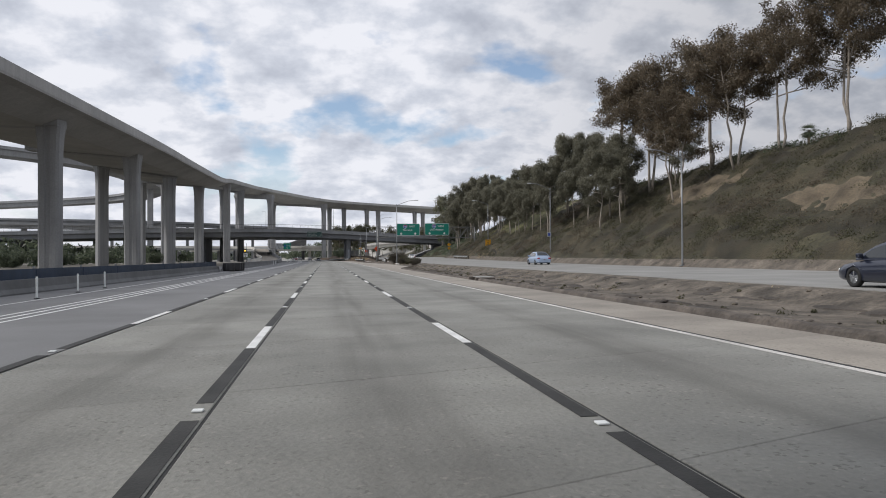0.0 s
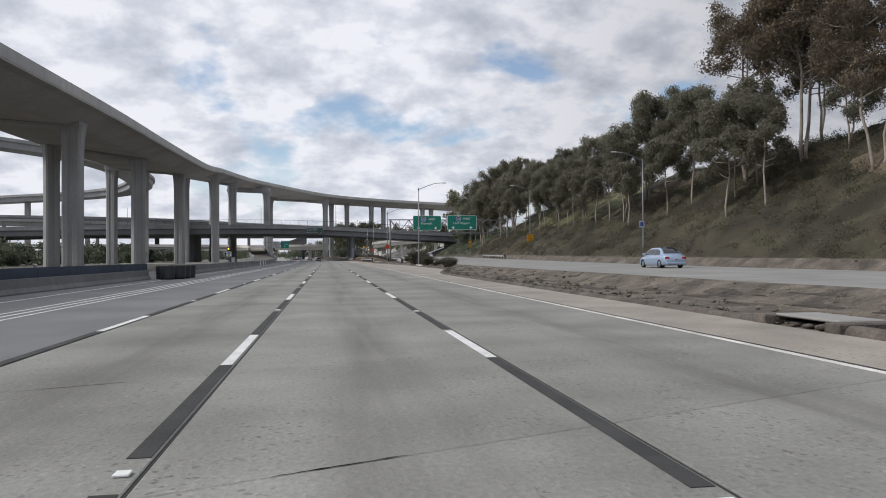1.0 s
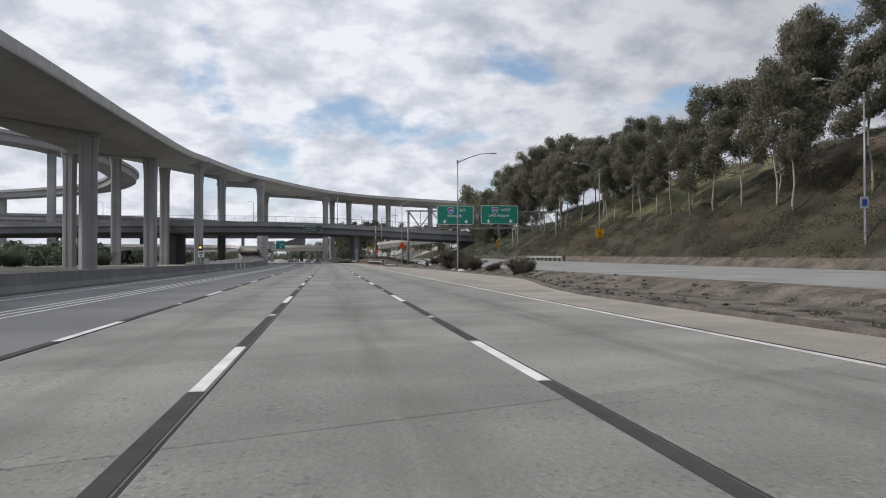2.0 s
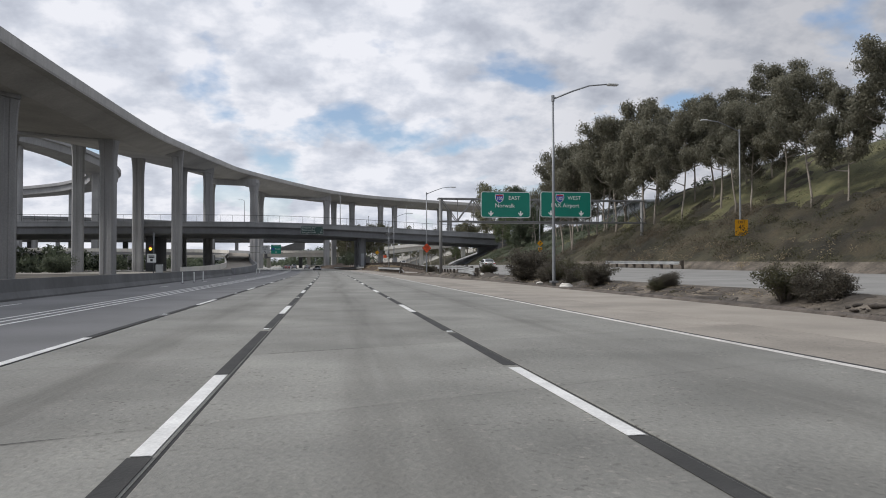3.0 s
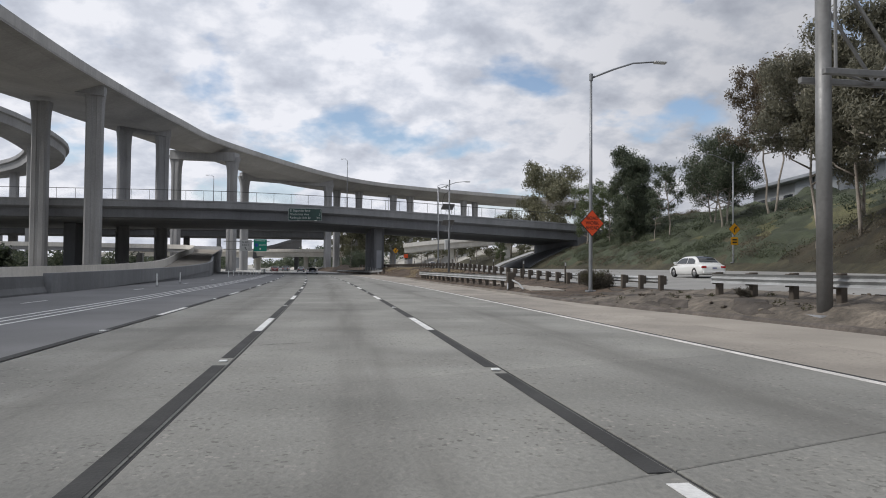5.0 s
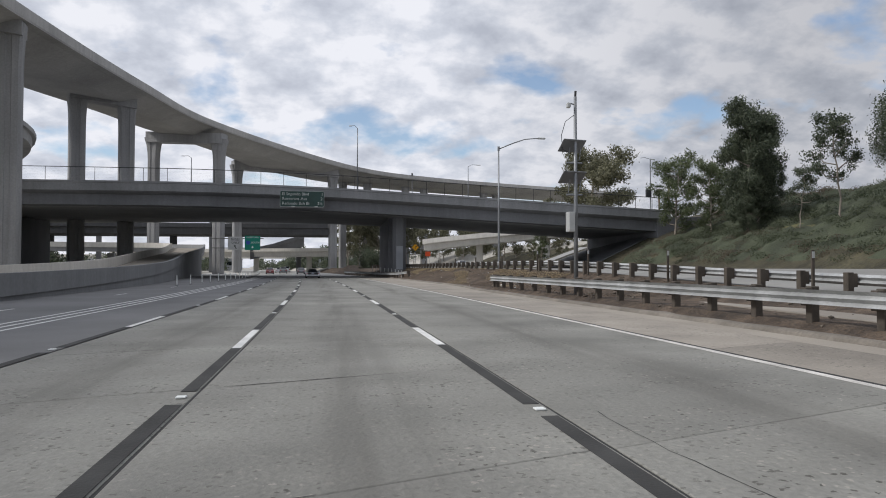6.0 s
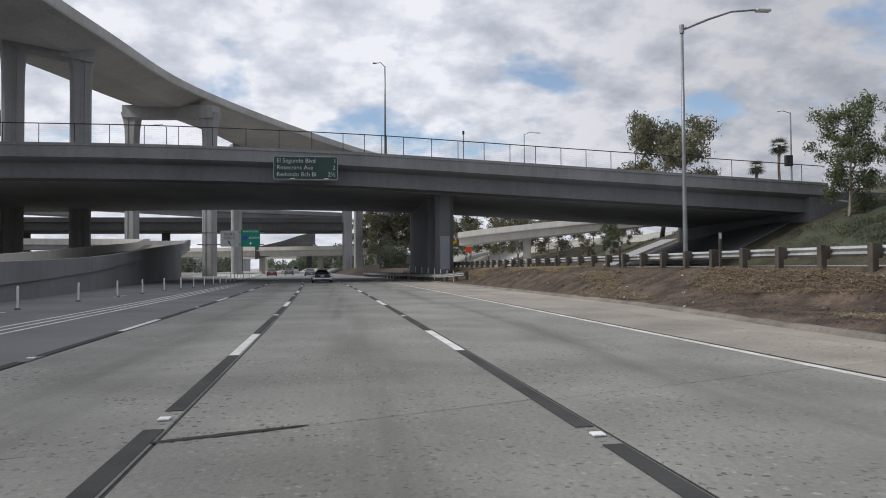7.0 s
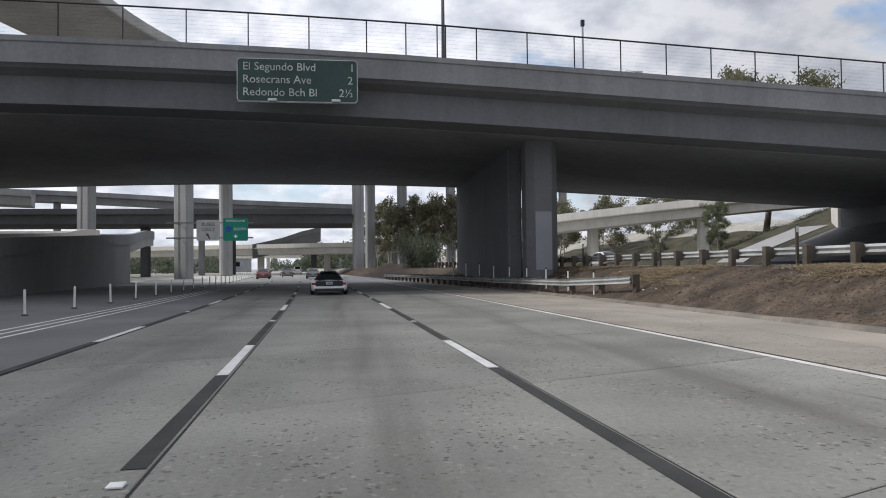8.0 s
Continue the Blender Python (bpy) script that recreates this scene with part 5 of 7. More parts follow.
def gum_tree(seed, height=20.0, clear=0.40, spread=4.6, limbs=14, leaves=14500, size=0.175, material=M_LEAF, label="tall eucalyptus with pale trunk and airy dark crown", stems=1, trunk_r=0.16, lean=0.05, lobe=0.25, thin=0.0, ragged=0.27):
    """A tree: trunk, rising limbs with twigs, and a billowing crown of leaf clumps on the twigs."""
    rng = np.random.default_rng(seed)
    t = thing("tree", label, "tree", group="embankment trees")
    bars, cents, rads = [], [], []
    turn = rng.uniform(0, 6.28)
    for s in range(stems):
        la = turn + 6.28 * s / stems
        top = np.array([math.cos(la) * lean * height, math.sin(la) * lean * height, height * 0.84])
        base = np.array([math.cos(la) * 0.2 * (stems - 1), math.sin(la) * 0.2 * (stems - 1), -0.6])
        ts = np.linspace(0, 1, 8)
        wob = rng.normal(size=(8, 2)) * 0.007 * height
        wob[0] = 0
        tr = [base * (1 - q) + top * q + np.array([w[0], w[1], 0]) for q, w in zip(ts, wob)]
        bars.append(([tuple(p) for p in tr], [trunk_r * (1 - 0.8 * q) + 0.02 for q in ts]))
        for k in range(limbs):
            q = clear * 0.85 + (1 - clear * 0.85) * (k + rng.random()) / limbs * 0.97
            i = min(6, int(q * 7))
            p = tr[i] * (1 - (q * 7 - i)) + tr[i + 1] * (q * 7 - i)
            a = k * 2.4 + rng.uniform(-0.5, 0.5)
            ln = spread * rng.uniform(0.55, 1.0) * (1.0 - 0.75 * max(0.0, q - 0.55) - 0.5 * max(0.0, 0.45 - q))
            e = p + np.array([math.cos(a) * ln, math.sin(a) * ln, ln * rng.uniform(0.35, 0.8)])
            m = (p + e) / 2 + np.array([0, 0, -0.12 * ln]) + rng.normal(size=3) * 0.15
            bars.append(([tuple(p), tuple(m), tuple(e)], [0.11 * (1.25 - q), 0.06, 0.025]))
            for _ in range(3):
                w = e + np.clip(rng.normal(size=3), -1.5, 1.5) * np.array([0.19, 0.19, 0.15]) * spread
                bars.append(([tuple(m * 0.4 + e * 0.6), tuple(w)], [0.03, 0.012]))
                cents.append(w)
                rads.append(spread * lobe * rng.uniform(0.6, 1.15))
            if rng.random() > thin:
                cents.append(e * 0.7 + m * 0.3)
                rads.append(spread * lobe * rng.uniform(0.7, 1.1))
        cents.append(top + np.array([0, 0, height * 0.02]))
        rads.append(spread * lobe * 1.1)
        cents.append(top * 0.93)
        rads.append(spread * lobe * 1.2)
    part("trunk", tubes(bars, 6), M_BARK, t, smooth=True)
    w = np.array(rads) ** 2
    counts = (leaves * w / w.sum()).astype(int)
    v, f = leaf_cloud(cents, rads, counts, size, rng, 0.85, 0.8, ragged)
    c = new("crown", cloud_mesh("crown", v, f, material))
    c.parent = t
    return t


def plant(tree, x, y, z, turn, s, first=False, wide=1.0):
    m = pose(x, y, z, 0, 0, turn) @ Matrix.Diagonal((s * wide, s * wide, s, 1))
    q = tree if first else copy_thing(tree, m)
    q.matrix_basis = m
    return q


# the tall group on the slope, before the freeway bends
tall = gum_tree(14, 20, 0.54, 5.2, 18, 24000, 0.18, M_LEAF_RUST, "very tall eucalyptus with a billowing rusty olive crown", stems=2, trunk_r=0.2, lean=0.06, lobe=0.22)
tall_b = gum_tree(18, 18, 0.52, 4.8, 11, 17000, 0.17, M_LEAF_RUST, "tall forked eucalyptus with bare lower limbs", stems=2, trunk_r=0.16, lean=0.12, lobe=0.2)
tall_c = gum_tree(27, 21, 0.78, 4.6, 11, 15000, 0.17, M_LEAF_RUST, "very tall eucalyptus with a high rusty crown on bare trunks", stems=2, trunk_r=0.2, lean=0.05, lobe=0.24)
for i, (tree, x, y, s, turn) in enumerate(((tall_c, 45.6, 98.8, 0.95, 0), (tall_b, 48.3, 73.4, 0.88, 40), (tall, 49.8, 81.3, 0.90, 110), (tall_b, 43.2, 78.0, 0.80, 200), (tall, 46.0, 90.0, 0.98, 250), (tall_b, 51.2, 69.3, 0.92, 300), (tall, 53.5, 62.0, 0.9, 130),
                                            (tall_b, 51.0, 94.0, 0.82, 80))):
    plant(tree, x, y, ground_z(x, y) - 0.1, turn, s, i < 3)
kinds = [gum_tree(11, 16, 0.42, 4.1), gum_tree(12, 17, 0.48, 3.7, 12), gum_tree(13, 15, 0.38, 4.4, 10, stems=2, trunk_r=0.14), gum_tree(16, 18, 0.45, 4.6, 15, 26000), gum_tree(15, 14, 0.45, 3.5, 12, 19000, trunk_r=0.13)]
rng = np.random.default_rng(5)
y, k = 95.0, 0
while y < 212:
    for row in ((0, 1) if rng.random() < (0.65 if y < 122 else 0.42) else (0,)):
        u = 40.2 + row * 4.4 + rng.uniform(-1.2, 2.4)
        yy = y + rng.uniform(-1.8, 1.8)
        s = rng.uniform(0.76, 0.93) + 0.08 * step_up(112, 130, yy) - 0.19 * step_up(122, 132, yy) + 0.17 * step_up(150, 160, yy) + 0.13 * step_up(178, 196, yy) - 0.07 * (1 - step_up(108, 118, yy)) - 0.06 * step_up(138, 144, yy) * (1 - step_up(150, 156, yy)) - 0.17 * step_up(148, 154, yy) * (1 - step_up(164, 172, yy)) - (0.2 if row and 169 < yy < 176 else 0.0) + (0.1 if 175 < yy < 190 else 0.0)
        plant(kinds[k % 5] if rng.random() < 0.7 else kinds[3], u + bend(yy), yy, ground_z(u, yy) - 0.1, (k * 137) % 360, s, k < 5, 0.88)
        k += 1
    y += 4.5
for i, (x, y, s) in enumerate(((40.3, 87.6, 0.64), (39.6, 92.8, 0.68), (44.0, 94.5, 0.74), (47.5, 86.0, 0.6))):
    plant(kinds[(2 * i + 1) % 5], x, y, ground_z(x, y) - 0.1, 71 * i, s)
# round and dark trees further along the slope
dark = gum_tree(31, 16, 0.12, 3.1, 26, 34000, 0.16, M_LEAF_DARK, "dense dark green tree on the embankment slope", lean=0.03, lobe=0.33, thin=0.0)
for i, (x, y, s, a) in enumerate(((48.2, 262.5, 1.04, 20), (50.8, 264.5, 0.80, 150), (47.0, 260.5, 0.34, 200), (53.5, 266, 0.5, 90), (57.0, 276, 0.5, 40))):
    plant(dark, x, y, ground_z(x - bend(y), y) - 0.1, a, s, i == 0, 0.92)
# a broad crown on two trunks, a slim sparse gum before it, a tall gum nearest the camera's bend
broad = gum_tree(33, 15, 0.36, 4.6, 22, 24000, 0.16, M_LEAF_DARK, "broad dark gum tree with pale trunks on the slope", stems=2, trunk_r=0.15, lean=0.12, lobe=0.25)
plant(broad, 49.2, 236.2, ground_z(50.5, 236) - 0.1, 20, 0.82, True)
plant(broad, 50.8, 241.4, ground_z(52.3, 241) - 0.1, 160, 0.62)
slim = gum_tree(35, 12, 0.5, 2.3, 12, 4200, 0.15, M_LEAF_DARK, "slim gum tree with a pale trunk and thin crown", trunk_r=0.10, lean=0.08, lobe=0.3)
plant(slim, 47.4, 246.2, ground_z(49, 246) - 0.1, 60, 0.95, True)
plant(slim, 48.6, 254.0, ground_z(50.8, 254) - 0.1, 200, 0.6)
plant(tall_b, 52.2, 231.0, ground_z(53.3, 231) - 0.1, 15, 1.08, wide=0.8)
syc = gum_tree(41, 11, 0.2, 2.8, 22, 10500, 0.135, M_LEAF_LIGHT, "young sycamore with sparse light green leaves", trunk_r=0.12, lean=0.06, lobe=0.25)
for i, (x, y, s, a) in enumerate(((47.8, 279.6, 1.15, 0), (49.3, 272.5, 0.95, 90), (55.5, 281.0, 0.75, 200), (44.5, 333.0, 0.66, 30))):
    plant(syc, x, y, ground_z(x - bend(y), y) - 0.1, a, s, i == 0)
# trees beyond the overpass
big = gum_tree(51, 23, 0.3, 7.8, 20, 17000, 0.34, M_LEAF_FAR, "broad round eucalyptus behind the overpass", trunk_r=0.45, lobe=0.25, thin=0.3)
plant(big, 61.8, 350, 7.0, 0, 1.06, True)
plant(big, 53.0, 354, 5.0, 140, 0.55)
far_kinds = [gum_tree(71 + q, 16, 0.4, 4.2, 12, 3000, 0.30, M_LEAF_FAR, "distant eucalyptus with pale trunk") for q in range(3)]
for i, (x, y, s, z) in enumerate(((4, 492, 1.3, 0), (10, 484, 1.5, 0), (15, 494, 1.45, 0), (20, 486, 1.4, 0), (25, 480, 1.6, 0), (31, 488, 1.5, 0), (38, 484, 1.45, 0), (46, 480, 1.5, 0), (56, 478, 1.4, 0), (66, 476, 1.4, 0),
                                  (38, 392, 0.95, 0), (44, 398, 1.05, 0), (50, 390, 1.0, 0), (57, 402, 1.1, 0), (64, 394, 1.05, 2), (72, 400, 1.0, 4), (80, 408, 1.1, 4), (33, 404, 0.9, 0), (28, 412, 0.9, 0), (47, 410, 1.1, 0), (54, 372, 0.45, 1), (60, 366, 0.5, 3))):
    plant(far_kinds[i % 3], x, y, z, i * 77, s, i < 3)

for i, (x, y, s) in enumerate(((5.5, 452, 1.25), (9.0, 444, 1.3), (12.5, 451, 1.4), (16.0, 443, 1.35), (19.5, 450, 1.4), (23.0, 444, 1.45), (27.0, 449, 1.4))):
    plant(far_kinds[i % 3], x, y, -0.2, i * 61, s)


def palm(m):
    t = thing("palm_tree", "tall fan palm with a shaggy crown", "palm tree", m, group="palms behind the overpass")
    part("trunk", tube([(0, 0, -0.5), (0.1, 0, 4), (0.05, 0.1, 8), (0.2, 0.1, 11.5)], [0.26, 0.22, 0.2, 0.24], 9), M_PALM, t, smooth=True)
    rng = np.random.default_rng(8)
    V, F = [], []
    for k in range(110):
        a, e = rng.uniform(0, 6.28), rng.uniform(-1.2, 1.3)
        ln = rng.uniform(1.3, 1.9)
        d = np.array([math.cos(a) * math.cos(e), math.sin(a) * math.cos(e), math.sin(e)])
        s = np.array([-math.sin(a), math.cos(a), 0])
        o = np.array([0.2, 0.1, 11.4])
        for j in range(7):
            w = (j - 3) * 0.16
            p0 = o + d * ln * 0.45
            p1 = o + d * ln * (1.0 - 0.05 * abs(j - 3)) + s * w * 3.2 + np.array([0, 0, -0.25 - 0.1 * abs(w)])
            i0 = len(V)
            V += [p0 - s * 0.06 + s * w * 0.3, p0 + s * 0.06 + s * w * 0.3, p1]
            F.append((i0, i0 + 1, i0 + 2))
    c = new("crown", cloud_mesh("crown", np.array(V), np.array(F), M_LEAF_DARK))
    c.parent = t
    return t


pm = palm(pose(66.7, 319, 8.6))
copy_thing(pm, pose(70.6, 331, 7.0, 0, 0, 80))
copy_thing(pm, pose(87.0, 112.0, ground_z(87, 112) - 0.2, 0, 0, 30))
copy_thing(pm, pose(93.5, 129.0, ground_z(93, 129) - 0.4, 0, 0, 140))


def bush_field(name, label, pts, material, size, flat=0.7, per=90):
    rng = np.random.default_rng(len(pts))
    v, f = leaf_cloud([p[:3] for p in pts], [p[3] for p in pts], [int(per * min(3.0, max(0.3, p[3] ** 1.5))) for p in pts], size, rng, flat)
    ob = new(name, cloud_mesh(name, v, f, material))
    return tagged(ob, label, "vegetation", kind="stuff")


def scrub_top(u, y):
    """Height of the matted scrub over the bare ground, in soft mounds."""
    d = u - toe(y)
    a = noise.noise(Vector((u * 0.34, y * 0.24, 14.0))) + 0.55 * noise.noise(Vector((u * 0.85, y * 0.62, 5.0))) + 0.25 * noise.noise(Vector((u * 2.1, y * 1.7, 9.0)))
    fade = step_up(0.6, 2.4, d) * (1 - step_up(282, 284, y)) * (1 - (1 - 0.25 * step_up(0.0, 0.4, a)) * step_up(6.5, 9.5, d) * step_up(122, 135, y) * (1 - step_up(214, 232, y)))
    return -0.12 + fade * (0.40 + 0.85 * a)


def bare_spot(u, y):
    """Patches of bare tan earth among the scrub."""
    q = min(math.hypot((u - 45.2) / 2.6, (y - 75) / 7.0), math.hypot((u - 41.0) / 1.6, (y - 48) / 6.0), math.hypot((u - 47.5) / 1.8, (y - 117) / 6.0))
    return q + 0.7 * noise.noise(Vector((u * 0.5, y * 0.3, 17.0))) < 0.9


sv, sf, sm = [], [], []
s_us, s_ys = [0.4 + 0.5 * k for k in range(52)], [-20 + 0.75 * k for k in range(404)]
for j, y in enumerate(s_ys):
    for i, d in enumerate(s_us):
        u = toe(y) + d
        sv.append((u + bend(y), y, ground_z(u, y) + scrub_top(u, y)))
        if i and j:
            a = j * 52 + i
            sf.append((a - 53, a - 52, a, a - 1))
            sm.append(1 if y > 212 else (2 if bare_spot(u, y) else 0))
mat_ob = mesh_obj("scrub_mat", sv, sf, [M_SCRUBMAT, M_COVERMAT, M_BARE], smooth=True)
mat_ob.data.polygons.foreach_set("material_index", sm)
tagged(mat_ob, "matted dark olive scrub lying in soft mounds", "vegetation", kind="stuff")
rng = np.random.default_rng(77)
pts, pts2 = [], []
for k in range(5200):
    y = rng.uniform(-15, 345)
    u = toe(y) + 1.2 + rng.random() ** 0.85 * 24
    n2 = noise.noise(Vector((u * 0.1, y * 0.1, 31.0)))
    if 283 < y < 332 or (bare_spot(u, y) and rng.random() < 0.8) or (122 < y < 256 and u - toe(y) > 7.5 + 4 * n2 and rng.random() < 0.86):
        continue
    n0 = noise.noise(Vector((u * 0.12, y * 0.09, 3.0)))
    mound = max(0.0, noise.noise(Vector((u * 0.23, y * 0.17, 21.0))))
    r = rng.uniform(0.65, 1.5) * (1.0 + 0.5 * n0 + 0.6 * mound)
    n1 = noise.noise(Vector((u * 0.16, y * 0.08, 8.0)))
    (pts if n1 + rng.normal() * 0.10 > -0.12 else pts2).append((u + bend(y), y, ground_z(u, y) + max(0.0, scrub_top(u, y)) - 0.12, r))
cover = [p for p in pts if p[1] > 212]
pts = [p for p in pts if p[1] <= 212]
bush_field("ground_cover", "smooth grey green ground cover on the far slope", cover, M_COVER, 0.09, 0.36, 190)
bush_field("hillside_scrub", "low dark olive scrub covering the embankment", pts, M_SHRUB, 0.08, 0.42, 150)
bush_field("hillside_brush", "brownish brush mixed into the embankment scrub", pts2, M_HILLBRUSH, 0.08, 0.4, 145)
pts = []
for k in range(170):
    y = rng.uniform(20, 270)
    u = rng.uniform(50, 62)
    pts.append((u + bend(y), y, ground_z(u, y) + 0.4, rng.uniform(0.7, 1.4)))
bush_field("crest_shrubs", "dark shrubs along the crest of the embankment", pts, M_LEAF_DARK, 0.16, 0.7, 130)
pts = []
for k in range(70):
    y = rng.uniform(133, 168)
    u = toe(y) + rng.uniform(0.2, 3.2)
    pts.append((u + bend(y), y, ground_z(u, y) + 0.15, rng.uniform(0.4, 0.8)))
bush_field("dry_weeds", "pale yellowish dry weeds at the foot of the embankment", pts, M_DRY, 0.06, 0.5, 110)
# dry grass and litter on the median
n = 20000
rng = np.random.default_rng(3)
yy = np.concatenate([rng.uniform(20, 150, 1500), rng.uniform(228, 300, n - 1500)])
uu = np.array([shoulder_edge(q) + 0.5 for q in yy])
uu = uu + (16.2 - uu) * rng.random(n) ** 0.7
V, F = [], []
for u, y in zip(uu, yy):
    if noise.noise(Vector((u * 0.8, y * 0.16, 9.0))) < (0.17 if y > 225 else 0.2) - 0.10 * (u - 14):
        continue
    if y > 256 and u < 14.2 + 0.5 * noise.noise(Vector((y * 0.2, 4.0, 0))):
        continue
    o = np.array([u + bend(y), y, ground_z(u, y)])
    for _ in range(6):
        a = rng.uniform(0, 6.28)
        h = rng.uniform(0.02, 0.09)
        s = np.array([math.cos(a), math.sin(a), 0])
        b = o + rng.normal(size=3) * np.array([0.16, 0.25, 0])
        i0 = len(V)
        V += [b - s * 0.019, b + s * 0.019, b + np.array([rng.normal() * 0.22, rng.normal() * 0.16, h])]
        F.append((i0, i0 + 1, i0 + 2))
tagged(new("dry_grass", cloud_mesh("dry_grass", np.array(V), np.array(F), M_DRY)), "thin dry straw coloured grass on the median", "vegetation", kind="stuff")
# clods and stones on the dirt
bm = bmesh.new()
bmesh.ops.create_icosphere(bm, subdivisions=1, radius=1.0)
bm.verts.index_update()
ball_v = np.array([v.co for v in bm.verts])
ball_f = np.array([[v.index for v in f.verts] for f in bm.faces])
bm.free()
V, F = [], []
for k in range(1500):
    y = rng.uniform(8, 300)
    u = rng.uniform(shoulder_edge(y) + 0.4, 16.2)
    r = 0.018 + 0.085 * rng.random() ** 4
    F.append(ball_f + 12 * k)
    V.append(ball_v * (r * rng.uniform(0.7, 1.3, size=(12, 1))) * np.array([1.25, 1.0, 0.7]) + np.array([u + bend(y), y, ground_z(u, y) + r * 0.25]))
tagged(new("gravel", cloud_mesh("gravel", np.concatenate(V), np.concatenate(F), M_DIRT)), "scattered clods and small stones on the dirt", "stones", kind="stuff")


V, F = [], []
rng = np.random.default_rng(52)
for k in range(900):
    y = rng.uniform(0, 112)
    u = 10.75 + abs(rng.normal()) * 0.55 + 3.6 * step_up(84, 112, y)
    r = 0.03 + 0.11 * rng.random() ** 3
    F.append(ball_f + 12 * k)
    V.append(ball_v * (r * rng.uniform(0.6, 1.4, size=(12, 1))) * np.array([1.5, 1.2, 0.55]) + np.array([u, y, ground_z(u, y) + r * 0.2 + 0.02]))
tagged(new("kerb_rubble", cloud_mesh("kerb_rubble", np.concatenate(V), np.concatenate(F), M_KERB)), "dark broken asphalt and clods along the kerb", "rubble", kind="stuff")
V, F, base = [], [], 0
for k in range(520):
    y = rng.uniform(0, 190)
    ue = shoulder_edge(y)
    u = ue + 0.5 + rng.random() ** 1.4 * (15.6 - ue)
    if noise.noise(Vector((u * 0.7, y * 0.11, 40.0))) < -0.05:
        continue
    rx, ry = rng.uniform(0.10, 0.42), rng.uniform(0.25, 1.5)
    n = 11
    ang = np.arange(n) * 2 * math.pi / n
    rr = rng.uniform(0.55, 1.15, n)
    for w, h in ((1.0, -0.03), (0.8, rng.uniform(0.02, 0.055))):
        for q, e in zip(ang, rr):
            px, py = u + rx * w * e * math.cos(q), y + ry * w * e * math.sin(q)
            V.append((px + bend(py), py, ground_z(px, py) + h * (0.6 + 0.4 * e)))
    for i in range(n):
        j = (i + 1) % n
        F.append((base + i, base + j, base + n + j, base + n + i))
    F.append(tuple(base + n + i for i in range(n)))
    base += 2 * n
tagged(mesh_obj("soil_crust", V, F, M_CRUST), "dark crusted patches of soil on the median", "soil", kind="stuff")
pts = []
for k in range(260):
    y = rng.uniform(4, 190)
    u = shoulder_edge(y) + 0.3 + rng.random() ** 2 * 5.0
    if u < 16.4:
        pts.append((u + bend(y), y, ground_z(u, y) + 0.03, rng.uniform(0.08, 0.24)))
bush_field("weeds", "low grey green weeds growing in the median dirt", pts, M_SHRUB, 0.045, 0.5, 110)
n = 26000
yy, vv = rng.uniform(214, 300, n), rng.random(n)
uu = np.array([shoulder_edge(q) + 0.55 for q in yy])
uu = uu + (16.3 - uu) * vv
bb = np.array([bend(q) for q in yy])
P = np.stack([uu + bb, yy, np.array([ground_z(a, b) for a, b in zip(uu, yy)]) + 0.015], 1)
ang, ln, ti = rng.uniform(0, 6.28, n), rng.uniform(0.03, 0.10, n), rng.uniform(-0.3, 0.5, n)
D = np.stack([np.cos(ang), np.sin(ang), ti], 1) * ln[:, None]
Q = np.stack([-np.sin(ang), np.cos(ang), ti * 0], 1) * (ln * 0.22)[:, None]
v = np.stack([P - D - Q, P - D * 0.4 + Q, P + D], 1).reshape(-1, 3)
M_MULCH = leaf_mat("wood_mulch", (0.05, 0.036, 0.026), (0.27, 0.20, 0.14), 0.9)
tagged(new("mulch", cloud_mesh("mulch", v, np.arange(3 * n).reshape(-1, 3), M_MULCH)), "brown wood chips and leaf litter covering the bank", "mulch", kind="stuff")


def bush(m, r, seed, material=M_BRUSH, label="scraggly grey brown roadside bush", size=0.075, per=235, wild=True):
    """A tangle of arching stems with side twigs, and leaves thrown loosely along them."""
    t = thing("bush", label, "bush", m, group="median bushes")
    rng = np.random.default_rng(seed)
    stems, cents, rads = [], [], []
    for k in range(34 if wild else 16):
        a = rng.uniform(0, 6.28)
        out, up = r * rng.uniform(0.2, 1.1), r * rng.uniform(0.3, 1.15) * (1.4 if wild and k % 6 == 0 else 1.0)
        e = np.array([math.cos(a) * out, math.sin(a) * out, up])
        m1 = e * np.array([0.4, 0.4, 0.62])
        stems.append(([(e[0] * 0.1, e[1] * 0.1, -0.1), tuple(m1), tuple(e)], [0.026, 0.019, 0.009]))
        for q in range(2 if wild else 0):
            w = e + rng.normal(size=3) * r * 0.22
            stems.append(([tuple(m1 * 0.5 + e * 0.5), tuple(w)], [0.010, 0.004]))
        lumps = ((e * 0.92, 0.20), (m1 * 0.4 + e * 0.6, 0.24), (m1 * 1.1, 0.26)) if wild else ((e * 0.85, 0.36), (e * 0.55, 0.36))
        for c, q in lumps:
            cents.append(c + np.array([0, 0, 0.05]))
            rads.append(r * q * rng.uniform(0.6, 1.3))
    part("twig_tangle", tubes(stems, 4), M_WOODPOST, t)
    n = per * 32 // len(cents)
    v, f = leaf_cloud(cents, rads, [n] * len(cents), size * 0.52, rng, 0.8, soft=0.45 if wild else 0.3)
    c = new("foliage", cloud_mesh("foliage", v, f, material))
    c.parent = t
    return t


b0 = bush(pose(15.8, 133.6, 0.05), 0.9, 61)
b1 = bush(pose(16.1, 145.2, 0.05), 1.0, 62, M_SHRUB, "dark olive roadside bush in the median")
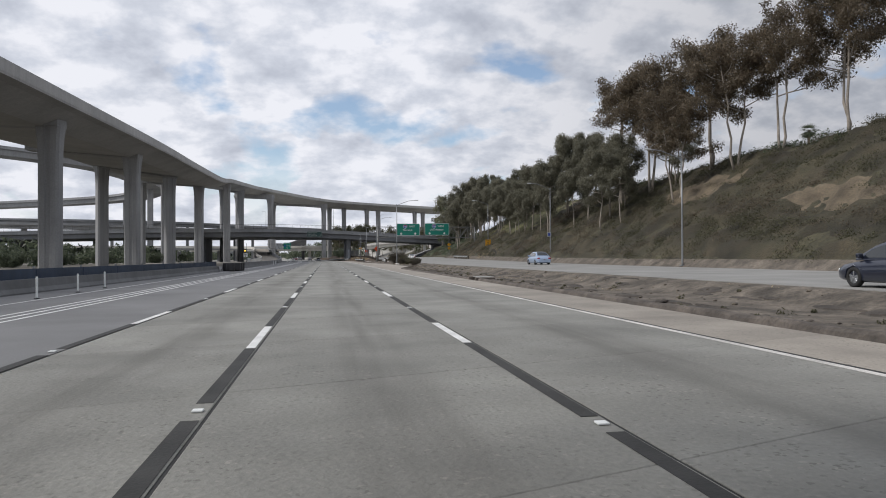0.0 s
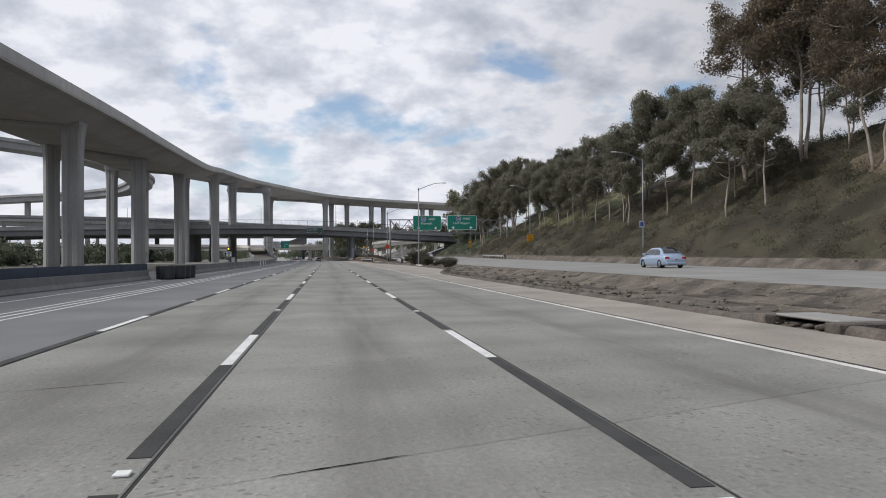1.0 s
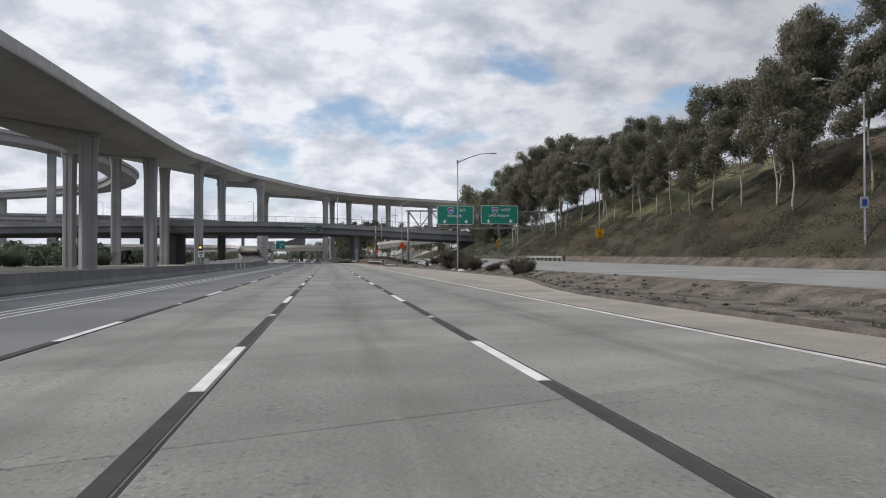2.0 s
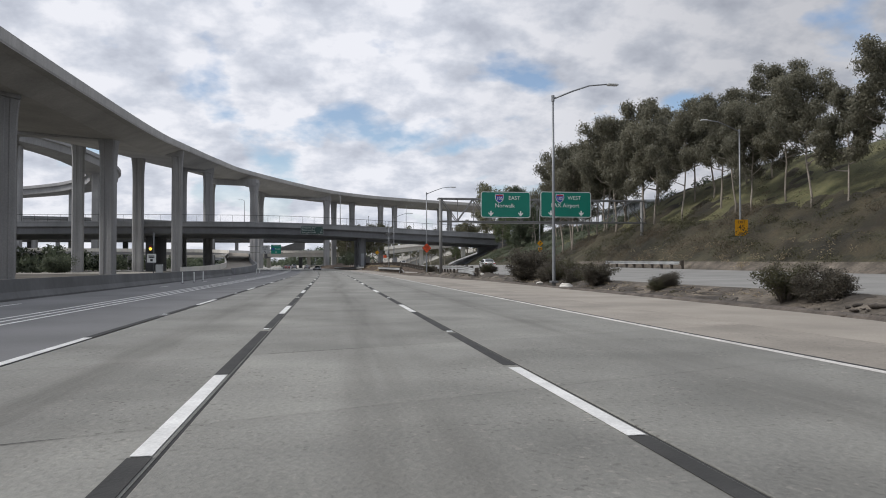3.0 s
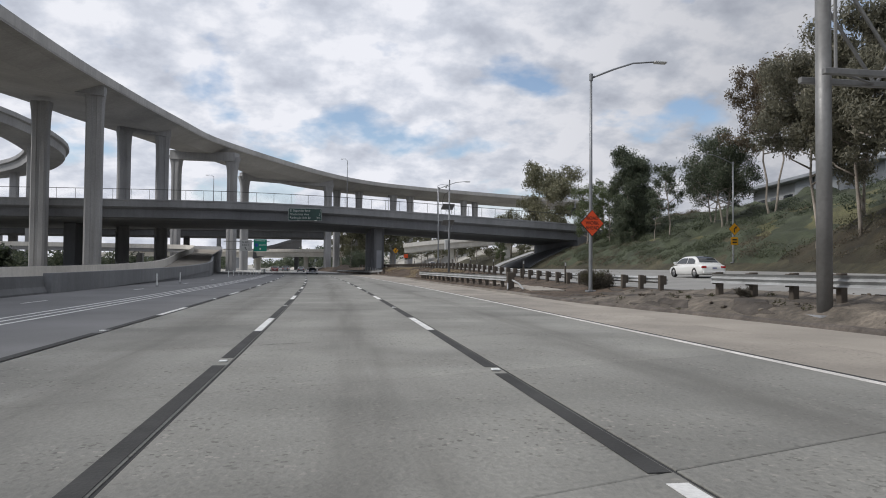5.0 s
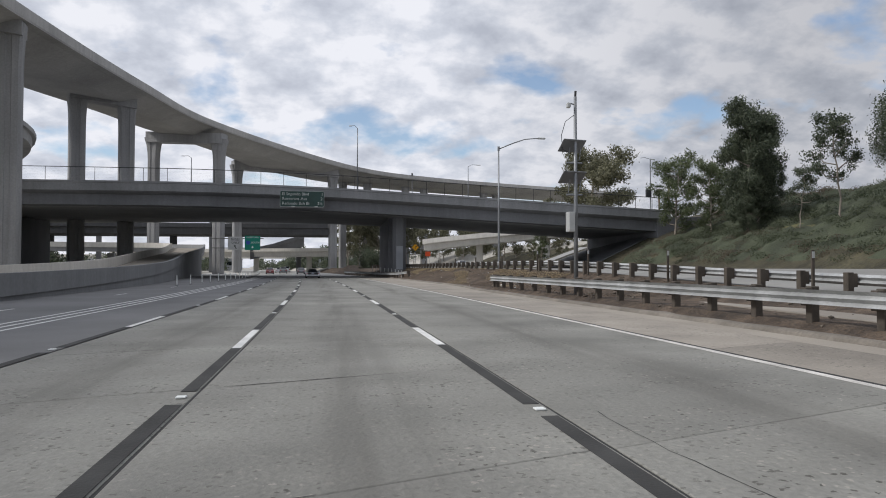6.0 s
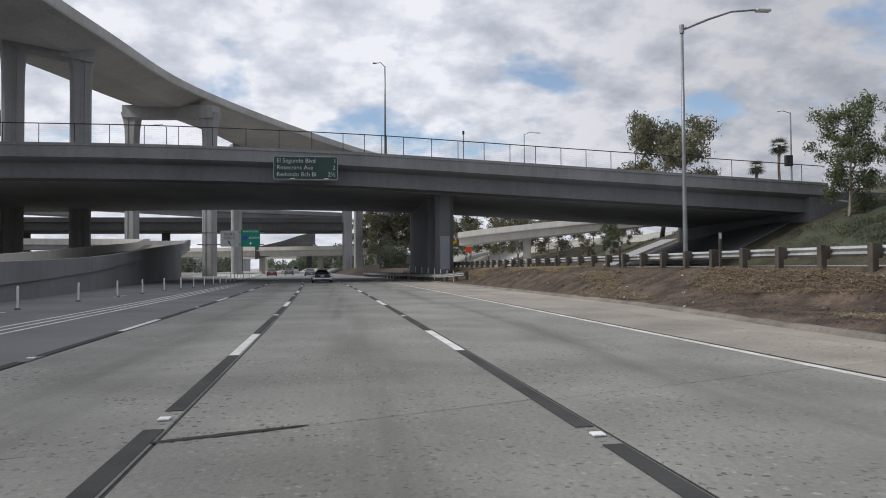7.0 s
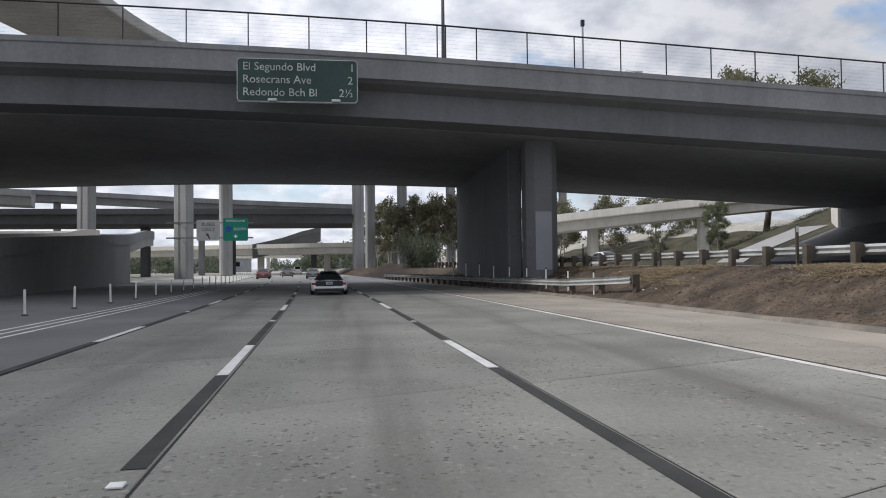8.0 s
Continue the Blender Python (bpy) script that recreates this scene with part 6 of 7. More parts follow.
# clusters: centre, half width, height
i = 0
rng = np.random.default_rng(12)
for u, y, hw, h in ((15.7, 112.5, 1.4, 1.2), (15.7, 129.2, 1.0, 1.25), (15.9, 142.9, 2.2, 2.0), (15.6, 156.0, 0.95, 0.95), (15.6, 191.8, 1.1, 1.1), (15.8, 137.2, 1.9, 1.15), (14.6, 163.0, 0.8, 0.7), (14.5, 176.8, 0.6, 0.6), (15.6, 122.5, 0.9, 0.7)):
    for k in range(5 if hw > 1.5 else (3 if hw > 0.85 else 1)):
        q = copy_thing(b1 if k % 3 == 2 else b0, Matrix())
        s = h * rng.uniform(0.5, 0.85)
        uu, yy = u + rng.uniform(-0.3, 0.3) * hw, y + rng.uniform(-0.7, 0.7) * hw
        q.matrix_basis = pose(uu + bend(yy), yy, ground_z(uu, yy) - 0.05, 0, 0, i * 53) @ Matrix.Diagonal((s * 1.05, s * 1.45, s * 1.0, 1))
        i += 1
bigbush = bush(pose(8.6, 352, 0.0) @ Matrix.Diagonal((0.84, 0.84, 1.25, 1)), 4.0, 66, M_LEAF_DARK, "large round dark bush beside the far lanes", 0.34, 330, False)
for i, (x, y, s) in enumerate(((-70, 200, 0.9), (-78, 214, 1.0), (-66, 226, 0.8), (-84, 238, 1.1), (-60, 150, 0.7), (-72, 165, 0.9), (-90, 180, 1.2), (-64, 118, 0.8), (-58, 260, 0.8), (-74, 262, 1.0), (-100, 210, 1.3), (-110, 250, 1.4))):
    q = copy_thing(bigbush, Matrix())
    q.matrix_basis = pose(x, y, -0.3, 0, 0, i * 61) @ Matrix.Scale(s, 4)
rockbm = bmesh.new()
bmesh.ops.create_icosphere(rockbm, subdivisions=2, radius=0.32)
for v in rockbm.verts:
    v.co *= 1 + 0.55 * noise.noise(v.co * 4.5 + Vector((3, 1, 7)))
    v.co.z *= 0.6
    v.co.x *= 1.3
rock = obj("rock", rockbm, M_PALE_SUNLIT)
rock.matrix_basis = pose(14.7, 131.8, ground_z(14.7, 131.8) + 0.1)
tagged(rock, "pale broken concrete lump lying on the dirt", "rock")
for i, (u, y, s) in enumerate(((14.9, 155.0, 0.5), (12.9, 231.5, 0.35), (15.0, 138.0, 0.55))):
    copy_thing(rock, pose(u + bend(y), y, ground_z(u, y) + 0.08, 10, 5, 70 * i)).scale = (s, s, s)

# litter along the slope
rng = np.random.default_rng(21)
V, F = [], []
for k in range(150):
    y = rng.uniform(225, 292)
    u = rng.uniform(shoulder_edge(y) + 0.4, 15.8)
    o = np.array([u + bend(y), y, ground_z(u, y) + 0.02])
    a, s = rng.uniform(0, 6.28), rng.uniform(0.015, 0.045)
    e1, e2 = np.array([math.cos(a), math.sin(a), 0.2]) * s, np.array([-math.sin(a), math.cos(a), 0.5]) * s * 0.6
    i0 = len(V)
    V += [o - e1 - e2, o + e1 - e2, o + e1 * 0.9 + e2, o - e1 + e2 * 0.8]
    F.append((i0, i0 + 1, i0 + 2, i0 + 3))
tagged(new("litter", cloud_mesh("litter", np.array(V), np.array(F), M_SIGNWHITE)), "scraps of pale litter scattered on the slope", "litter", kind="stuff")
# far tree belts
rng = np.random.default_rng(9)
cents, rads = [], []
for k in range(520):
    x = rng.uniform(-420, 260)
    y = rng.uniform(540, 640)
    if -62 < x < -30 and y < 700:
        y += 160
    h = rng.uniform(5, 15) if x > -20 else rng.uniform(3, 9)
    for q in range(3):
        cents.append((x + rng.normal() * 2, y + rng.normal() * 2, h * (0.25 + 0.3 * q)))
        rads.append(rng.uniform(2.0, 4.0))
for k in range(620):
    x, y = rng.uniform(-200, -64), rng.uniform(60, 420)
    h = rng.uniform(2, 7) + 3 * (x < -110)
    for q in range(2):
        cents.append((x, y, h * (0.2 + 0.5 * q)))
        rads.append(rng.uniform(1.6, 3.2))
v, f = leaf_cloud(cents, rads, [58] * len(cents), 0.75, rng, 0.85)
tagged(new("far_woods", cloud_mesh("far_woods", v, f, M_LEAF_DARK)), "distant belts of dark trees along the horizon", "trees", kind="stuff")
rng = np.random.default_rng(4)
for k in range(16):
    x, y = rng.uniform(-260, 120), rng.uniform(560, 700)
    if -70 < x < -25:
        continue
    b = thing("low_building", "pale flat roofed building in the distance", "building", pose(x, y, 0), group="distant buildings")
    w, d, h = rng.uniform(7, 16), rng.uniform(6, 12), rng.uniform(5, 12)
    part("wall", boxes((-w, w, -d, d, -0.5, h)), M_STUCCO, b)
    part("roof", boxes((-w - 0.4, w + 0.4, -d - 0.4, d + 0.4, h, h + 0.5)), M_METALROOF, b)
    for i in range(5):
        part("window", boxes((-w + 0.6 + i * w * 0.38, -w + 0.6 + i * w * 0.38 + w * 0.22, -d - 0.05, -d, h * 0.45, h * 0.8)), M_GLASSDARK, b)

# hilltop building
bld = thing("warehouse", "pale flat roofed building with a dark end wall", "building", pose(68.6, 260.0, 9.0, 0, 0, -8.8))
part("wall", boxes((0, 18, -14, 0, -1.5, 4.9)), M_STUCCO, bld)
part("dark_wall", boxes((-0.4, 18, -34, -14.03, -1.5, 4.95)), M_METALROOF, bld, "dark grey panelled wall")
part("roof", boxes((-1.6, 19, -35, 1, 4.96, 5.45), bevel=0.05), M_METALROOF, bld)
for k in range(3):
    part("window", boxes((-0.06, -0.01, -12.6 + 4.1 * k, -10.0 + 4.1 * k, 1.2, 3.4)), M_GLASSDARK, bld)
    part("panel_rib", boxes((-0.5, -0.42, -31 + 6 * k, -30.85 + 6 * k, -1.5, 4.9)), M_STEEL, bld)

# ---- cars ----
def car(m, paint, label, length=4.5, width=1.78, height=1.46, coupe=False, group="traffic"):
    """A car facing +y: lofted body, greenhouse with separate glass, wheels with rims, lights, plate."""
    t = thing("car", label, "car", m, group=group)
    L, hw = length / 2, width / 2
    belt = height * (0.63 if not coupe else 0.62)
    # stations from tail to nose: y, half width, sill height, top height
    st = [(-1.0, 0.80, 0.42, 0.66), (-0.985, 0.90, 0.30, 0.80), (-0.93, 0.97, 0.24, 0.955), (-0.80, 0.99, 0.20, 1.0), (-0.55, 1.0, 0.18, 1.02), (-0.2, 1.0, 0.17, 1.0), (0.15, 1.0, 0.17, 0.98),
          (0.42, 0.99, 0.17, 0.95), (0.62, 0.98, 0.18, 0.88), (0.82, 0.95, 0.20, 0.80), (0.93, 0.87, 0.24, 0.70), (0.985, 0.76, 0.30, 0.60), (1.0, 0.66, 0.36, 0.52)]
    bm = bmesh.new()
    rings = []
    for y, w, z0, zt in st:
        top, x = belt * zt, hw * w
        sec = [(0, z0), (x * 0.86, z0), (x * 0.97, z0 + 0.06), (x, z0 + (top - z0) * 0.45), (x * 0.985, z0 + (top - z0) * 0.72), (x * 0.93, top - 0.03), (x * 0.80, top), (0, top + 0.03)]
        ring = sec + [(-a, b) for a, b in sec[-2:0:-1]]
        rings.append([bm.verts.new((a, y * L, b)) for a, b in ring])
    nn = len(rings[0])
    for r0, r1 in zip(rings, rings[1:]):
        for k in range(nn):
            bm.faces.new((r0[k], r0[(k + 1) % nn], r1[(k + 1) % nn], r1[k]))
    bm.faces.new(rings[0][::-1])
    bm.faces.new(rings[-1])
    bmesh.ops.recalc_face_normals(bm, faces=bm.faces)
    part("body", bm, paint, t, smooth=True)
    # greenhouse
    zb, zr = belt * 0.985, height
    yb0, yr0, yr1, yb1 = (-0.78, -0.30, 0.08, 0.58) if not coupe else (-0.74, -0.22, 0.06, 0.46)
    wb, wr = hw * (0.80 if coupe else 0.93), hw * (0.50 if coupe else 0.70)
    B = lambda s, y: Vector((s * wb, y * L, zb))
    R = lambda s, y: Vector((s * wr, y * L, zr - 0.05))

    def pane(pts, out, d=0.02):
        b2 = bmesh.new()
        pts = [Vector(p) for p in pts]
        nrm = (pts[1] - pts[0]).cross(pts[2] - pts[0]).normalized()
        if nrm.dot(Vector(out)) < 0:
            nrm = -nrm
        va = [b2.verts.new(p + nrm * d) for p in pts]
        vb = [b2.verts.new(p - nrm * 0.02) for p in pts]
        b2.faces.new(va)
        b2.faces.new(vb[::-1])
        for k in range(len(pts)):
            j = (k + 1) % len(pts)
            b2.faces.new((va[k], vb[k], vb[j], va[j]))
        bmesh.ops.recalc_face_normals(b2, faces=b2.faces)
        return b2

    bm = bmesh.new()
    lo = [B(-1, yb0), B(1, yb0), B(1, yb1), B(-1, yb1)]
    hi = [R(-1, yr0), R(1, yr0), R(1, yr1), R(-1, yr1)]
    vl, vh = [bm.verts.new(p) for p in lo], [bm.verts.new(p) for p in hi]
    for k in range(4):
        j = (k + 1) % 4
        bm.faces.new((vl[k], vl[j], vh[j], vh[k]))
    crown = [bm.verts.new(p + Vector((0, (0.12 if p.y < 0 else -0.12), 0.05)) - Vector((0.1 * (1 if p.x > 0 else -1), 0, 0))) for p in hi]
    for k in range(4):
        j = (k + 1) % 4
        bm.faces.new((vh[k], vh[j], crown[j], crown[k]))
    bm.faces.new(crown)
    bmesh.ops.recalc_face_normals(bm, faces=bm.faces)
    bmesh.ops.bevel(bm, geom=[e for e in bm.edges if len(e.link_faces) == 2], offset=0.055, segments=2, affect="EDGES", profile=0.6)
    if coupe:
        part("cabin", bm, M_SIGNBLACK, t)
    else:
        bm.free()

    def roof(y):
        """Roof line of the arched cabin, from the deck lid over the roof to the bonnet."""
        q = (y - yb0) / (yr0 - yb0) if y < yr0 else ((yb1 - y) / (yb1 - yr1) if y > yr1 else 1.0)
        return zb + (zr - 0.03 - zb) * math.sin(max(0.0, min(1.0, q)) * math.pi / 2) ** 0.85

    def flank(z):
        return wb + (wr - wb) * (z - zb) / (zr - zb)

    def skin(rows):
        b3 = bmesh.new()
        vs3 = [[b3.verts.new(p) for p in row] for row in rows]
        for r0_, r1_ in zip(vs3, vs3[1:]):
            for k_ in range(len(r0_) - 1):
                b3.faces.new((r0_[k_], r0_[k_ + 1], r1_[k_ + 1], r1_[k_]))
        bmesh.ops.recalc_face_normals(b3, faces=b3.faces)
        return b3

    if not coupe:
        rows = []
        for k in range(25):
            y = yb0 + (yb1 - yb0) * k / 24
            z = roof(y)
            w_, c_ = flank(z), 0.05 * (z - zb) / (zr - zb)
            half = [(wb, zb - 0.05), (wb, zb), (w_ + 0.012, max(zb, z - 0.05)), (w_ - 0.05, z), (w_ * 0.6, z + c_ * 0.7), (0, z + c_)]
            rows.append([(x_, y * L, z_) for x_, z_ in half] + [(-x_, y * L, z_) for x_, z_ in half[-2::-1]])
        part("cabin", skin(rows), paint, t, smooth=True)
        for nm, ya, yc in (("rear_window", yb0 + 0.05, yr0 - 0.03), ("windshield", yr1 + 0.03, yb1 - 0.05)):
            rows = []
            for k in range(9):
                y = ya + (yc - ya) * k / 8
                z = roof(y)
                w_, c_ = flank(z) - 0.12, 0.05 * (z - zb) / (zr - zb)
                rows.append([(w_ * e_, y * L, z + c_ * (1 - 0.5 * e_ * e_) + 0.014) for e_ in (-1, -0.6, 0, 0.6, 1)])
            part(nm, skin(rows), M_GLASSDARK, t)
        for s_ in (-1, 1):
            for ya, yc in ((yb0 + 0.20, -0.16), (-0.12, yb1 - 0.16)):
                rows = []
                for k in range(9):
                    y = ya + (yc - ya) * k / 8
                    z0_, z1_ = zb + 0.035, max(zb + 0.05, roof(y) - 0.10)
                    rows.append([(s_ * (flank(z_) + 0.016), y * L, z_) for z_ in (z0_, z1_)])
                part("side_window", skin(rows), M_GLASSDARK, t)

    def mixp(a, b, q):
        return a * (1 - q) + b * q

    def inset(a, b, c, d, e=0.08, f=0.1):
        return [mixp(mixp(a, b, e), mixp(d, c, e), f), mixp(mixp(b, a, e), mixp(c, d, e), f), mixp(mixp(c, d, e), mixp(b, a, e), f), mixp(mixp(d, c, e), mixp(a, b, e), f)]

    if coupe:
        part("rear_window", pane(inset(lo[0], lo[1], hi[1], hi[0]), (0, -1, 0.3)), M_GLASSDARK, t)
        part("windshield", pane(inset(lo[3], lo[2], hi[2], hi[3]), (0, 1, 0.3)), M_GLASSDARK, t)
    for s, (a, b, c, d) in ((1, (lo[1], lo[2], hi[2], hi[1])), (-1, (lo[0], lo[3], hi[3], hi[0]))):
        if coupe:
            bm_mid, hm_mid = mixp(a, b, 0.5), mixp(d, c, 0.5)
            part("side_window", pane(inset(a, bm_mid, hm_mid, d, 0.10, 0.12), (s, 0, 0.2), 0.012), M_GLASSDARK, t)
            part("side_window", pane(inset(bm_mid, b, c, hm_mid, 0.08, 0.12), (s, 0, 0.2), 0.012), M_GLASSDARK, t)
        part("mirror", boxes((s * (hw + 0.02) - 0.1, s * (hw + 0.02) + 0.1, yb1 * L - 0.32, yb1 * L - 0.18, zb + 0.02, zb + 0.17), bevel=0.03), paint, t)
        part("tail_light", boxes((s * hw * 0.74 - hw * 0.2, s * hw * 0.74 + hw * 0.16, -L * 1.0 + 0.0, -L * 0.955, belt * 0.70, belt * 0.86), bevel=0.02), M_TAIL, t, "red tail light")
        part("headlight", boxes((s * hw * 0.66 - hw * 0.16, s * hw * 0.66 + hw * 0.16, L * 0.90, L * 0.965, belt * 0.52, belt * 0.64), bevel=0.02), M_SIGNWHITE, t, "clear headlight")
    part("rear_bumper", boxes((-hw * 0.86, hw * 0.86, -L - 0.05, -L + 0.2, 0.26, 0.46), bevel=0.05), paint, t)
    if coupe:
        part("tail_panel", boxes((-hw * 0.74, hw * 0.74, -L - 0.035, -L + 0.12, belt * 0.62, belt * 0.97), bevel=0.03), M_SIGNBLACK, t, "black tail panel")
        part("engine_cover", boxes((-hw * 0.6, hw * 0.6, -L * 0.9, -L * 0.55, belt * 0.98, belt * 1.035), bevel=0.02), M_SIGNBLACK, t, "black engine cover")
    if coupe:
        part("diffuser", boxes((-hw * 0.8, hw * 0.8, -L - 0.075, -L + 0.1, 0.2, 0.36), bevel=0.03), M_PLASTIC, t, "black rear diffuser")
        part("roof_panel", boxes((-hw * 0.45, hw * 0.45, -0.3 * L, 0.05 * L, height - 0.02, height + 0.012), bevel=0.01), M_GLASSDARK, t)
    part("front_bumper", boxes((-hw * 0.7, hw * 0.7, L - 0.18, L + 0.03, 0.24, 0.40), bevel=0.05), M_PLASTIC, t)
    pl = part("number_plate", boxes((-0.17, 0.17, -L - 0.07, -L - 0.05, 0.56, 0.70), bevel=0.005), M_PLATE, t)
    part("plate_bar", boxes((-0.13, 0.13, -L - 0.076, -L - 0.07, 0.60, 0.66)), M_PLATEBAR, pl)
    for s in (-1, 1):
        for yy in (-0.60, 0.60):
            wr_ = 0.32
            bmw = bmesh.new()
            prof = [(0.20, -0.09), (0.29, -0.10), (wr_, -0.07), (wr_, 0.07), (0.29, 0.10), (0.20, 0.09)]
            rg = [[bmw.verts.new((b_, a_ * math.cos(q), a_ * math.sin(q))) for q in (2 * math.pi * k / 22 for k in range(22))] for a_, b_ in prof]
            for r0, r1 in zip(rg, rg[1:] + rg[:1]):
                for k in range(22):
                    bmw.faces.new((r0[k], r0[(k + 1) % 22], r1[(k + 1) % 22], r1[k]))
            bmesh.ops.recalc_face_normals(bmw, faces=bmw.faces)
            w = new("wheel")
            w.parent = t
            w.matrix_basis = pose(s * (hw - 0.085), yy * L, wr_)
            part("tyre", bmw, M_TYRE, w, smooth=True)
            br = bmesh.new()
            bmesh.ops.create_cone(br, cap_ends=True, segments=22, radius1=0.2, radius2=0.2, depth=0.11, matrix=pose(0, 0, 0, 0, 90, 0))
            for k in range(5):
                a = 2 * math.pi * k / 5
                box(br, -0.075, 0.075, -0.025, 0.025, 0.03, 0.2, 0.0, Matrix.Rotation(a, 4, "X"))
            part("rim", br, M_RIM, w)
            ar = tube([(s * hw * 0.955, yy * L - 0.40, 0.30), (s * hw * 0.965, yy * L - 0.30, 0.58), (s * hw * 0.97, yy * L, 0.70), (s * hw * 0.965, yy * L + 0.30, 0.58), (s * hw * 0.955, yy * L + 0.40, 0.30)], [0.03, 0.035, 0.035, 0.035, 0.03], 6)
            part("wheel_arch", ar, paint, t)
    return t


def paint(name, c, metal=0.35):
    return glossy(name, c, 0.32, metal, 0.8)


P_BLUE, P_WHITE, P_NAVY = paint("paint_ice_blue", (0.36, 0.45, 0.60)), paint("paint_white", (0.72, 0.72, 0.70), 0.0), paint("paint_navy", (0.02, 0.025, 0.045))
P_SILVER, P_GREY, P_RED, P_COUPE = paint("paint_silver", (0.42, 0.43, 0.45)), paint("paint_grey", (0.14, 0.145, 0.15)), paint("paint_maroon", (0.16, 0.05, 0.05)), paint("paint_pearl", (0.70, 0.73, 0.76), 0.0)


def on_lane(u, y, z=0.0):
    return pose(u + bend(y), y, z, 0, 0, math.degrees(heading(y)))


car(on_lane(1.85, 289.5), P_COUPE, "low silver and black sports coupe driving in its lane", 4.6, 1.94, 1.24, True)
car(on_lane(2.0, 352), P_GREY, "dark grey sedan on the freeway", 4.7)
car(on_lane(-1.5, 372), P_GREY, "dark grey compact suv on the freeway", 4.5, 1.84, 1.66)
car(on_lane(-4.9, 352), P_RED, "dark maroon sedan in the outer lane", 4.6)
car(on_lane(-5.0, 366), P_GREY, "dark sedan further up the outer lane", 4.6)
car(on_lane(-1.7, 402), P_SILVER, "silver sedan far ahead on the freeway", 4.6)
car(on_lane(2.0, 425), P_WHITE, "white van shaped car far ahead", 4.8, 1.9, 1.9)
car(pose(26.6, 80.5, ramp_at(26.6, 80.5)), P_BLUE, "pale ice blue four door sedan on the exit ramp", 4.6, 1.78, 1.54)
car(pose(30.6 + bend(319), 319, ramp_at(30.6, 319), 0, 0, 4), P_WHITE, "white sedan on the exit ramp beyond the overpass", 4.6)
car(pose(25.6, 200.2, ramp_at(25.6, 200.2)), P_WHITE, "white four door sedan on the exit ramp behind the guard rail", 4.6, 1.78, 1.4)
car(pose(18.7, 17.2, ramp_at(18.7, 17.2)), P_NAVY, "dark navy sedan on the exit ramp", 4.7)


# ---- concrete slabs of the road ----
def slab_mat(name, base, tint, oil):
    """Worn slab concrete: exposed aggregate, drip stains down the lane's middle, paler wheel tracks."""
    m = mat(name, base, 0.85, vary=0.26, scale=0.45, fine=17, bump=0.8, tint=tint, piece=0.10)
    n, l = m.node_tree.nodes, m.node_tree.links
    p = n["Principled BSDF"]
    src = p.inputs["Base Color"].links[0].from_socket
    tcn = n.new("ShaderNodeTexCoord")
    sp_ = n.new("ShaderNodeSeparateXYZ")
    l.new(tcn.outputs["Object"], sp_.inputs[0])
    ab = n.new("ShaderNodeMath")
    ab.operation = "ABSOLUTE"
    l.new(sp_.outputs[0], ab.inputs[0])
    mr = n.new("ShaderNodeMapRange")
    mr.interpolation_type = "SMOOTHSTEP"
    for k, v in (("From Min", 0.0), ("From Max", 0.95), ("To Min", 1.0), ("To Max", 0.0)):
        mr.inputs[k].default_value = v
    l.new(ab.outputs[0], mr.inputs[0])
    geo = n.new("ShaderNodeNewGeometry")
    mp = n.new("ShaderNodeMapping")
    mp.inputs["Scale"].default_value = (2.2, 0.13, 1.0)
    l.new(geo.outputs["Position"], mp.inputs[0])
    nz = n.new("ShaderNodeTexNoise")
    nz.inputs["Scale"].default_value, nz.inputs["Detail"].default_value = 1.0, 7.0
    l.new(mp.outputs[0], nz.inputs["Vector"])
    nr = n.new("ShaderNodeMapRange")
    for k, v in (("From Min", 0.36), ("From Max", 0.68), ("To Min", 0.15), ("To Max", 1.0)):
        nr.inputs[k].default_value = v
    l.new(nz.outputs[0], nr.inputs[0])
    mu = n.new("ShaderNodeMath")
    mu.operation = "MULTIPLY"
    l.new(mr.outputs[0], mu.inputs[0])
    l.new(nr.outputs[0], mu.inputs[1])
    m2 = n.new("ShaderNodeMath")
    m2.operation = "MULTIPLY"
    m2.inputs[1].default_value = oil
    l.new(mu.outputs[0], m2.inputs[0])
    # pits and pebbles: dark hollows and pale stones in worn patches
    vo = n.new("ShaderNodeTexVoronoi")
    vo.inputs["Scale"].default_value = 16.0
    wob = n.new("ShaderNodeTexNoise")
    wob.inputs["Scale"].default_value, wob.inputs["Detail"].default_value = 22.0, 4.0
    l.new(geo.outputs["Position"], wob.inputs["Vector"])
    shift = n.new("ShaderNodeVectorMath")
    shift.operation = "MULTIPLY_ADD"
    shift.inputs[1].default_value = (0.10, 0.10, 0.0)
    l.new(wob.outputs["Color"], shift.inputs[0])
    l.new(geo.outputs["Position"], shift.inputs[2])
    l.new(shift.outputs[0], vo.inputs["Vector"])
    ch = n.new("ShaderNodeSeparateColor")
    l.new(vo.outputs["Color"], ch.inputs[0])
    pk = n.new("ShaderNodeTexNoise")
    pk.inputs["Scale"].default_value, pk.inputs["Detail"].default_value = 0.7, 3.0
    l.new(geo.outputs["Position"], pk.inputs["Vector"])

    def ranged(src, f0, f1, t0, t1):
        r_ = n.new("ShaderNodeMapRange")
        for k, v in (("From Min", f0), ("From Max", f1), ("To Min", t0), ("To Max", t1)):
            r_.inputs[k].default_value = v
        l.new(src, r_.inputs[0])
        return r_.outputs[0]

    def maths(op, a_, b_):
        q = n.new("ShaderNodeMath")
        q.operation = op
        for i_, v in enumerate((a_, b_)):
            if isinstance(v, float):
                q.inputs[i_].default_value = v
            else:
                l.new(v, q.inputs[i_])
        return q.outputs[0]

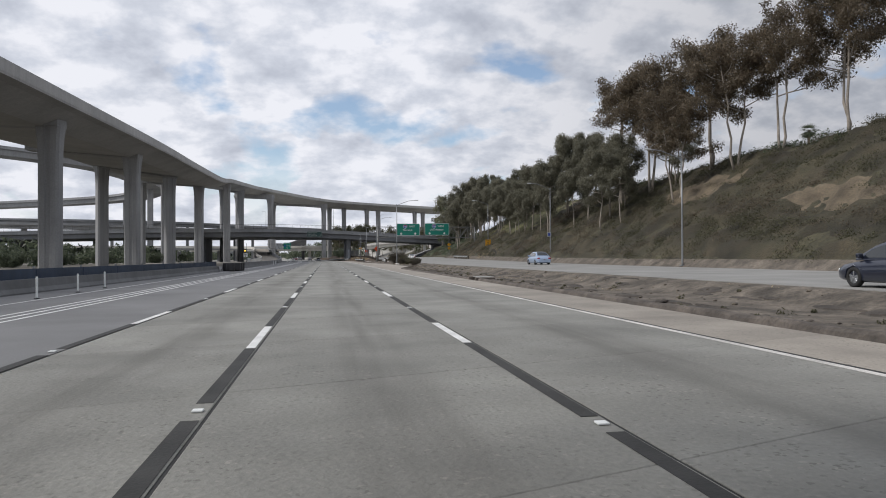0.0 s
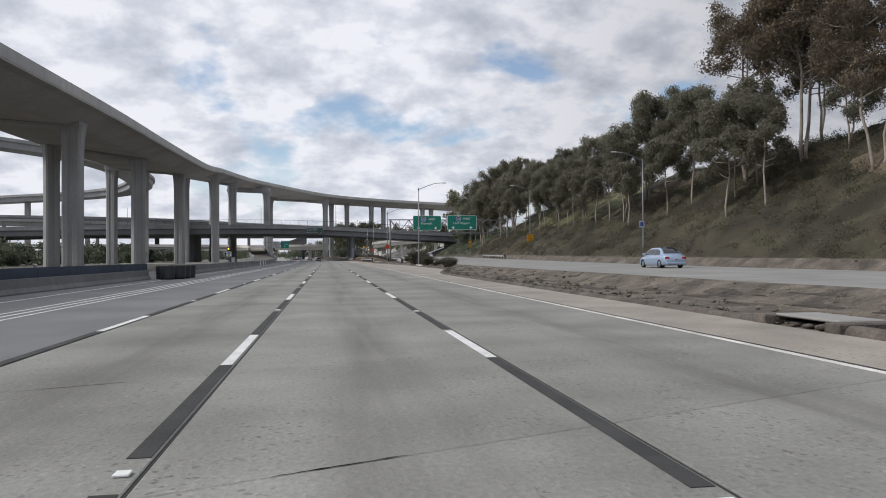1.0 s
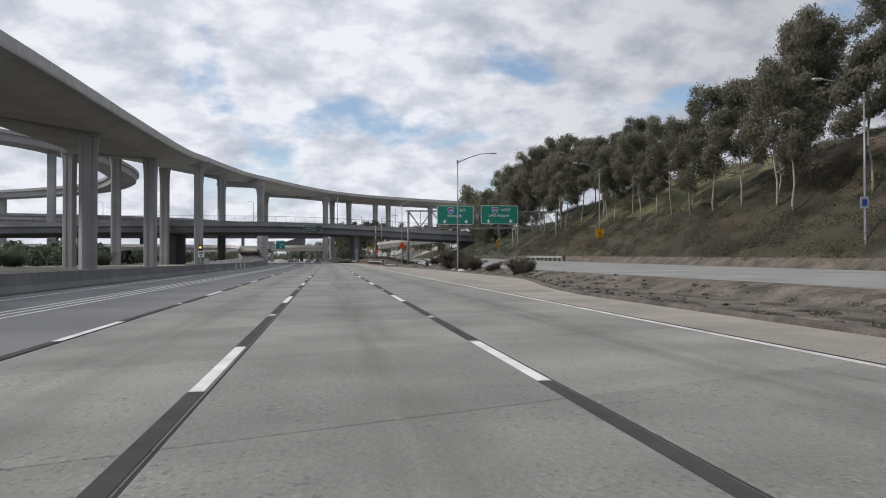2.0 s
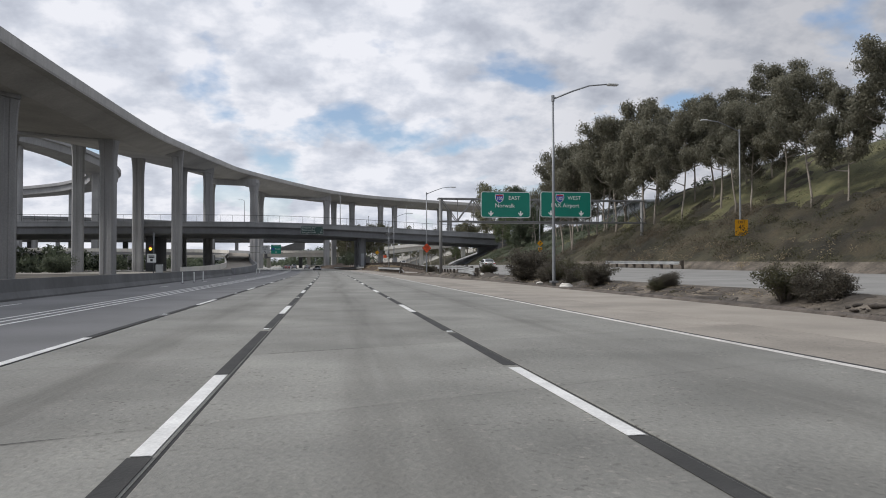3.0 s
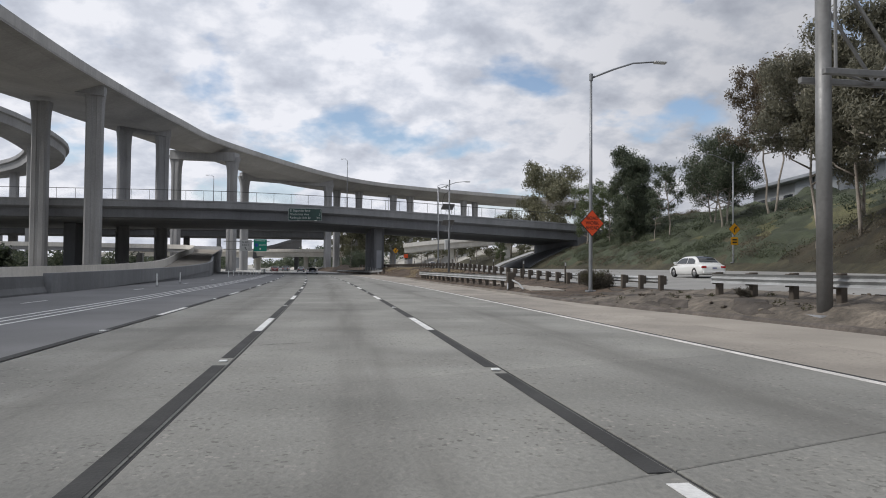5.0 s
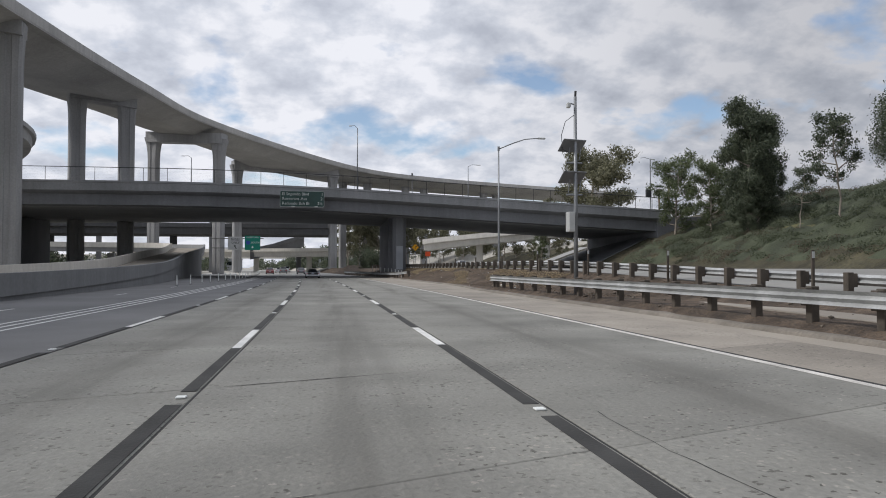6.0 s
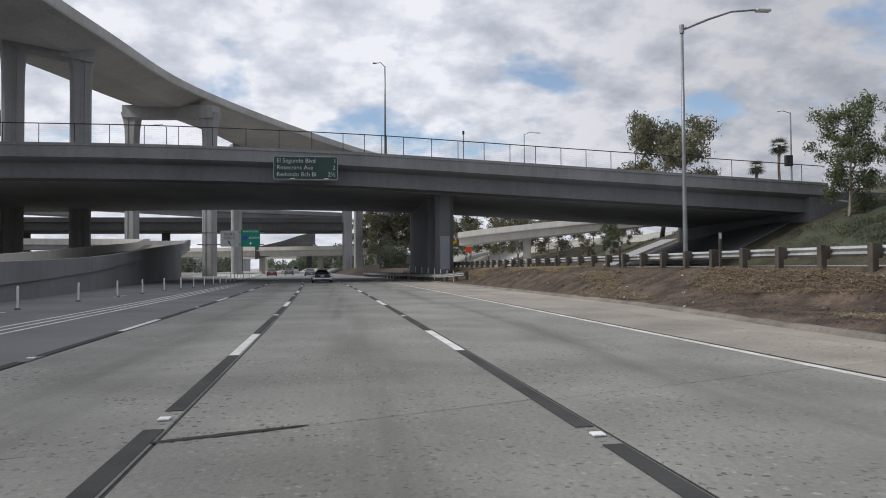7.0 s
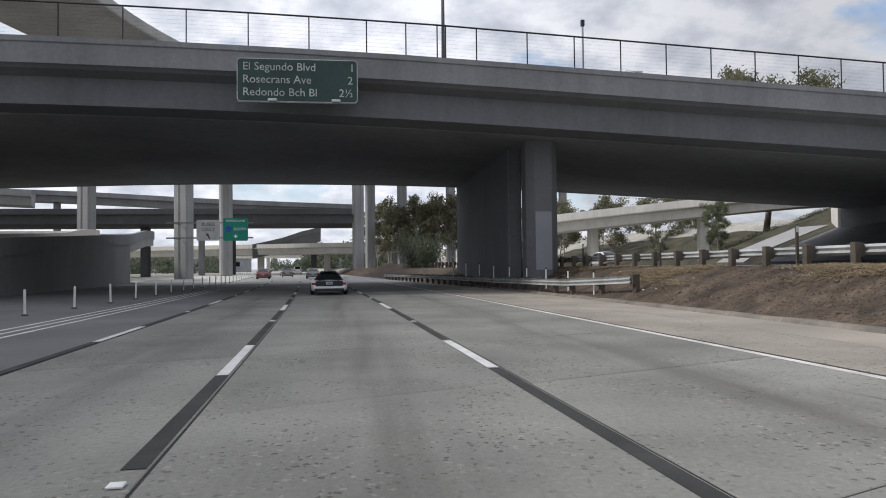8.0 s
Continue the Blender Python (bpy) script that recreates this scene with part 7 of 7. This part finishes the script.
    grown = maths("SUBTRACT", vo.outputs["Distance"], maths("MULTIPLY", ch.outputs[1], 0.30))
    spot = ranged(grown, 0.10, 0.16, 1.0, 0.0)
    place = n.new("ShaderNodeSeparateXYZ")
    l.new(geo.outputs["Position"], place.inputs[0])
    # the stretch before the overpass is the most pitted
    worn = maths("MULTIPLY", ranged(pk.outputs[0], 0.38, 0.64, 0.2, 1.0), ranged(place.outputs[1], 150.0, 215.0, 0.75, 1.3))
    dark_pick = maths("GREATER_THAN", ch.outputs[0], 0.56)
    pale_pick = maths("LESS_THAN", ch.outputs[0], 0.22)
    dark_spot = maths("MULTIPLY", maths("MULTIPLY", spot, dark_pick), maths("MULTIPLY", worn, 0.85))
    pale_spot = maths("MULTIPLY", maths("MULTIPLY", spot, pale_pick), maths("MULTIPLY", worn, 0.38))
    lift = n.new("ShaderNodeMix")
    lift.data_type = "RGBA"
    lift.inputs[7].default_value = (0.47, 0.43, 0.38, 1)
    l.new(pale_spot, lift.inputs[0])
    l.new(src, lift.inputs[6])
    src = lift.outputs[2]
    ad = n.new("ShaderNodeMath")
    ad.operation = "MAXIMUM"
    l.new(m2.outputs[0], ad.inputs[0])
    l.new(dark_spot, ad.inputs[1])
    mx = n.new("ShaderNodeMix")
    mx.data_type = "RGBA"
    mx.inputs[7].default_value = (0.085, 0.08, 0.07, 1)
    l.new(ad.outputs[0], mx.inputs[0])
    l.new(src, mx.inputs[6])
    l.new(mx.outputs[2], p.inputs["Base Color"])
    return m


M_SLAB_LANE = slab_mat("slab_concrete", (0.262, 0.258, 0.232), (0.228, 0.226, 0.208), 0.58)
M_SLAB_SHOULDER = slab_mat("shoulder_slab_concrete", (0.335, 0.302, 0.258), (0.29, 0.262, 0.225), 0.08)
EDGES = [-3.0, 0.12, 3.79, 8.18, 10.52]
PITCH, SKEW, START = 4.63, 0.36, -25.62
for i, (a, b) in enumerate(zip(EDGES, EDGES[1:])):
    w = b - a - 0.034
    me = bpy.data.meshes.new("slab")
    hl = (PITCH - 0.014) / 2
    e = 0.012
    vs = [(x_, y_ + SKEW * x_, z_) for x_, y_, z_ in [(-w / 2, -hl, -0.05), (w / 2, -hl, -0.05), (w / 2, hl, -0.05), (-w / 2, hl, -0.05), (-w / 2, -hl, -e * 0.5), (w / 2, -hl, -e * 0.5), (w / 2, hl, -e * 0.5), (-w / 2, hl, -e * 0.5),
          (-w / 2 + e, -hl + e, 0), (w / 2 - e, -hl + e, 0), (w / 2 - e, hl - e, 0), (-w / 2 + e, hl - e, 0)]]
    fs = [(0, 1, 5, 4), (1, 2, 6, 5), (2, 3, 7, 6), (3, 0, 4, 7), (4, 5, 9, 8), (5, 6, 10, 9), (6, 7, 11, 10), (7, 4, 8, 11), (8, 9, 10, 11)]
    me.from_pydata(vs, [], fs)
    me.materials.append(M_SLAB_SHOULDER if i == 3 else M_SLAB_LANE)
    for k in range(68):
        y = START + PITCH * (k + 0.5) + SKEW * ((a + b) / 2)
        s = shared("slab", me, road)
        lay(s, (a + b) / 2, y, random.uniform(-0.002, 0.0015))

# sealed cracks and spalled joints
rng = np.random.default_rng(33)
joints = [START + PITCH * k for k in range(6, 66)]
for k in range(34):
    y = joints[int(rng.integers(0, len(joints)))]
    lane = int(rng.integers(0, 3))
    u0 = EDGES[lane] + rng.uniform(0.05, 1.2)
    u1 = min(EDGES[lane + 1] - 0.05, u0 + rng.uniform(0.6, 2.4))
    n = 10
    V, F = [], []
    for i in range(n + 1):
        u = u0 + (u1 - u0) * i / n
        w = rng.uniform(0.004, 0.014) * math.sin(math.pi * (i + 0.6) / (n + 1.2)) + 0.004
        c = rng.normal() * 0.006
        V += [(u + bend(y), y + SKEW * u + c - w, 0.0035), (u + bend(y), y + SKEW * u + c + w, 0.0035)]
        if i:
            F.append((2 * i - 2, 2 * i, 2 * i + 1, 2 * i - 1))
    mesh_obj("joint_spall", V, F, M_JOINT, road)
for k in range(7):
    y, u = rng.uniform(10, 285), rng.uniform(-2.8, 7.8)
    a = rng.uniform(-0.25, 0.25) + (math.pi / 2 if rng.random() < 0.3 else 0)
    V, F = [], []
    px, py = u, y
    for i in range(14):
        w = rng.uniform(0.002, 0.007)
        V += [(px + bend(py) - w * math.cos(a), py + w * math.sin(a), 0.0034), (px + bend(py) + w * math.cos(a), py - w * math.sin(a), 0.0034)]
        if i:
            F.append((2 * i - 2, 2 * i, 2 * i + 1, 2 * i - 1))
        px += math.sin(a) * 0.3 + rng.normal() * 0.02
        py += math.cos(a) * 0.3
    mesh_obj("crack", V, F, M_JOINT, road)

# a broken joint, patched with black sealant
V, F = [], []
rng = np.random.default_rng(91)
for i in range(25):
    u = -0.05 + 1.35 * i / 24
    w = (0.05 + 0.05 * rng.random()) * math.sin(math.pi * (i + 1.0) / 26) ** 0.6
    V += [(u + bend(224.4), 224.42 + SKEW * u - w * 0.7, 0.0045), (u + bend(224.4), 224.42 + SKEW * u + w * 0.6, 0.0045)]
    if i:
        F.append((2 * i - 2, 2 * i, 2 * i + 1, 2 * i - 1))
mesh_obj("sealed_patch", V, F, M_JOINT, road, "black sealant in a broken joint")
